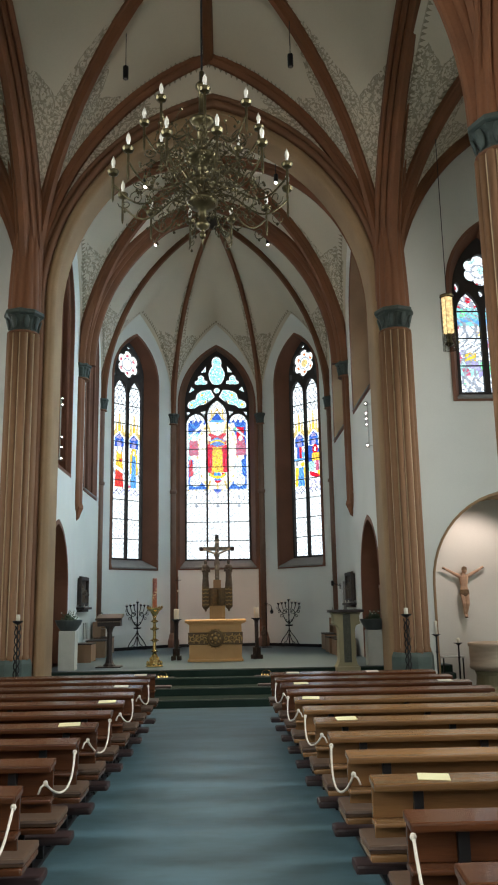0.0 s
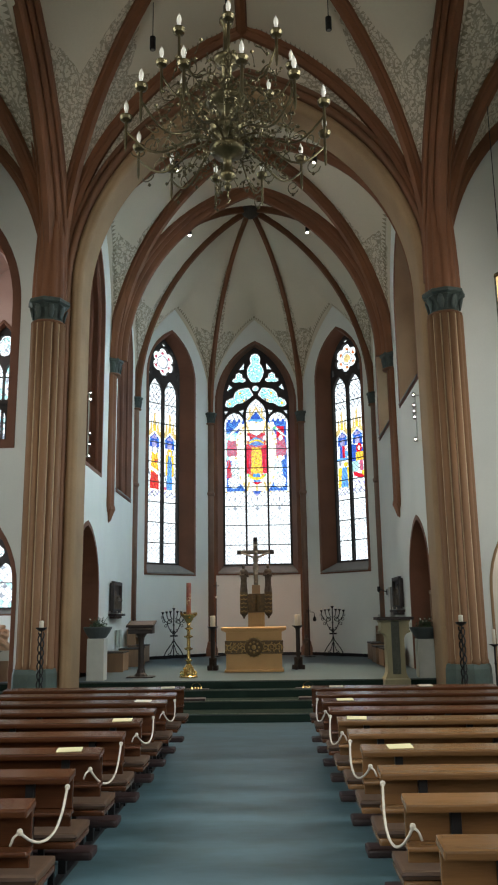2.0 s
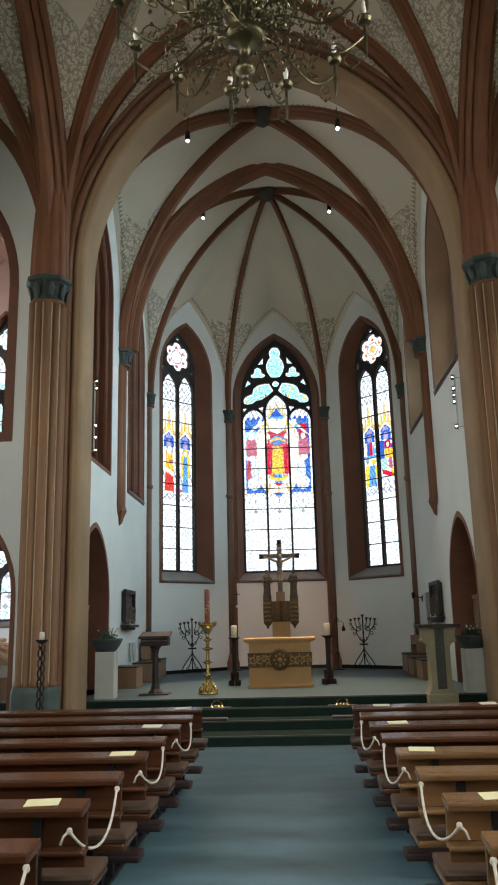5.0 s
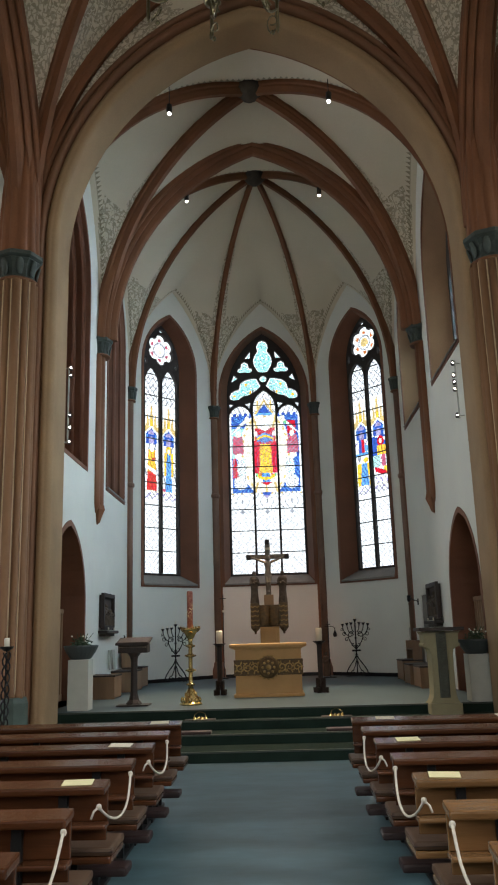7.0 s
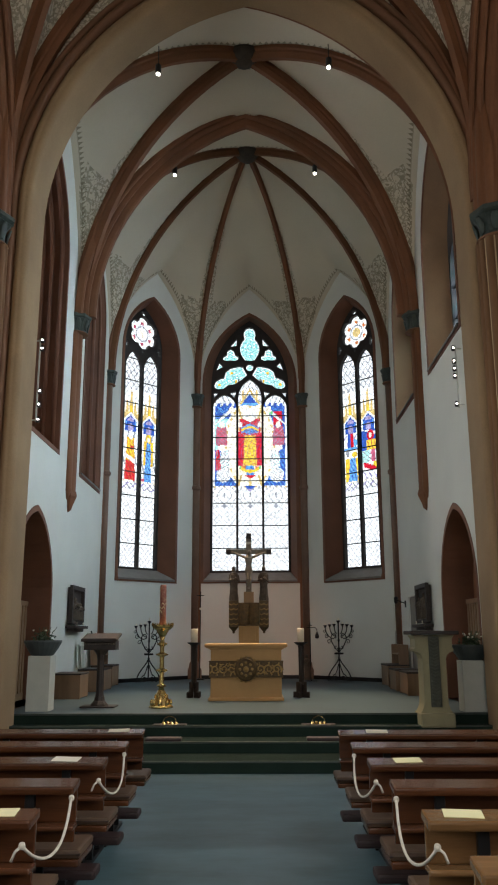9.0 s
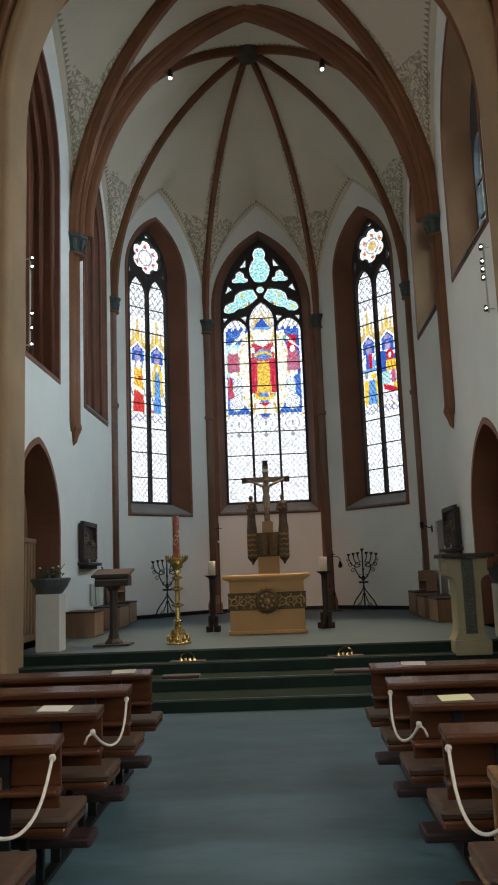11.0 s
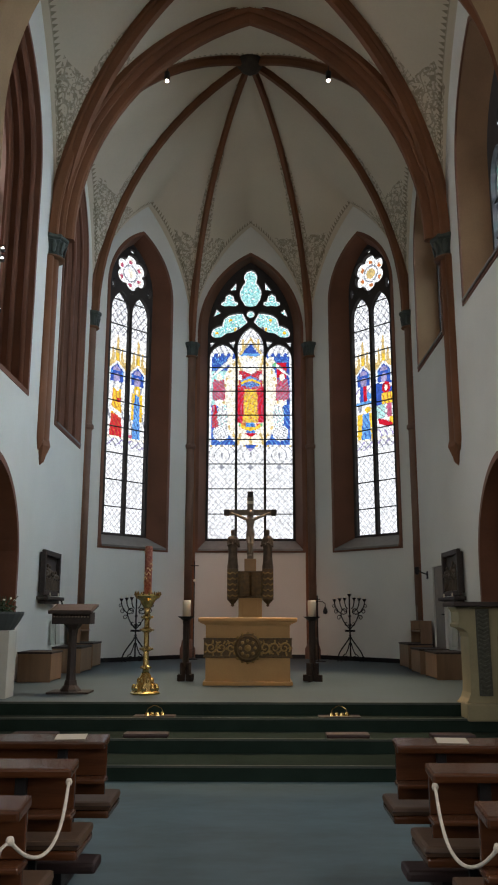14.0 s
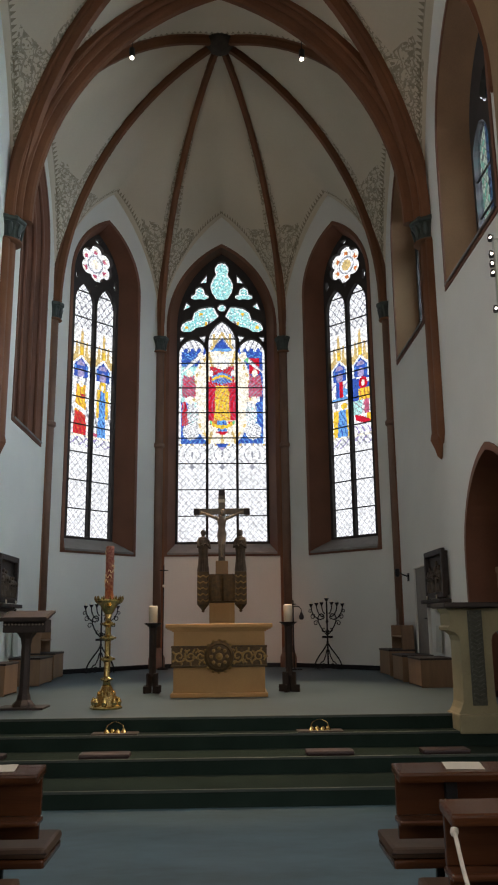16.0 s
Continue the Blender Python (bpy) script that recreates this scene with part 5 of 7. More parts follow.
PEWS = {-1: (13.16, 0.837, 0.775, 0.0115), 1: (13.05, 0.817, 0.905, 0.0265)}


def pew_at(s, k):
    """Aisle end x and y of pew k on side s."""
    y0, pitch, xa, drift = PEWS[s]
    return s * (xa + drift * k * pitch), y0 - k * pitch


base = {}
for s in (-1, 1):
    for k in range(15 if s > 0 else 14):
        # middle rows on the right catch light, painted in as a brighter varnish
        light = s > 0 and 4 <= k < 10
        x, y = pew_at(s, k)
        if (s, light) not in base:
            lab = "red-brown varnished pew with padded seat and kneeler, coloured as lit" if light else "dark red-brown varnished pew with padded seat and kneeler"
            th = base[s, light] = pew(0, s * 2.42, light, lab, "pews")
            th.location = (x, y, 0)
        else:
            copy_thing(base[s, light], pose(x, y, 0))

# ropes that close the pews towards the aisle
for s, pairs in ((-1, ((1, 2), (3, 4), (5, 6), (7, 8), (9, 10))), (1, ((1, 2), (3, 4), (5, 6), (7, 8), (10, 11)))):
    for a, c in pairs:
        (xa, ya), (xc, yc) = pew_at(s, a), pew_at(s, c)
        sag = random.uniform(0.13, 0.19)
        off = random.uniform(0.02, 0.07)
        p, q = Vector((xa + s * 0.01, ya - 0.115, 0.785)), Vector((xc + s * off, yc - 0.13, 0.74))
        th = empty("rope", Matrix.Translation(p), "white twisted rope tied between two pew rails", "rope", "pew ropes")
        pts = []
        for i in range(21):
            w = i / 20
            pt = p.lerp(q, w)
            pt.z -= sag * 4 * w ** 1.3 * (1 - w ** 1.3) * 1.0
            pt.x -= s * 0.05 * math.sin(math.pi * w)
            pts.append(pt - p)
        part("cord", tube(pts, 0.0075, 8), ROPE, th, smooth=True)
        for e in (pts[0], pts[-1]):
            b = lathe([(0, -0.018), (0.012, -0.014), (0.017, 0), (0.012, 0.014), (0, 0.018)], 8, None, e)
            part("knot", b, ROPE, th, smooth=True)
        tail = [pts[-1] + Vector(v) for v in ((0, 0, 0), (s * 0.025, -0.02, -0.02), (s * 0.04, -0.025, -0.06))]
        part("loose_end", tube(tail, 0.007, 6), ROPE, th, smooth=True)

# cards on the pew rails
for s, k, dx, yellow, turn in ((-1, 0, 0.22, 0, 4), (-1, 2, 0.27, 0, -5), (-1, 4, 0.18, 1, 3), (-1, 6, 0.24, 1, 6), (-1, 9, 0.3, 1, 2), (1, 0, 0.33, 0, -3), (1, 2, 0.26, 1, 4), (1, 4, 0.18, 1, -6), (1, 6, 0.28, 1, 5), (1, 9, 0.36, 1, -9), (1, 2, 2.1, 0, 2), (1, 0, 1.5, 0, 5)):
    x, y = pew_at(s, k)
    b = box(-0.09, 0.09, -0.055, 0.055, 0, 0.003)
    m = pose(x + s * dx, y - 0.02, 0.8565) @ pose(0, 0, 0, 7) @ pose(0, 0, 0, 0, 0, turn)
    ob = obj("card", b, PAPER if yellow else PAPERW)
    ob.matrix_world = m
    tagged(ob, ("pale yellow" if yellow else "white") + " paper card lying on a pew rail", "card", "pew cards")

# ---- altar ----
th = empty("altar", pose(0, 20.0, PLAT), "warm limestone altar with a carved gilt frieze", "altar")
part("foot", box(-0.645, 0.645, 0.05, 0.82, 0, 0.055, 0.012), STONE, th)
part("body", box(-0.61, 0.61, 0.09, 0.78, 0.055, 0.845, 0.008), STONE, th)
bm = bmesh.new()
for w, d, z0, z1 in ((0.63, 0.07, 0.845, 0.862), (0.66, 0.045, 0.862, 0.876), (0.69, 0.015, 0.876, 0.892)):
    box(-w, w, d, 0.87 - d, z0, z1, 0.004, bm)
part("moulding", bm, STONE, th)
part("table_top", box(-0.715, 0.715, -0.01, 0.88, 0.892, 0.95, 0.014), STONE, th)
part("frieze", box(-0.635, 0.635, 0.055, 0.10, 0.385, 0.665, 0.008), CARVE, th, "dark carved frieze band")
for z in (0.40, 0.65):
    part("frieze_edge", box(-0.64, 0.64, 0.045, 0.09, z - 0.014, z + 0.014, 0.005), CARVE, th)


def scroll(cx, cz, r, turn, y, sgn):
    return [(cx + r * (1 - i / 26) * math.cos(turn + sgn * i * 0.42), y, cz + r * (1 - i / 26) * math.sin(turn + sgn * i * 0.42)) for i in range(22)]


GILT = mat("dull gilt carving", (0.42, 0.27, 0.095), 0.42, metal=0.5, var=0.5, scale=14, bump=0.3)
for i, cx in enumerate((-0.53, -0.385, -0.245, 0.245, 0.385, 0.53)):
    bm = tube(scroll(cx, 0.525, 0.085, 0.6 + i, 0.045, 1 if i % 2 else -1), 0.012, 6)
    for k in range(5):
        a = i + k * 1.26
        box(-0.012, 0.012, -0.012, 0.012, -0.03, 0.03, 0.005, bm, pose(cx + 0.085 * math.cos(a), 0.048, 0.525 + 0.085 * math.sin(a), 0, math.degrees(-a) + 90))
    part("scroll", bm, GILT, th)
bm = lathe([(0.0, 0.05), (0.09, 0.05), (0.10, 0.062), (0.15, 0.05), (0.165, 0.066), (0.19, 0.05), (0.2, 0.03), (0.2, -0.02)], 28)
bmesh.ops.transform(bm, matrix=pose(0, 0.06, 0.525, 90), verts=bm.verts[:])
med = part("medallion", bm, CARVE, th, "round carved medallion")
for k in range(16):
    a = k * math.tau / 16
    b = lathe([(0, -0.02), (0.022, -0.01), (0.026, 0.005), (0.012, 0.022), (0, 0.026)], 8)
    bmesh.ops.transform(b, matrix=pose(0.2 * math.cos(a), 0.045, 0.525 + 0.2 * math.sin(a), 90), verts=b.verts[:])
    part("leaf", b, GILT, med)
for k in range(8):
    a = k * math.tau / 8
    b = lathe([(0, -0.012), (0.026, 0.0), (0.016, 0.02), (0, 0.024)], 8)
    bmesh.ops.transform(b, matrix=pose(0.105 * math.cos(a), 0.0, 0.525 + 0.105 * math.sin(a), 90), verts=b.verts[:])
    part("petal", b, GILT, med)
b = lathe([(0, -0.01), (0.05, 0.0), (0.04, 0.02), (0, 0.035)], 12)
bmesh.ops.transform(b, matrix=pose(0, 0.0, 0.525, 90), verts=b.verts[:])
part("centre", b, GILT, med)

# ---- cross group on its pedestal behind the altar ----
def robed(h, w, turn=0.0, bm=None, at=(0, 0, 0), lean=0.0):
    """A plain standing figure in a long robe, as one mesh."""
    own = bm or bmesh.new()
    n0 = len(own.verts)
    prof = [(0.5, 0), (0.52, 0.04), (0.44, 0.2), (0.40, 0.42), (0.46, 0.60), (0.52, 0.74), (0.42, 0.80), (0.16, 0.835), (0.15, 0.85), (0.21, 0.88), (0.225, 0.93), (0.17, 0.975), (0.0, 1.0)]
    lathe([(r * w, z * h) for r, z in prof], 14, own, (0, 0, 0), 0.72)
    tube([(-0.42 * w, -0.1 * w, 0.74 * h), (-0.5 * w, -0.3 * w, 0.58 * h), (-0.1 * w, -0.5 * w, 0.62 * h)], 0.13 * w, 6, own)
    tube([(0.42 * w, -0.1 * w, 0.74 * h), (0.5 * w, -0.3 * w, 0.56 * h), (0.08 * w, -0.52 * w, 0.66 * h)], 0.13 * w, 6, own)
    for k in range(5):
        x = (-0.32 + 0.16 * k) * w
        tube([(x, -0.36 * w, 0.02 * h), (x * 0.8, -0.33 * w, 0.3 * h), (x * 0.7, -0.33 * w, 0.52 * h)], 0.05 * w, 5, own)
    own.verts.ensure_lookup_table()
    bmesh.ops.transform(own, matrix=pose(*at, lean, 0, turn), verts=own.verts[n0:])
    return own


def corpus(h, span, rise, bm=None):
    """A plain crucified figure, as one mesh: feet at the origin, arms raised by rise."""
    own = bm or bmesh.new()
    a = h
    lathe([(0.0, 0.44 * a), (0.075 * a, 0.45 * a), (0.085 * a, 0.52 * a), (0.068 * a, 0.60 * a), (0.09 * a, 0.72 * a), (0.10 * a, 0.78 * a), (0.05 * a, 0.835 * a), (0.03 * a, 0.86 * a), (0.0, 0.87 * a)], 12, own, (0, 0, 0), 0.62)
    lathe([(0, 0.84 * a), (0.04 * a, 0.86 * a), (0.056 * a, 0.91 * a), (0.05 * a, 0.96 * a), (0, 0.985 * a)], 10, own, (0.015 * a, -0.035 * a, 0))
    lathe([(0.0, 0.40 * a), (0.09 * a, 0.40 * a), (0.098 * a, 0.46 * a), (0.088 * a, 0.53 * a), (0.0, 0.535 * a)], 12, own, (0, 0, 0), 0.7)
    for sx in (-1, 1):
        tube([(sx * 0.045 * a, 0, 0.46 * a), (sx * 0.035 * a, -0.06 * a, 0.26 * a), (sx * 0.012 * a, 0, 0.06 * a), (sx * 0.008 * a, -0.04 * a, 0)], 0.04 * a, 8, own, [1.2, 1.0, 0.62, 0.55])
        tube([(sx * 0.085 * a, 0, 0.79 * a), (sx * span * 0.28, 0, 0.80 * a + rise * 0.4), (sx * span * 0.44, 0.0, 0.80 * a + rise * 0.85), (sx * span * 0.5, 0.0, 0.80 * a + rise)], 0.031 * a, 8, own, [1.2, 0.95, 0.75, 0.9])
    return own


YR = 22.0
CROSSWOOD = mat("weathered grey-brown oak", (0.20, 0.165, 0.125), 0.7, var=0.4, scale=8, fine=50, bump=0.3, stretch=(3, 3, 0.6))
th = empty("crucifixion_group", pose(0.025, YR, PLAT), "carved crucifix between two dark robed figures on a stone pedestal", "crucifix")
part("pedestal", box(-0.20, 0.20, 0.0, 0.34, 0, 1.27, 0.012), STONE, th)
part("niche_door", box(-0.13, 0.13, -0.012, 0.01, 0.98, 1.24, 0.008), STONE, th)
part("shrine", box(-0.235, 0.235, -0.03, 0.36, 1.27, 1.72, 0.012), CARVE, th, "carved gilt shrine block")
part("shrine_curtain", lathe([(0.12, 1.30), (0.13, 1.5), (0.12, 1.69)], 12, None, (-0.1, 0.0, 0)), CARVE, th)
part("shrine_curtain", lathe([(0.12, 1.30), (0.13, 1.5), (0.12, 1.69)], 12, None, (0.1, 0.0, 0)), CARVE, th)
part("base_step", box(-0.10, 0.10, -0.02, 0.22, 1.72, 1.93, 0.012), TAN, th)
part("cross_post", box(-0.055, 0.055, 0.06, 0.12, 1.93, 3.04, 0.008), CROSSWOOD, th)
part("cross_arm", box(-0.40, 0.40, 0.064, 0.116, 2.685, 2.785, 0.008), CROSSWOOD, th)
for x, z in ((-0.41, 2.732), (0.41, 2.732), (0, 3.05)):
    part("cross_end", box(x - 0.05, x + 0.05, 0.05, 0.125, z - 0.055, z + 0.055, 0.016), DARKWOOD, th)
part("board", box(-0.06, 0.06, 0.045, 0.06, 2.88, 2.93, 0.004), PAPERW, th, "small pale board")
bm = corpus(0.80, 0.68, 0.10)
bmesh.ops.transform(bm, matrix=pose(0, 0.03, 1.98), verts=bm.verts[:])
part("figure", bm, mat("pale painted carving", (0.27, 0.22, 0.165), 0.6, var=0.4, scale=10, bump=0.3), th, "pale carved figure on the cross")
for x in (-0.30, 0.30):
    c = part("console", box(x - 0.095, x + 0.095, -0.02, 0.17, 1.24, 1.76, 0.01), CARVE, th, "hanging console with a zigzag pattern")
    for k in range(5):
        z = 1.29 + k * 0.095
        part("zigzag", tube([(x - 0.09, -0.03, z + 0.03), (x - 0.045, -0.03, z), (x, -0.03, z + 0.03), (x + 0.045, -0.03, z), (x + 0.09, -0.03, z + 0.03)], 0.012, 5), GILT, c)
    part("pendant", lathe([(0, 1.12), (0.03, 1.14), (0.02, 1.16), (0.09, 1.24)], 4, None, (x, 0.075, 0)), CARVE, c)
    part("bracket", box(min(x, x * 0.6), max(x, x * 0.6), 0.04, 0.12, 1.5, 1.6, 0.01), CARVE, th)
    part("figure", robed(0.68, 0.19, 12 if x < 0 else -12, None, (x, 0.06, 1.76)), FIGURE, th, "dark robed standing figure")

# ---- candle stands beside the altar ----
def altar_candle():
    th = empty("candle_stand", Matrix(), "black iron candle stand with a thick ivory candle", "candle stand", "altar candle stands")
    part("shaft", lathe([(0.065, 0.22), (0.05, 0.28), (0.052, 0.86), (0.06, 0.90)], 8), DARKWOOD, th)
    for k in range(4):
        part("leg", box(-0.022, 0.022, 0.03, 0.155, 0, 0.1, 0.008, None, pose(0, 0, 0, 0, 0, 45 + 90 * k)), DARKWOOD, th)
        part("brace", box(-0.02, 0.02, 0.02, 0.10, 0.09, 0.27, 0.008, None, pose(0, 0, 0, 0, 0, 45 + 90 * k)), DARKWOOD, th)
    part("drip_pan", lathe([(0.04, 0.89), (0.075, 0.92), (0.125, 0.955), (0.13, 0.965), (0.05, 0.955)], 16), IRON, th)
    c = part("candle", lathe([(0.062, 0.955), (0.064, 1.19), (0.058, 1.21), (0.03, 1.20), (0, 1.195)], 16), WAX, th, "thick ivory candle", True)
    part("wick", tube([(0, 0, 1.195), (0.003, 0, 1.225)], 0.003, 5), IRON, c)
    return th


a = altar_candle()
a.matrix_world = pose(-0.96, 20.9, PLAT)
copy_thing(a, pose(0.985, 20.85, PLAT, 0, 0, 20))

# ---- brass Easter candlestick ----
th = empty("paschal_candlestick", pose(-1.30, 18.8, PLAT), "tall polished brass candlestick with a red patterned candle", "candlestick")
part("foot", lathe([(0.185, 0), (0.19, 0.02), (0.175, 0.035), (0.155, 0.05), (0.11, 0.15), (0.075, 0.22), (0.055, 0.26)], 8), BRASS, th)
for k in range(8):
    a = k * math.tau / 8
    part("foot_leaf", lathe([(0, -0.02), (0.03, 0), (0.034, 0.03), (0.018, 0.07), (0, 0.085)], 8, None, (0.145 * math.cos(a), 0.145 * math.sin(a), 0.05)), BRASS, th)
    part("foot_leaf", lathe([(0, -0.02), (0.022, 0), (0.02, 0.04), (0, 0.06)], 8, None, (0.09 * math.cos(a + 0.4), 0.09 * math.sin(a + 0.4), 0.15)), BRASS, th)
part("stem", lathe([(0.05, 0.26), (0.036, 0.32), (0.034, 1.02), (0.05, 1.10)], 12), BRASS, th, smooth=True)
for z, r in ((0.33, 0.06), (0.56, 0.078), (0.80, 0.085), (0.96, 0.07)):
    k = part("knop", lathe([(0.036, z - 0.035), (r * 0.7, z - 0.025), (r, z - 0.008), (r, z + 0.008), (r * 0.7, z + 0.025), (0.036, z + 0.035)], 12), BRASS, th)
    for i in range(6):
        a = i * math.tau / 6
        part("bead", lathe([(0, -0.018), (0.017, 0), (0, 0.018)], 6, None, (r * math.cos(a), r * math.sin(a), z)), BRASS, k)
part("cup", lathe([(0.05, 1.08), (0.075, 1.12), (0.10, 1.17), (0.15, 1.205), (0.17, 1.23), (0.17, 1.25), (0.06, 1.24)], 16), BRASS, th)
for i in range(14):
    a = i * math.tau / 14
    part("gallery_tip", lathe([(0, -0.02), (0.014, 0), (0.006, 0.03), (0, 0.04)], 6, None, (0.165 * math.cos(a), 0.165 * math.sin(a), 1.25)), BRASS, th)
c = part("candle", lathe([(0.05, 1.24), (0.05, 1.865), (0.045, 1.88), (0.0, 1.875)], 16), REDWAX, th, "red candle with gold and white pattern", True)
CREAM = mat("cream wax line", (0.75, 0.55, 0.32), 0.5)
for i in range(10):
    z = 1.29 + i * 0.057
    part("pattern", tube([(0.0515 * math.cos(i * 0.9 + t * 0.22), 0.0515 * math.sin(i * 0.9 + t * 0.22), z + 0.02 * math.sin(t * 1.3)) for t in range(9)], 0.006, 5), CREAM, c)

# ---- lectern ----
th = empty("lectern", pose(-2.29, 18.95, PLAT), "dark carved oak lectern with a sloping desk", "lectern")
part("base_plate", box(-0.27, 0.27, -0.2, 0.2, 0, 0.025, 0.008), DARKWOOD, th)
part("post_foot", lathe([(0.14, 0.025), (0.13, 0.05), (0.085, 0.10), (0.075, 0.16)], 8), DARKWOOD, th)
part("post", lathe([(0.068, 0.16), (0.06, 0.22), (0.055, 0.72), (0.07, 0.80), (0.13, 0.88)], 8), DARKWOOD, th)
part("desk_box", box(-0.25, 0.25, -0.15, 0.17, 0.87, 1.02, 0.01), DARKWOOD, th)
part("desk", box(-0.285, 0.285, -0.23, 0.24, -0.015, 0.015, 0.006, None, pose(0, 0.0, 1.065, 12)), DARKWOOD, th)
bm = bmesh.new()
for k in range(12):
    lathe([(0, -0.014), (0.014, 0), (0, 0.014)], 6, bm, (-0.22 + k * 0.04, -0.155, 0.965))
part("pierced_border", bm, mat("pale rubbed oak", (0.32, 0.26, 0.2), 0.5), th, "row of pale pierced ornaments")
part("book_stop", box(-0.28, 0.28, -0.245, -0.225, 1.0, 1.045, 0.004), DARKWOOD, th)
part("desk_cloth", box(-0.25, 0.25, -0.19, 0.20, 0.016, 0.024, 0.004, None, pose(0, 0.0, 1.065, 12)), KNEEL, th, "dark cloth on the desk")
part("microphone", tube([(-0.2, 0.2, 1.1), (-0.2, 0.16, 1.15), (-0.19, 0.08, 1.16)], 0.012, 6), IRON, th)

# ---- seven-branched iron candelabra ----
def spiral(cx, cz, r0, r1, a0, turns, sx=1, n=22):
    """A scroll in the upright plane, from radius r0 to r1."""
    out = []
    for i in range(n + 1):
        w = i / n
        a, r = a0 + turns * math.tau * w, r0 + (r1 - r0) * w
        out.append((sx * (cx + r * math.cos(a)), 0, cz + r * math.sin(a)))
    return out


def candelabrum():
    th = empty("candelabrum", Matrix(), "black wrought-iron seven-branched candelabrum against the apse wall", "candelabrum", "apse candelabra")
    part("stem", tube([(0, 0, 0.05), (0, 0, 1.40)], 0.017, 8), IRON, th)
    part("collar", box(-0.11, 0.11, -0.02, 0.02, 0.63, 0.675, 0.006), IRON, th)
    part("collar", lathe([(0.017, 0.53), (0.034, 0.55), (0.017, 0.57)], 8), IRON, th)
    part("knop", lathe([(0.017, 0.93), (0.035, 0.96), (0.017, 0.99)], 8), IRON, th)
    for sx in (-1, 1):
        foot = [(sx * (0.02 + 0.26 * math.sin(w * 1.5708) ** 1.4), 0, 0.52 - 0.47 * w) for w in [i / 14 for i in range(15)]]
        part("foot_scroll", tube(foot + [(sx * 0.275, 0, 0.012)], 0.015, 6), IRON, th)
        part("foot_scroll", tube([(sx * 0.02, 0, 0.40), (sx * 0.05, 0, 0.28), (sx * 0.10, 0, 0.17)] + spiral(0.10, 0.09, 0.08, 0.025, 1.57, -1.2, sx), 0.012, 6), IRON, th)
        part("foot_scroll", tube(spiral(0.20, 0.05, 0.05, 0.018, 2.6, -1.0, sx, 14), 0.010, 6), IRON, th)
        # heart of two scrolls round the stem
        heart = [(sx * x, 0, z) for x, z in ((0.0, 0.68), (0.07, 0.76), (0.14, 0.86), (0.185, 0.96), (0.19, 1.04), (0.16, 1.10), (0.11, 1.12), (0.07, 1.09), (0.06, 1.04), (0.085, 1.01), (0.11, 1.03))]
        part("heart_scroll", tube(heart, 0.013, 6), IRON, th)
        part("leaf_scroll", tube([(sx * 0.02, 0, 0.72)] + spiral(0.075, 0.80, 0.05, 0.02, 3.3, 0.9, sx, 14), 0.009, 5), IRON, th)
        part("leaf_scroll", tube(spiral(0.235, 0.93, 0.055, 0.02, 3.0, -1.1, sx, 16), 0.009, 5), IRON, th)
        part("leaf_scroll", tube(spiral(0.295, 1.06, 0.055, 0.018, 2.4, -1.2, sx, 16), 0.009, 5), IRON, th)
        part("leaf_scroll", tube(spiral(0.35, 1.17, 0.04, 0.014, 3.1, -1.1, sx, 14), 0.008, 5), IRON, th)
        for j, (R, zt) in enumerate(((0.105, 1.31), (0.215, 1.30), (0.33, 1.28))):
            z0 = 1.12 - 0.06 * j
            pts = [(sx * R * (0.35 + 0.65 * math.sin(w * 1.5708)), 0, z0 + (zt - z0) * (1 - math.cos(w * 1.5708))) for w in [i / 10 for i in range(11)]]
            part("branch", tube(pts, 0.012, 6), IRON, th)
            part("cup", lathe([(0.012, zt - 0.03), (0.026, zt), (0.04, zt + 0.02), (0.044, zt + 0.04), (0.015, zt + 0.03)], 8, None, (sx * R, 0, 0)), IRON, th)
            part("candle", lathe([(0.014, zt + 0.03), (0.014, zt + 0.085), (0, zt + 0.09)], 8, None, (sx * R, 0, 0)), WAX, th, "short white candle")
    part("cup", lathe([(0.012, 1.36), (0.03, 1.39), (0.044, 1.41), (0.048, 1.43), (0.015, 1.42)], 8), IRON, th)
    part("candle", lathe([(0.014, 1.42), (0.014, 1.50), (0, 1.505)], 8), WAX, th, "short white candle")
    return th


a = candelabrum()
a.matrix_world = pose(-2.42, 25.6, PLAT, 0, 0, 24)
copy_thing(a, pose(2.15, 25.85, PLAT, 0, 0, -20))

# processional cross and a slender iron stand by the apse wall
th = empty("processional_cross", pose(-1.28, 26.75, PLAT, -2), "slender brass processional cross on a pole", "cross")
part("foot", lathe([(0.12, 0), (0.12, 0.02), (0.02, 0.05)], 10), IRON, th)
part("pole", tube([(0, 0, 0.02), (0, 0, 1.95)], 0.013, 8), DARKWOOD, th)
part("knop", lathe([(0.012, 1.72), (0.03, 1.745), (0.03, 1.76), (0.012, 1.785)], 10), WAX, th)
part("cross", box(-0.012, 0.012, -0.008, 0.008, 1.92, 2.2, 0.004), IRON, th)
part("cross_arm", box(-0.09, 0.09, -0.008, 0.008, 2.08, 2.10, 0.004), IRON, th)
th = empty("iron_stand", pose(1.47, 26.0, PLAT), "slender black iron stand with a hanging censer", "stand")
part("foot", box(-0.16, 0.16, -0.015, 0.015, 0, 0.02, 0.005), IRON, th)
part("foot", box(-0.015, 0.015, -0.16, 0.16, 0.021, 0.04, 0.005), IRON, th)
part("pole", tube([(0, 0, 0.03), (0, 0, 1.4)], 0.012, 8), IRON, th)
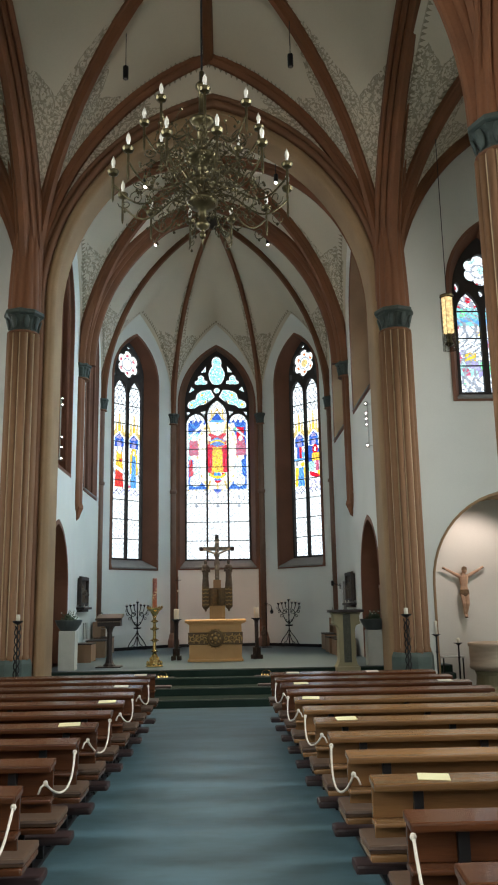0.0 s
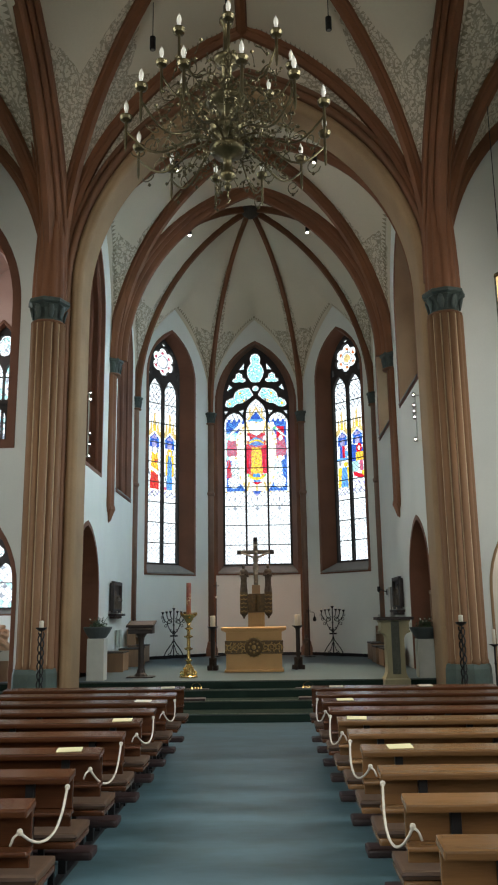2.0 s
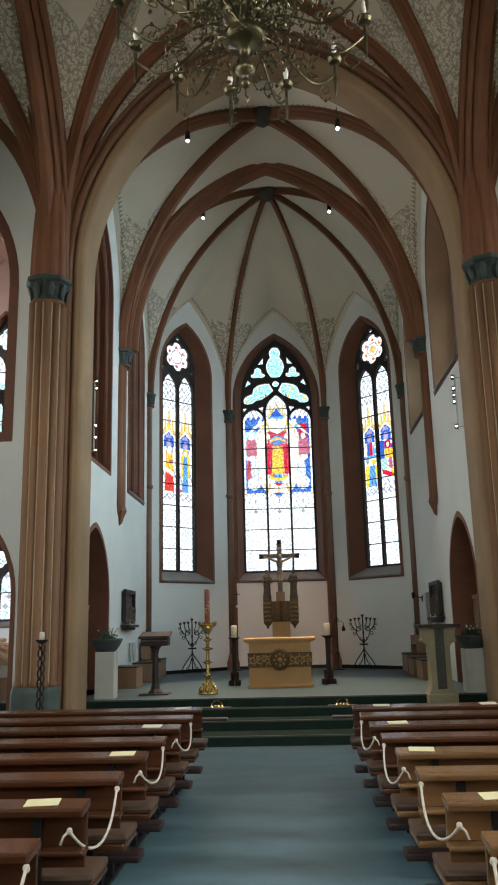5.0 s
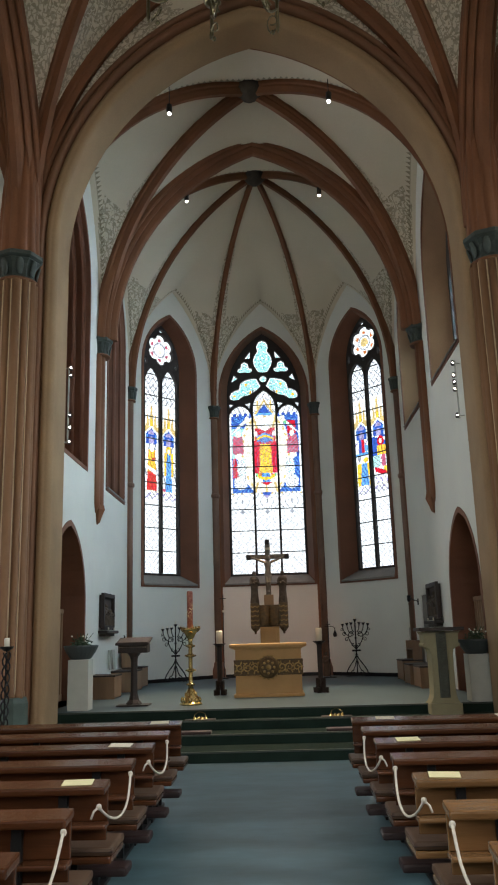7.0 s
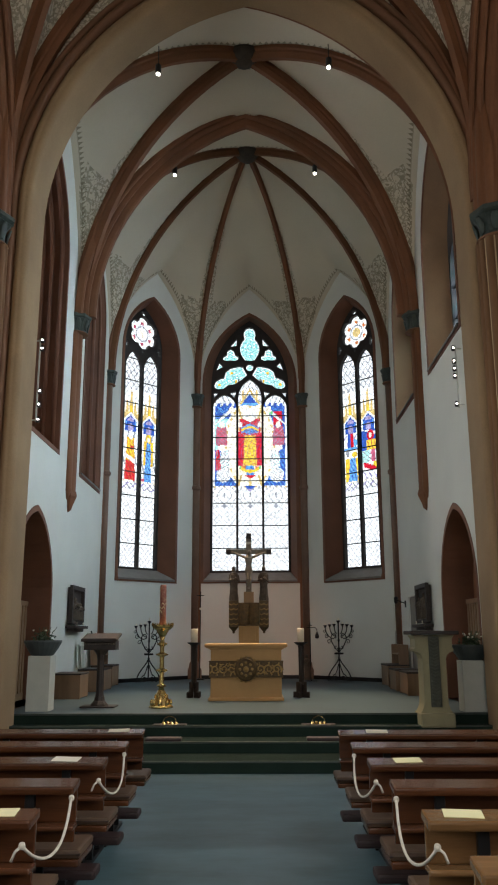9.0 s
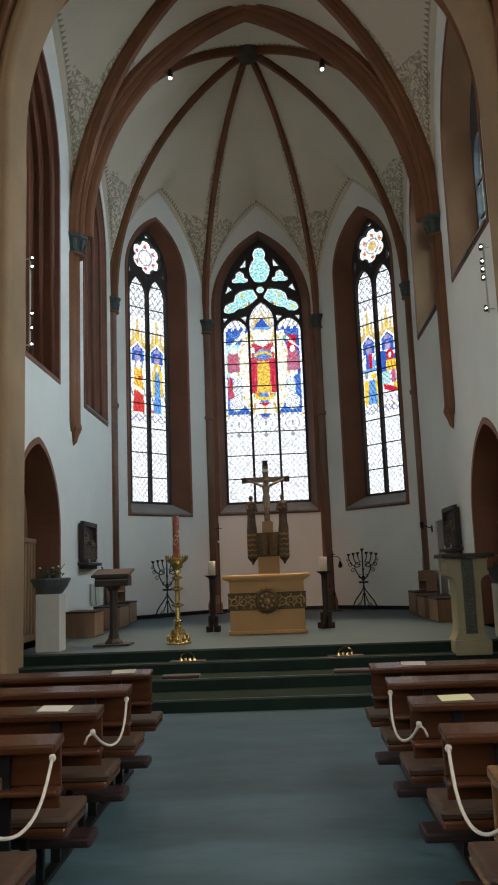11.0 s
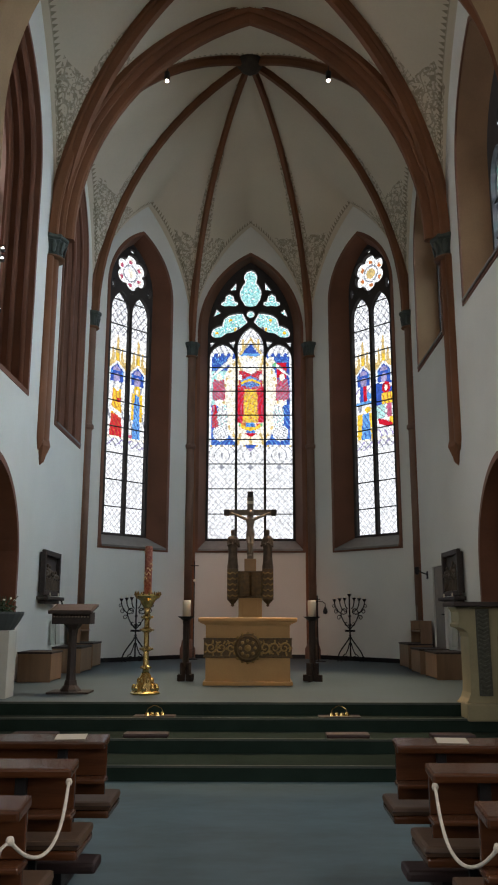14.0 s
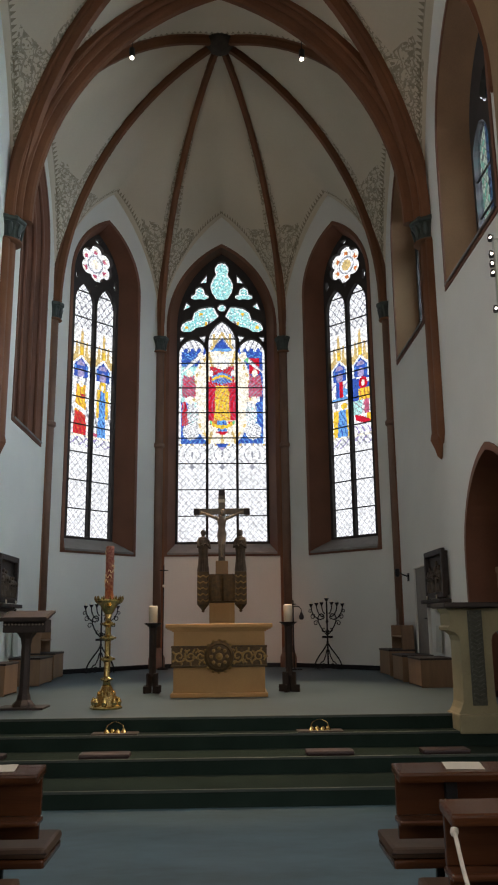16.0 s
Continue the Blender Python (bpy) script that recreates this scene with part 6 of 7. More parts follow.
part("arm", tube([(-0.08, 0, 1.27), (0.12, 0, 1.27), (0.17, 0, 1.22), (0.17, 0, 1.15)], 0.009, 6), IRON, th)
part("arm", tube([(-0.06, 0, 1.32), (0.06, 0, 1.32)], 0.009, 6), IRON, th)
part("censer", lathe([(0, 1.0), (0.04, 1.01), (0.055, 1.06), (0.04, 1.1), (0.015, 1.16), (0, 1.17)], 10, None, (0.17, 0, 0)), IRON, th)
# bundle at the foot of the colonnette
ob = obj("standing_figure", robed(0.62, 0.17), FIGURE)
ob.matrix_world = pose(1.42, 26.72, PLAT)
tagged(ob, "small dark carved figure at the foot of a colonnette", "figure")

# ---- stone ambo ----
DARKLEAF = mat("dark grey-green carved leaves", (0.075, 0.08, 0.055), 0.6, var=0.5, scale=30, fine=90, bump=0.8)
th = empty("ambo", pose(2.72, 17.80, 0.40), "grey-green stone ambo with a carved panel and dark top", "ambo")
part("base", box(-0.24, 0.24, -0.25, 0.24, 0, 0.19, 0.02), GREYGREEN, th)
bm = bmesh.new()
prof = [(-0.225, 0.19), (0.225, 0.19), (0.195, 0.235), (0.172, 0.30), (0.165, 0.42), (0.165, 0.92), (0.18, 0.975), (0.22, 1.01), (0.28, 1.03), (0.285, 1.06), (0.265, 1.08), (0.265, 1.2), (0.30, 1.255), (-0.30, 1.255), (-0.265, 1.2), (-0.265, 1.08), (-0.285, 1.06), (-0.28, 1.03), (-0.22, 1.01), (-0.18, 0.975), (-0.165, 0.92), (-0.165, 0.42), (-0.172, 0.30), (-0.195, 0.235)]
slab(prof, [], (0, 0, 0), (1, 0, 0), (0, 1, 0), -0.18, 0.2, bm)
part("body", bm, GREYGREEN, th)
part("top", box(-0.345, 0.345, -0.31, 0.28, 1.26, 1.315, 0.015, None, Matrix.Translation((0, 0, 0.0))), DARKWOOD, th, "dark wooden top")
pn = part("panel", box(-0.075, 0.075, -0.205, -0.165, 0.27, 1.235, 0.008), DARKLEAF, th, "dark carved foliage strip")
for k in range(20):
    z = 0.31 + k * 0.046
    for sx in (-1, 1):
        part("leaf", box(-0.006, 0.07, -0.012, 0.012, -0.014, 0.014, 0.006, None, pose(0, -0.212, z, 0, -28 if sx > 0 else 208)), DARKLEAF, pn)

# ---- flower stands ----
def bush(r, n, seed, bm=None):
    own = bm or bmesh.new()
    rng = random.Random(seed)
    for _ in range(n):
        a, e, d = rng.uniform(0, math.tau), rng.uniform(-0.1, 1.4), r * rng.uniform(0.35, 1.0)
        c = Vector((d * math.cos(a) * math.cos(e), d * math.sin(a) * math.cos(e), d * 0.8 * math.sin(e)))
        q = Euler((rng.uniform(-1, 1), rng.uniform(-1, 1), rng.uniform(0, 6.3))).to_matrix()
        l, w = rng.uniform(0.03, 0.07), rng.uniform(0.012, 0.022)
        vs = [own.verts.new(c + q @ Vector(v)) for v in ((0, 0, 0), (w, l * 0.5, 0.006), (0, l, -0.006), (-w, l * 0.5, 0.006))]
        own.faces.new(vs[:3])
        own.faces.new((vs[0], vs[2], vs[3]))
    return own


BLOOM = mat("white blossoms", (0.72, 0.70, 0.58), 0.7, var=0.2)
for x, y, h, seed in ((-3.07, 18.35, 0.80, 3), (3.36, 18.12, 0.72, 5)):
    s = 1 if x > 0 else -1
    th = empty("flower_pedestal", pose(x, y, PLAT), "plain off-white square flower pedestal", "pedestal", "flower pedestals")
    part("column", box(-0.17, 0.17, -0.17, 0.17, 0, h, 0.008), WHITEPAINT, th)
    th = empty("flower_bowl", pose(x, y, PLAT + h), "dark grey bowl planted with low greenery", "planter", "flower bowls")
    part("bowl", lathe([(0.15, 0), (0.17, 0.01), (0.24, 0.11), (0.285, 0.20), (0.285, 0.225), (0.265, 0.225), (0.23, 0.18), (0, 0.18)], 20), BOWL, th)
    ob = bush(0.2, 260, seed)
    bmesh.ops.transform(ob, matrix=Matrix.Translation((0, 0, 0.2)), verts=ob.verts[:])
    part("foliage", ob, LEAF, th, "small green leaves")
    rng = random.Random(seed)
    bm = bmesh.new()
    for k in range(6):
        a, d = rng.uniform(0, 6.3), rng.uniform(0, 0.16)
        tube([(0.1 * math.cos(a), 0.1 * math.sin(a), 0.2), (d * math.cos(a), d * math.sin(a), 0.34), (d * 1.5 * math.cos(a), d * 1.5 * math.sin(a), 0.42)], 0.005, 4, bm)
    part("stem", bm, LEAF, th)
    for k in range(9 if s > 0 else 4):
        a, d = rng.uniform(0, 6.3), rng.uniform(0.02, 0.2)
        part("blossom", lathe([(0, -0.012), (0.018, 0), (0.012, 0.014), (0, 0.016)], 7, None, (d * math.cos(a), d * math.sin(a), 0.31 + rng.uniform(0, 0.09))), BLOOM, th)

# ---- stools and benches of the servers along the chancel walls ----
def seat_block(x, y, w, d, h, label, back=0.0):
    th = empty("server_seat", pose(x, y, PLAT), label, "seat", "servers' seats")
    t = 0.025
    s = 1 if x > 0 else -1
    part("side", box(-d / 2, d / 2, -w / 2, -w / 2 + t, 0, h - 0.03, 0.004), LIGHTWOOD, th)
    part("side", box(-d / 2, d / 2, w / 2 - t, w / 2, 0, h - 0.03, 0.004), LIGHTWOOD, th)
    part("front", box(-d / 2, -d / 2 + t, -w / 2 + t, w / 2 - t, 0.02, h - 0.03, 0.004), LIGHTWOOD, th)
    part("rear", box(d / 2 - t, d / 2, -w / 2 + t, w / 2 - t, 0.02, h - 0.03, 0.004), LIGHTWOOD, th)
    part("top", box(-d / 2 - 0.01, d / 2 + 0.01, -w / 2 - 0.01, w / 2 + 0.01, h - 0.03, h, 0.006), DARKWOOD, th, "dark seat top")
    if back:
        part("back_board", box(s * d / 2 - 0.03, s * d / 2 + 0.0, -w / 2, w / 2, h, h + back, 0.006), LIGHTWOOD, th)
        part("back_side", box(-0.02 + s * 0.03, s * d / 2 - 0.031 if s > 0 else 0.02, -w / 2, -w / 2 + t, h, h + back, 0.004) if s > 0 else box(-d / 2 + 0.001, -0.02, -w / 2, -w / 2 + t, h, h + back, 0.004), LIGHTWOOD, th)
        part("back_side", box(0.01, s * d / 2 - 0.031, w / 2 - t, w / 2, h, h + back, 0.004) if s > 0 else box(-d / 2 + 0.001, -0.02, w / 2 - t, w / 2, h, h + back, 0.004), LIGHTWOOD, th)
        part("shelf", box(0.0, s * d / 2 - 0.031, -w / 2 + t, w / 2 - t, h + back * 0.5, h + back * 0.5 + 0.02) if s > 0 else box(-d / 2 + 0.001, 0.0, -w / 2 + t, w / 2 - t, h + back * 0.5, h + back * 0.5 + 0.02), LIGHTWOOD, th)
    return th


seat_block(3.22, 24.2, 0.95, 0.46, 0.46, "light oak servers' seat with a back box and dark top", 0.42)
seat_block(3.18, 22.75, 0.8, 0.5, 0.42, "low light oak server's stool with a dark top")
seat_block(3.2, 21.6, 0.85, 0.5, 0.42, "low light oak server's stool with a dark top")
seat_block(-3.22, 24.35, 0.85, 0.46, 0.46, "light oak servers' seat with a back box and dark top", 0.42)
seat_block(-3.15, 22.9, 0.95, 0.5, 0.44, "low light oak server's stool with a dark top")
seat_block(-3.2, 20.9, 0.7, 0.5, 0.44, "low light oak server's stool with a dark top")
for s, y, w in ((-1, 23.2, 0.28), (-1, 22.8, 0.2), (1, 22.2, 0.3)):
    ob = obj("board", box(-0.012, 0.012, -w / 2, w / 2, 0, 0.42, 0.004), WHITEPAINT)
    ob.matrix_world = pose(s * 3.50, y, PLAT + 0.46, 0, s * 3)
    tagged(ob, "pale board leaning against the chancel wall", "board")
th = empty("cruet_stand", pose(3.3, 24.35, PLAT + 0.88), "small pair of thin glass candle holders", "holder")
for k in (-0.06, 0.06):
    part("rod", tube([(0, k, 0), (0, k, 0.30)], 0.007, 6), SILL, th)
    part("plate", lathe([(0.03, 0), (0.03, 0.008)], 8, None, (0, k, 0)), SILL, th)

# ---- carved relief pictures and a grey door ----
for s, y, z in ((-1, 22.35, 1.80), (1, 22.05, 1.80)):
    th = empty("relief_picture", pose(s * CH_X, y, z, 0, 0, 90 if s < 0 else -90), "dark carved wooden relief picture with a small shelf", "relief", "relief pictures")
    part("backing", box(-0.52, 0.52, -0.05, -0.005, 0.12, 0.80, 0.008), DARKWOOD, th)
    for x0, x1, z0, z1 in ((-0.56, -0.47, 0.08, 0.84), (0.47, 0.56, 0.08, 0.84), (-0.469, 0.469, 0.75, 0.84), (-0.469, 0.469, 0.08, 0.16)):
        part("frame_bar", box(x0, x1, -0.12, -0.052, z0, z1, 0.012), DARKWOOD, th)
    part("shelf", box(-0.6, 0.6, -0.2, -0.002, 0.0, 0.06, 0.015), DARKWOOD, th)
    part("shelf_moulding", box(-0.5, 0.5, -0.13, -0.004, -0.06, -0.001, 0.015), DARKWOOD, th)
    bm = bmesh.new()
    rng = random.Random(7 if s < 0 else 9)
    for k in range(6):
        robed(rng.uniform(0.34, 0.52), 0.14, rng.uniform(-20, 20), bm, (-0.36 + 0.145 * k, -0.075, 0.165))
    part("carving", bm, FIGURE, th, "carved scene in relief")
    for k in range(2):
        part("candle", lathe([(0.012, 0.06), (0.012, 0.12), (0, 0.125)], 7, None, (-0.3 + 0.6 * k, -0.16, 0)), WAX, th)
ob = new("door_1")
ob.matrix_world = pose(CH_X, 23.28, PLAT)
setting(ob, "narrow flush grey door in the chancel wall", "door")
part("door_leaf", box(-0.02, 0.01, -0.42, 0.42, 0, 1.88, 0.004), SILL, ob)
part("door_frame", box(-0.05, 0.0, -0.47, -0.425, 0, 1.93, 0.004), PLASTER, ob)
part("door_frame", box(-0.05, 0.0, 0.425, 0.47, 0, 1.93, 0.004), PLASTER, ob)
part("door_frame", box(-0.05, 0.0, -0.424, 0.424, 1.885, 1.93, 0.004), PLASTER, ob)
part("door_handle", tube([(-0.02, -0.33, 1.0), (-0.06, -0.33, 1.0), (-0.06, -0.22, 1.0)], 0.01, 6), IRON, ob)
th = empty("wall_spotlight", pose(CH_X, 24.35, 2.35), "small black adjustable wall spotlight on an arm", "spotlight")
part("plate", box(-0.02, 0, -0.05, 0.05, -0.09, 0.06, 0.005), IRON, th)
part("arm", tube([(-0.01, 0, 0), (-0.12, -0.05, 0.03), (-0.2, -0.1, 0.07)], 0.012, 6), IRON, th)
part("head", lathe([(0.03, -0.09), (0.045, -0.05), (0.045, 0.05), (0.03, 0.06)], 10, None, (-0.24, -0.13, 0.08)), IRON, th)

# ---- step cushions and altar bells ----
for x, y, w in ((-1.06, 17.17, 0.48), (1.09, 17.17, 0.46), (2.20, 17.15, 0.46), (-2.25, 17.17, 0.48)):
    ob = obj("kneeling_cushion", box(-w / 2, w / 2, -0.10, 0.10, 0, 0.045, 0.018), KNEEL)
    ob.matrix_world = pose(x, y, 0.285)
    tagged(ob, "flat dark red kneeling cushion on the carpeted step", "cushion", "step cushions")
for x in (-1.04, 1.06):
    th = empty("altar_bells", pose(x, 17.70, 0.4275) @ Matrix.Diagonal((0.95, 0.9, 0.75, 1)), "cluster of brass altar bells on a dark mat", "bells", "altar bells")
    part("mat", box(-0.25, 0.25, -0.10, 0.12, 0, 0.02, 0.008), DARKWOOD, th, "dark mat")
    for k in range(4):
        bx = -0.09 + 0.06 * k
        bl = part("bell", lathe([(0.032, 0.02), (0.03, 0.03), (0.022, 0.06), (0.01, 0.072), (0, 0.074)], 10, None, (bx, -0.02 + 0.03 * (k % 2), 0)), BRASS, th)
        part("clapper", lathe([(0, 0.021), (0.009, 0.026), (0, 0.034)], 6, None, (bx, -0.02 + 0.03 * (k % 2), 0)), BRASS, bl)
    part("handle", tube([(-0.1, 0, 0.06), (-0.08, 0, 0.12), (-0.03, 0, 0.155), (0, 0, 0.165), (0.03, 0, 0.155), (0.08, 0, 0.12), (0.1, 0, 0.06)], 0.005, 7), BRASS, th)

# ---- twisted candle stands in front of the piers ----
def twisted_stand():
    th = empty("twisted_candle_stand", Matrix(), "black twisted wrought-iron candle stand with an ivory candle", "candle stand", "pier candle stands")
    for k in range(3):
        part("strand", tube([(0.05 * math.cos(i * 0.42 + k * 2.094), 0.05 * math.sin(i * 0.42 + k * 2.094), 0.28 + i * 0.03) for i in range(43)], 0.012, 6), IRON, th)
        a = k * 2.094
        part("leg", tube([(0.03 * math.cos(a), 0.03 * math.sin(a), 0.34), (0.08 * math.cos(a), 0.08 * math.sin(a), 0.15), (0.2 * math.cos(a), 0.2 * math.sin(a), 0.012)], 0.015, 6), IRON, th)
    part("core", tube([(0, 0, 0.28), (0, 0, 1.58)], 0.012, 6), IRON, th)
    part("drip_pan", lathe([(0.03, 1.56), (0.09, 1.60), (0.1, 1.625), (0.04, 1.61)], 12), IRON, th)
    part("candle", lathe([(0.038, 1.61), (0.038, 1.73), (0.03, 1.74), (0, 1.735)], 12), WAX, th, "short ivory candle", True)
    return th


a = twisted_stand()
a.matrix_world = pose(-3.58, 16.15, 0)
copy_thing(a, pose(3.63, 16.15, 0))

# ---- lamps of the vaults ----
def vault_spot(p, aim, lit):
    th = empty("vault_spotlight", look(p, aim), ("lit" if lit else "unlit") + " cylindrical spotlight hanging under the vault", "spotlight", "vault spotlights")
    part("housing", lathe([(0.05, -0.1), (0.055, -0.09), (0.055, 0.16), (0.03, 0.18), (0, 0.18)], 14), IRON, th)
    part("lens", lathe([(0, -0.125), (0.026, -0.12), (0.038, -0.108), (0.038, -0.102)], 14), SPOTON if lit else SILL, th, "glowing lens" if lit else "dark lens")
    up = Vector((0, 0, 1))
    inv = look(p, aim).inverted()
    part("rod", tube([inv @ (Vector(p)), inv @ (Vector(p) + up * 0.9)], 0.008, 6), IRON, th)


LIT = [((-1.56, 18.5, 11.75), (0.0, 18.6, 0)), ((1.57, 18.5, 11.85), (0, 18.6, 0)), ((-1.65, 22.3, 12.05), (0, 20.5, 0)), ((1.57, 22.3, 12.05), (0, 20.5, 0))]
for p, aim in LIT:
    vault_spot(p, (p[0] * 0.6, p[1] - 4.5, 0), True)
for p, aim in (((-1.57, 14.8, 12.0), (0, 12, 0)), ((1.62, 14.5, 12.05), (0, 12, 0))):
    vault_spot(p, (p[0], p[1], 0), False)


def bulb_bar(x, y, z0, z1):
    th = empty("spot_bar", pose(x, y, z0), "upright bar of small lit lamps on the chancel wall", "lamp", "spot bars")
    s = 1 if x > 0 else -1
    part("bar", box(-0.012, 0.012, -0.015, 0.015, 0, z1 - z0, 0.004), WHITEPAINT, th)
    for k, w in enumerate((0.02, 0.2, 0.36, 0.88, 0.98) if s < 0 else (0.05, 0.5, 0.62, 0.74, 0.95)):
        z = (z1 - z0) * w
        part("bracket", tube([(s * (CH_X - abs(x)), 0, z), (0, 0, z)], 0.01, 5), WHITEPAINT, th) if k in (0, 4) else None
        h = part("lamp_head", lathe([(0.03, -0.04), (0.035, 0.0), (0.02, 0.05)], 8, None, (-s * 0.04, -0.02, z)), IRON, th)
        part("bulb", lathe([(0, -0.018), (0.016, -0.008), (0.018, 0), (0.012, 0.011), (0, 0.014)], 8, None, (-s * 0.045, -0.05, z)), SPOTON, h, "lit bulb")


bulb_bar(-3.33, 18.15, 5.0, 6.4)
bulb_bar(3.46, 18.2, 5.2, 6.25)


def pendant(x, y, ztop):
    th = empty("pendant_lamp", pose(x, y, ztop), "long cylindrical pendant lamp with a lit warm tube", "lamp", "pendant lamps")
    part("cable", tube([(0, 0, 0), (0, 0, 4.3)], 0.008, 6), IRON, th)
    part("cap", lathe([(0.135, -0.02), (0.14, 0), (0.135, 0.02), (0.02, 0.03)], 18), OLDBRASS, th)
    part("tube", lathe([(0.10, -0.76), (0.102, -0.04), (0.0, -0.035)], 16), BULB, th, "glowing tube")
    part("glass_shade", lathe([(0.133, -1.12), (0.133, -0.02)], 20), CLEARG, th, "clear cylinder shade")
    part("socket", lathe([(0.03, -1.05), (0.085, -1.0), (0.05, -0.9), (0.07, -0.82), (0.06, -0.79)], 12), OLDBRASS, th)
    for k in range(3):
        a = k * 2.094
        part("rod", tube([(0.12 * math.cos(a), 0.12 * math.sin(a), -1.1), (0.12 * math.cos(a), 0.12 * math.sin(a), -0.02)], 0.005, 5), OLDBRASS, th)


pendant(4.72, 15.85, 7.80)
pendant(-4.72, 15.9, 7.98)

# ---- chandelier ----
th = empty("chandelier", pose(0.07, 8.97, 5.78), "large aged-brass two-tier chandelier with candle lamps", "chandelier")
stem = [(r * (1.35 if 0.25 < z < 1.5 else 1.0), z) for r, z in [(0, -0.04), (0.03, -0.02), (0.04, 0.02), (0.015, 0.05), (0.03, 0.07), (0.075, 0.10), (0.08, 0.14), (0.04, 0.18), (0.035, 0.30), (0.10, 0.34), (0.125, 0.38), (0.13, 0.42), (0.07, 0.46), (0.05, 0.50), (0.11, 0.55), (0.14, 0.60), (0.11, 0.66), (0.05, 0.70), (0.045, 0.80), (0.12, 0.86), (0.15, 0.90), (0.15, 0.93), (0.06, 0.97), (0.04, 1.05), (0.04, 1.30), (0.09, 1.34), (0.11, 1.38), (0.05, 1.43), (0.035, 1.5), (0.035, 1.75), (0.07, 1.80), (0.07, 1.84), (0.03, 1.88), (0.03, 2.0), (0, 2.04)]]
part("stem", lathe(stem, 20), OLDBRASS, th, "turned brass stem", True)
part("hook", tube([(0, 0, -0.04), (0, 0, -0.10), (0.02, 0, -0.13), (0, 0, -0.16)], 0.008, 6), OLDBRASS, th)
part("chain", tube([(0, 0, 2.0), (0, 0, 8.86)], 0.012, 6), IRON, th, "long chain to the vault")
FLAME = mat("pale candle lamp glass", (0.85, 0.80, 0.70), 0.3, var=0.05)


def arm(R, z_in, z_cup, a, cl):
    ca, sa = math.cos(a), math.sin(a)

    def P(r, z, side=0.0):
        return (r * ca - side * sa, r * sa + side * ca, z)

    pts = []
    for i in range(17):
        w = i / 16
        r = 0.06 + (R - 0.06) * w
        z = z_in + (z_cup - 0.14 - z_in) * w + 0.13 * math.sin(w * math.tau) * (1 - 0.3 * w) - 0.10 * math.sin(w * math.pi)
        pts.append(P(r, z))
    arm_ob = part("arm", tube(pts, 0.011, 7), OLDBRASS, th)
    for k, (w, sg) in enumerate(((0.28, 1), (0.5, -1), (0.72, 1), (0.86, -1))):
        r0, z0 = 0.06 + (R - 0.06) * w, pts[int(w * 16)][2]
        part("scroll", tube([P(r0 + (0.075 - 0.0045 * i) * math.cos(i * 0.55 * sg), z0 + sg * 0.06 + (0.075 - 0.0045 * i) * math.sin(i * 0.55 * sg), 0.03 * math.sin(i * 0.5)) for i in range(15)], 0.006, 5), OLDBRASS, arm_ob)
        b = lathe([(0, -0.02), (0.018, 0), (0.01, 0.02), (0, 0.026)], 6, None, P(r0, z0 + sg * 0.15))
        part("flower", b, OLDBRASS, arm_ob)
    cx, cy = R * ca, R * sa
    part("holder", lathe([(0, z_cup - 0.36), (0.008, z_cup - 0.34), (0.014, z_cup - 0.3), (0.014, z_cup - 0.02)], 8, None, (cx, cy, 0)), OLDBRASS, arm_ob)
    part("drip_cup", lathe([(0.014, z_cup - 0.05), (0.05, z_cup - 0.03), (0.062, z_cup), (0.062, z_cup + 0.012), (0.03, z_cup + 0.005), (0.035, z_cup + 0.03), (0.02, z_cup + 0.035)], 12, None, (cx, cy, 0)), OLDBRASS, arm_ob)
    part("candle_lamp", lathe([(0.016, z_cup + 0.03), (0.016, z_cup + 0.07), (0.024, z_cup + 0.10), (0.022, z_cup + 0.135), (0.0, z_cup + 0.19)], 10, None, (cx, cy, 0)), FLAME, arm_ob, "pale candle-shaped lamp", True)


for k in range(12):
    arm(0.97, 0.44, 0.66, (k + 0.35) * math.tau / 12, 1)
for k in range(8):
    arm(0.64, 1.02, 1.34, (k + 0.1) * math.tau / 8, 0)
# leafy sprays between the arms
for k in range(12):
    a = (k + 0.85) * math.tau / 12
    pts = [((0.07 + 0.4 * w) * math.cos(a), (0.07 + 0.4 * w) * math.sin(a), 0.50 + 0.5 * math.sin(w * 2.2) * 0.8) for w in [i / 10 for i in range(11)]]
    sp = part("spray", tube(pts, 0.007, 5), OLDBRASS, th)
    for j in (4, 6, 8, 10):
        part("leaf", lathe([(0, -0.03), (0.02, 0), (0.012, 0.025), (0, 0.035)], 6, None, pts[j]), OLDBRASS, sp)

rng = random.Random(31)
bm = bmesh.new()
for _ in range(330):
    a, r, z = rng.uniform(0, math.tau), rng.uniform(0.12, 0.70), rng.uniform(0.22, 1.05)
    c = Vector((r * math.cos(a), r * math.sin(a), z))
    d = Vector((rng.uniform(-1, 1), rng.uniform(-1, 1), rng.uniform(-1, 1))).normalized()
    tube([c - d * 0.06, c + Vector((0, 0, 0.02)), c + d * 0.06 + Vector((0, 0, rng.uniform(-0.03, 0.03)))], 0.005, 4, bm)
    lathe([(0, -0.02), (0.016, -0.004), (0.02, 0.006), (0, 0.024)], 5, bm, c + d * 0.06)
    lathe([(0, -0.014), (0.012, 0), (0, 0.016)], 5, bm, c - d * 0.06)
part("leafwork", bm, OLDBRASS, th, "cast brass leaves and tendrils")["kind"] = "stuff"

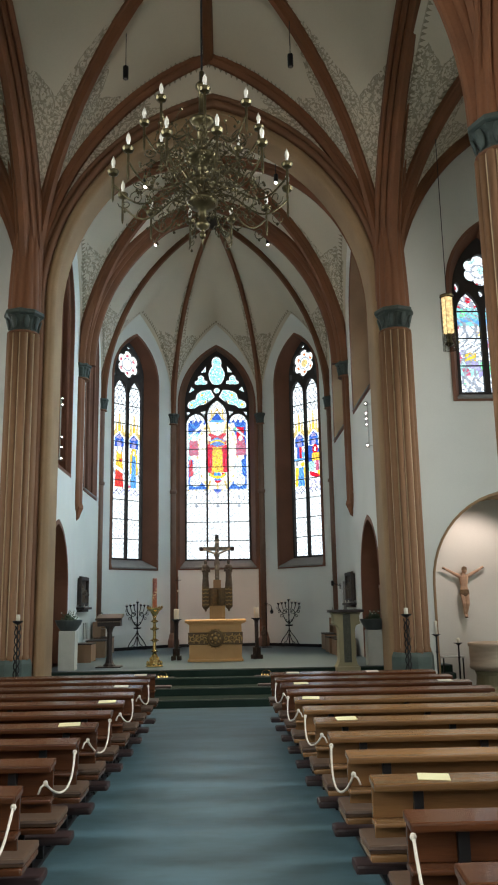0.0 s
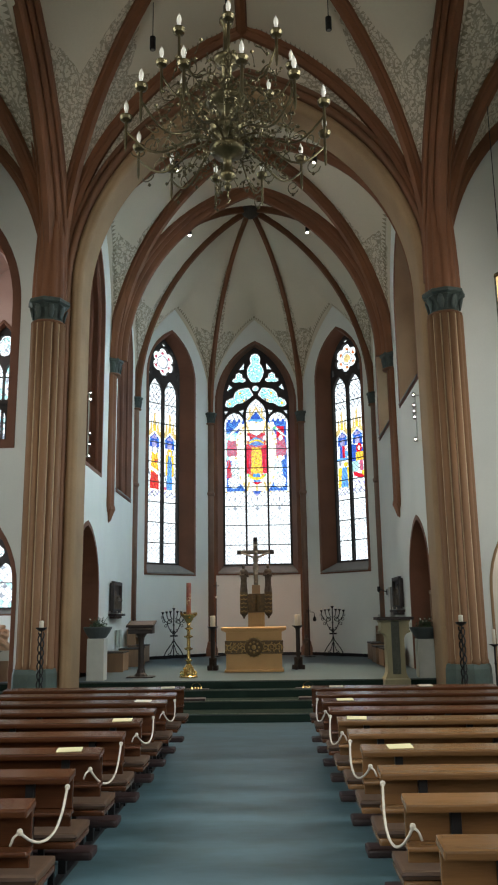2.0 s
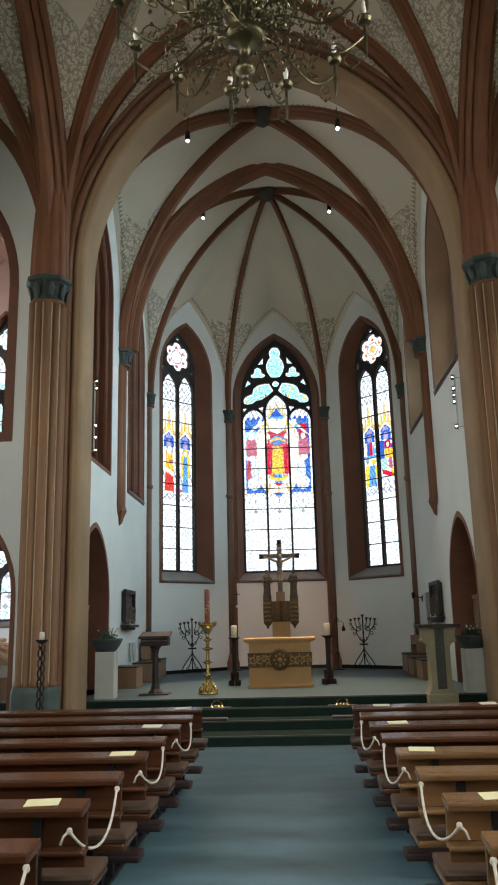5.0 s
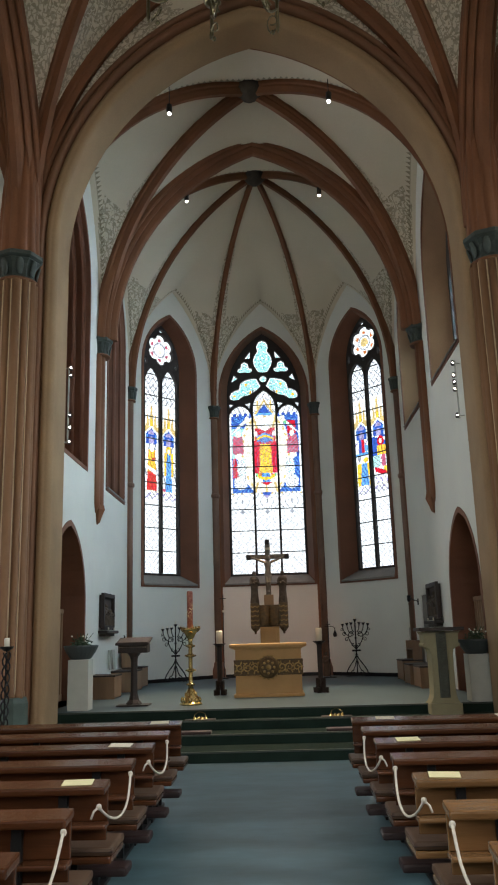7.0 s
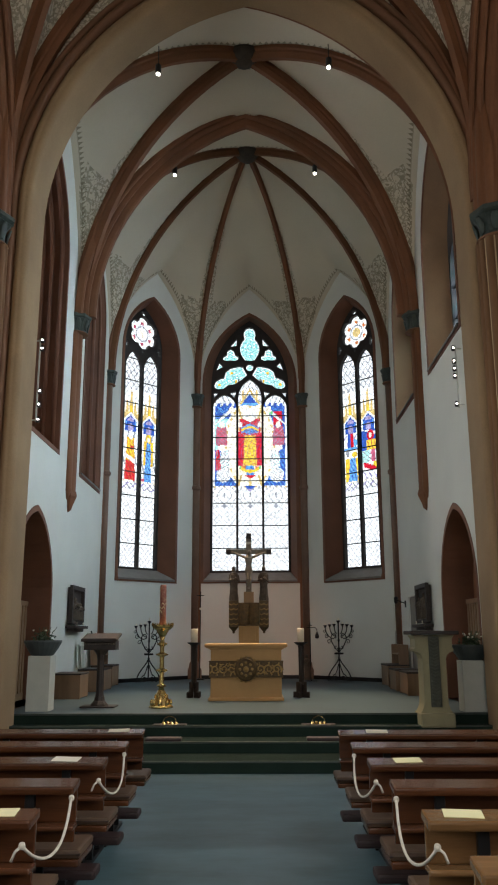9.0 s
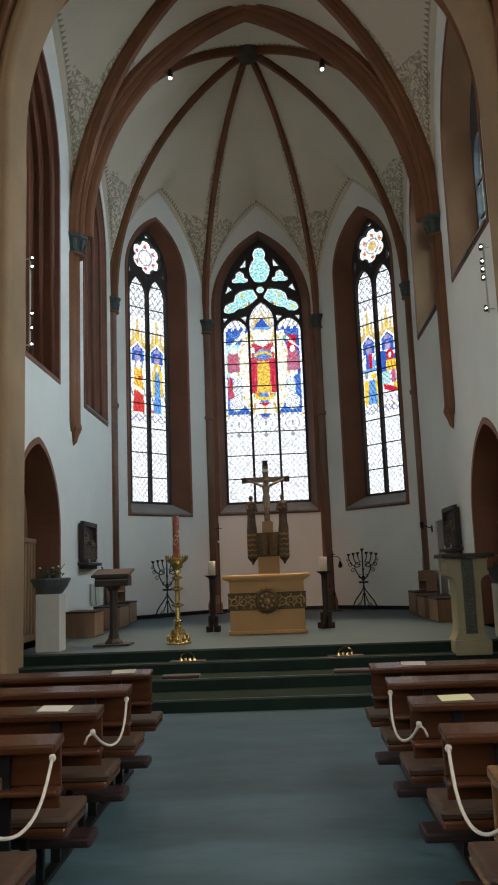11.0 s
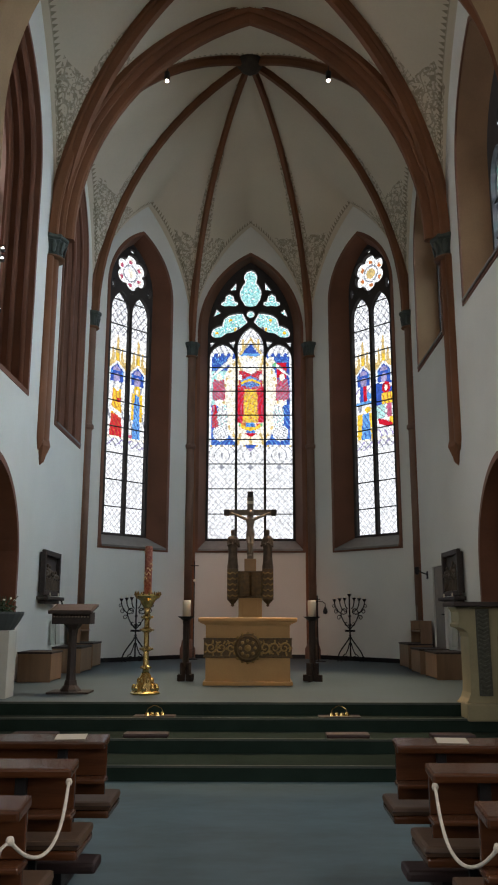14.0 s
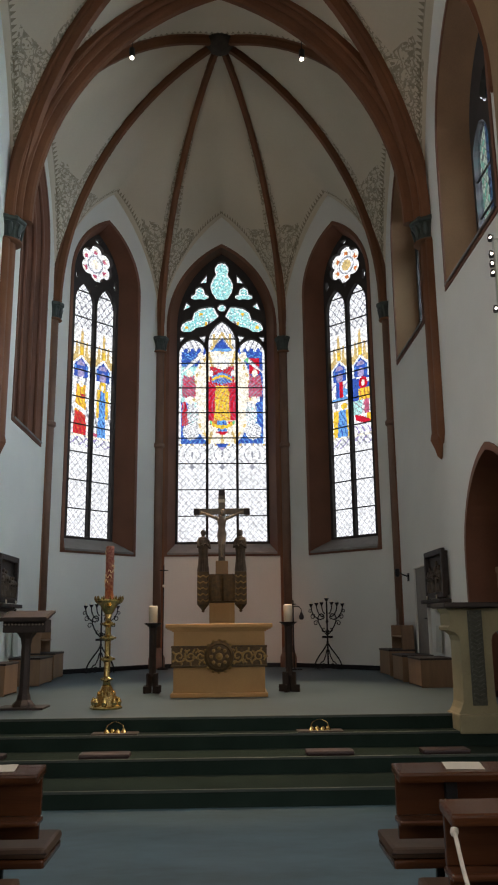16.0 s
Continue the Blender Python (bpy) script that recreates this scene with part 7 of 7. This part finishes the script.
# ---- crucifix niche with font ----
bm = corpus(1.12, 0.9, 0.18)
for f in bm.faces:
    c = f.calc_center_median()
    if 0.40 * 1.12 < c.z < 0.54 * 1.12 and abs(c.x) < 0.13 or (c.z > 0.925 * 1.12 and abs(c.x - 0.017) < 0.07) or c.z < 0.03 or abs(c.x) > 0.42:
        f.material_index = 1
ob = obj("carved_corpus", bm, [FLESH, mat("dulled gilt loincloth", (0.20, 0.12, 0.055), 0.6, var=0.5, scale=20, bump=0.5)])
ob.matrix_world = pose(5.48, 18.62, 1.50)
tagged(ob, "large painted wooden crucified figure on the niche wall", "sculpture")
th = empty("baptismal_font", pose(5.68, 17.75, 0), "round pale wood-coloured baptismal font on a stone foot", "font")
part("foot", lathe([(0.40, 0), (0.40, 0.1), (0.33, 0.14), (0.31, 0.36), (0.34, 0.45)], 24), GREYGREEN, th)
part("basin", lathe([(0.35, 0.45), (0.43, 0.50), (0.44, 0.56), (0.425, 0.58), (0.425, 0.92), (0.445, 0.94), (0.45, 1.0), (0.42, 1.01), (0.38, 1.0), (0.36, 0.93), (0, 0.91)], 28), mat("pale turned wood", (0.60, 0.48, 0.35), 0.6, var=0.2, scale=3, stretch=(1, 1, 6)), th, "broad round basin", True)
th = empty("side_table", pose(4.86, 17.75, 0), "small white-topped side table with thin black legs", "table")
part("top", box(-0.23, 0.23, -0.18, 0.18, 0.72, 0.75, 0.006), WHITEPAINT, th)
for x in (-0.2, 0.2):
    for y in (-0.15, 0.15):
        part("leg", box(x - 0.014, x + 0.014, y - 0.014, y + 0.014, 0, 0.72, 0.004), IRON, th)


def slim_stand(x, y, h, c, label):
    th = empty("slim_candle_stand", pose(x, y, 0), label, "candle stand", "slim candle stands")
    part("rod", tube([(0, 0, 0.03), (0, 0, h)], 0.017, 8), IRON, th)
    for k in range(3):
        a = k * 2.094
        part("leg", tube([(0, 0, 0.14), (0.08 * math.cos(a), 0.08 * math.sin(a), 0.09), (0.17 * math.cos(a), 0.17 * math.sin(a), 0.01)], 0.012, 6), IRON, th)
    part("knop", lathe([(0.017, h * 0.72), (0.032, h * 0.74), (0.017, h * 0.76)], 8), IRON, th)
    part("drip_pan", lathe([(0.017, h - 0.04), (0.06, h - 0.01), (0.1, h + 0.01), (0.03, h + 0.005)], 12), IRON, th)
    part("candle", lathe([(0.03, h), (0.03, h + c), (0.0, h + c + 0.003)], 10), WAX, th, "white candle", True)


slim_stand(4.30, 16.65, 1.22, 0.26, "slim black iron stand with a tall white candle")
slim_stand(4.90, 17.30, 1.02, 0.1, "slim black iron stand with a short white candle")

# ---- side chapel and gallery ----
th = empty("sculpture_plinth", pose(-5.2, 19.0, 0), "pale box plinth carrying a carved group", "plinth")
part("box", box(-0.22, 0.22, -0.2, 0.2, 0, 0.94, 0.006), LIGHTWOOD, th)
part("block", box(-0.24, 0.24, -0.22, 0.22, 0.94, 1.14, 0.006), WHITEPAINT, th)
bm = robed(0.52, 0.3)
tube([(-0.16, -0.14, 0.30), (0.0, -0.2, 0.22), (0.15, -0.16, 0.12), (0.2, -0.1, 0.04)], 0.06, 8, bm)
box(-0.2, 0.2, -0.15, 0.15, 0, 0.08, 0.03, bm)
ob = obj("carved_group", bm, FLESH)
ob.matrix_world = pose(-5.2, 19.0, 1.14)
tagged(ob, "pale reddish carved seated group on a plinth", "sculpture")
slim_stand(-4.95, 18.0, 1.15, 0.22, "slim black iron stand with a white candle in the chapel")
slim_stand(-5.48, 18.2, 0.95, 0.06, "slim black iron stand with a stub candle in the chapel")
slim_stand(-5.40, 18.7, 1.2, 0.1, "slim black iron stand with a stub candle in the chapel")
th = empty("chapel_bench", pose(-6.5, 18.9, 0), "low light oak chapel bench", "bench")
part("top", box(-0.8, 0.8, -0.25, 0.25, 0.86, 0.92, 0.01), LIGHTWOOD, th)
part("front", box(-0.78, 0.78, -0.22, -0.18, 0.3, 0.86, 0.006), LIGHTWOOD, th)
part("side", box(-0.78, -0.74, -0.18, 0.22, 0, 0.86, 0.006), LIGHTWOOD, th)
part("side", box(0.74, 0.78, -0.18, 0.22, 0, 0.86, 0.006), LIGHTWOOD, th)
th = empty("gallery_balustrade", pose(-6.45, 17.35, 5.17), "dark wooden gallery balustrade with pointed openings", "balustrade")
part("top_rail", box(-1.77, 1.77, -0.06, 0.06, 0.78, 0.86, 0.012), DARKWOOD, th)
part("bottom_rail", box(-1.77, 1.77, -0.05, 0.05, 0.0, 0.07, 0.01), DARKWOOD, th)
for k in range(13):
    x = -1.68 + k * 0.28
    part("post", box(x - 0.028, x + 0.028, -0.03, 0.03, 0.07, 0.78, 0.006), DARKWOOD, th)
    if k < 12:
        c = x + 0.14
        outline = [(c - 0.112, 0.779), (c - 0.112, 0.52), (c - 0.08, 0.62), (c - 0.04, 0.60), (c, 0.70), (c + 0.04, 0.60), (c + 0.08, 0.62), (c + 0.112, 0.52), (c + 0.112, 0.779)]
        part("arch_head", slab(outline, [], (0, 0, 0), (1, 0, 0), (0, 1, 0), -0.02, 0.02), DARKWOOD, th)
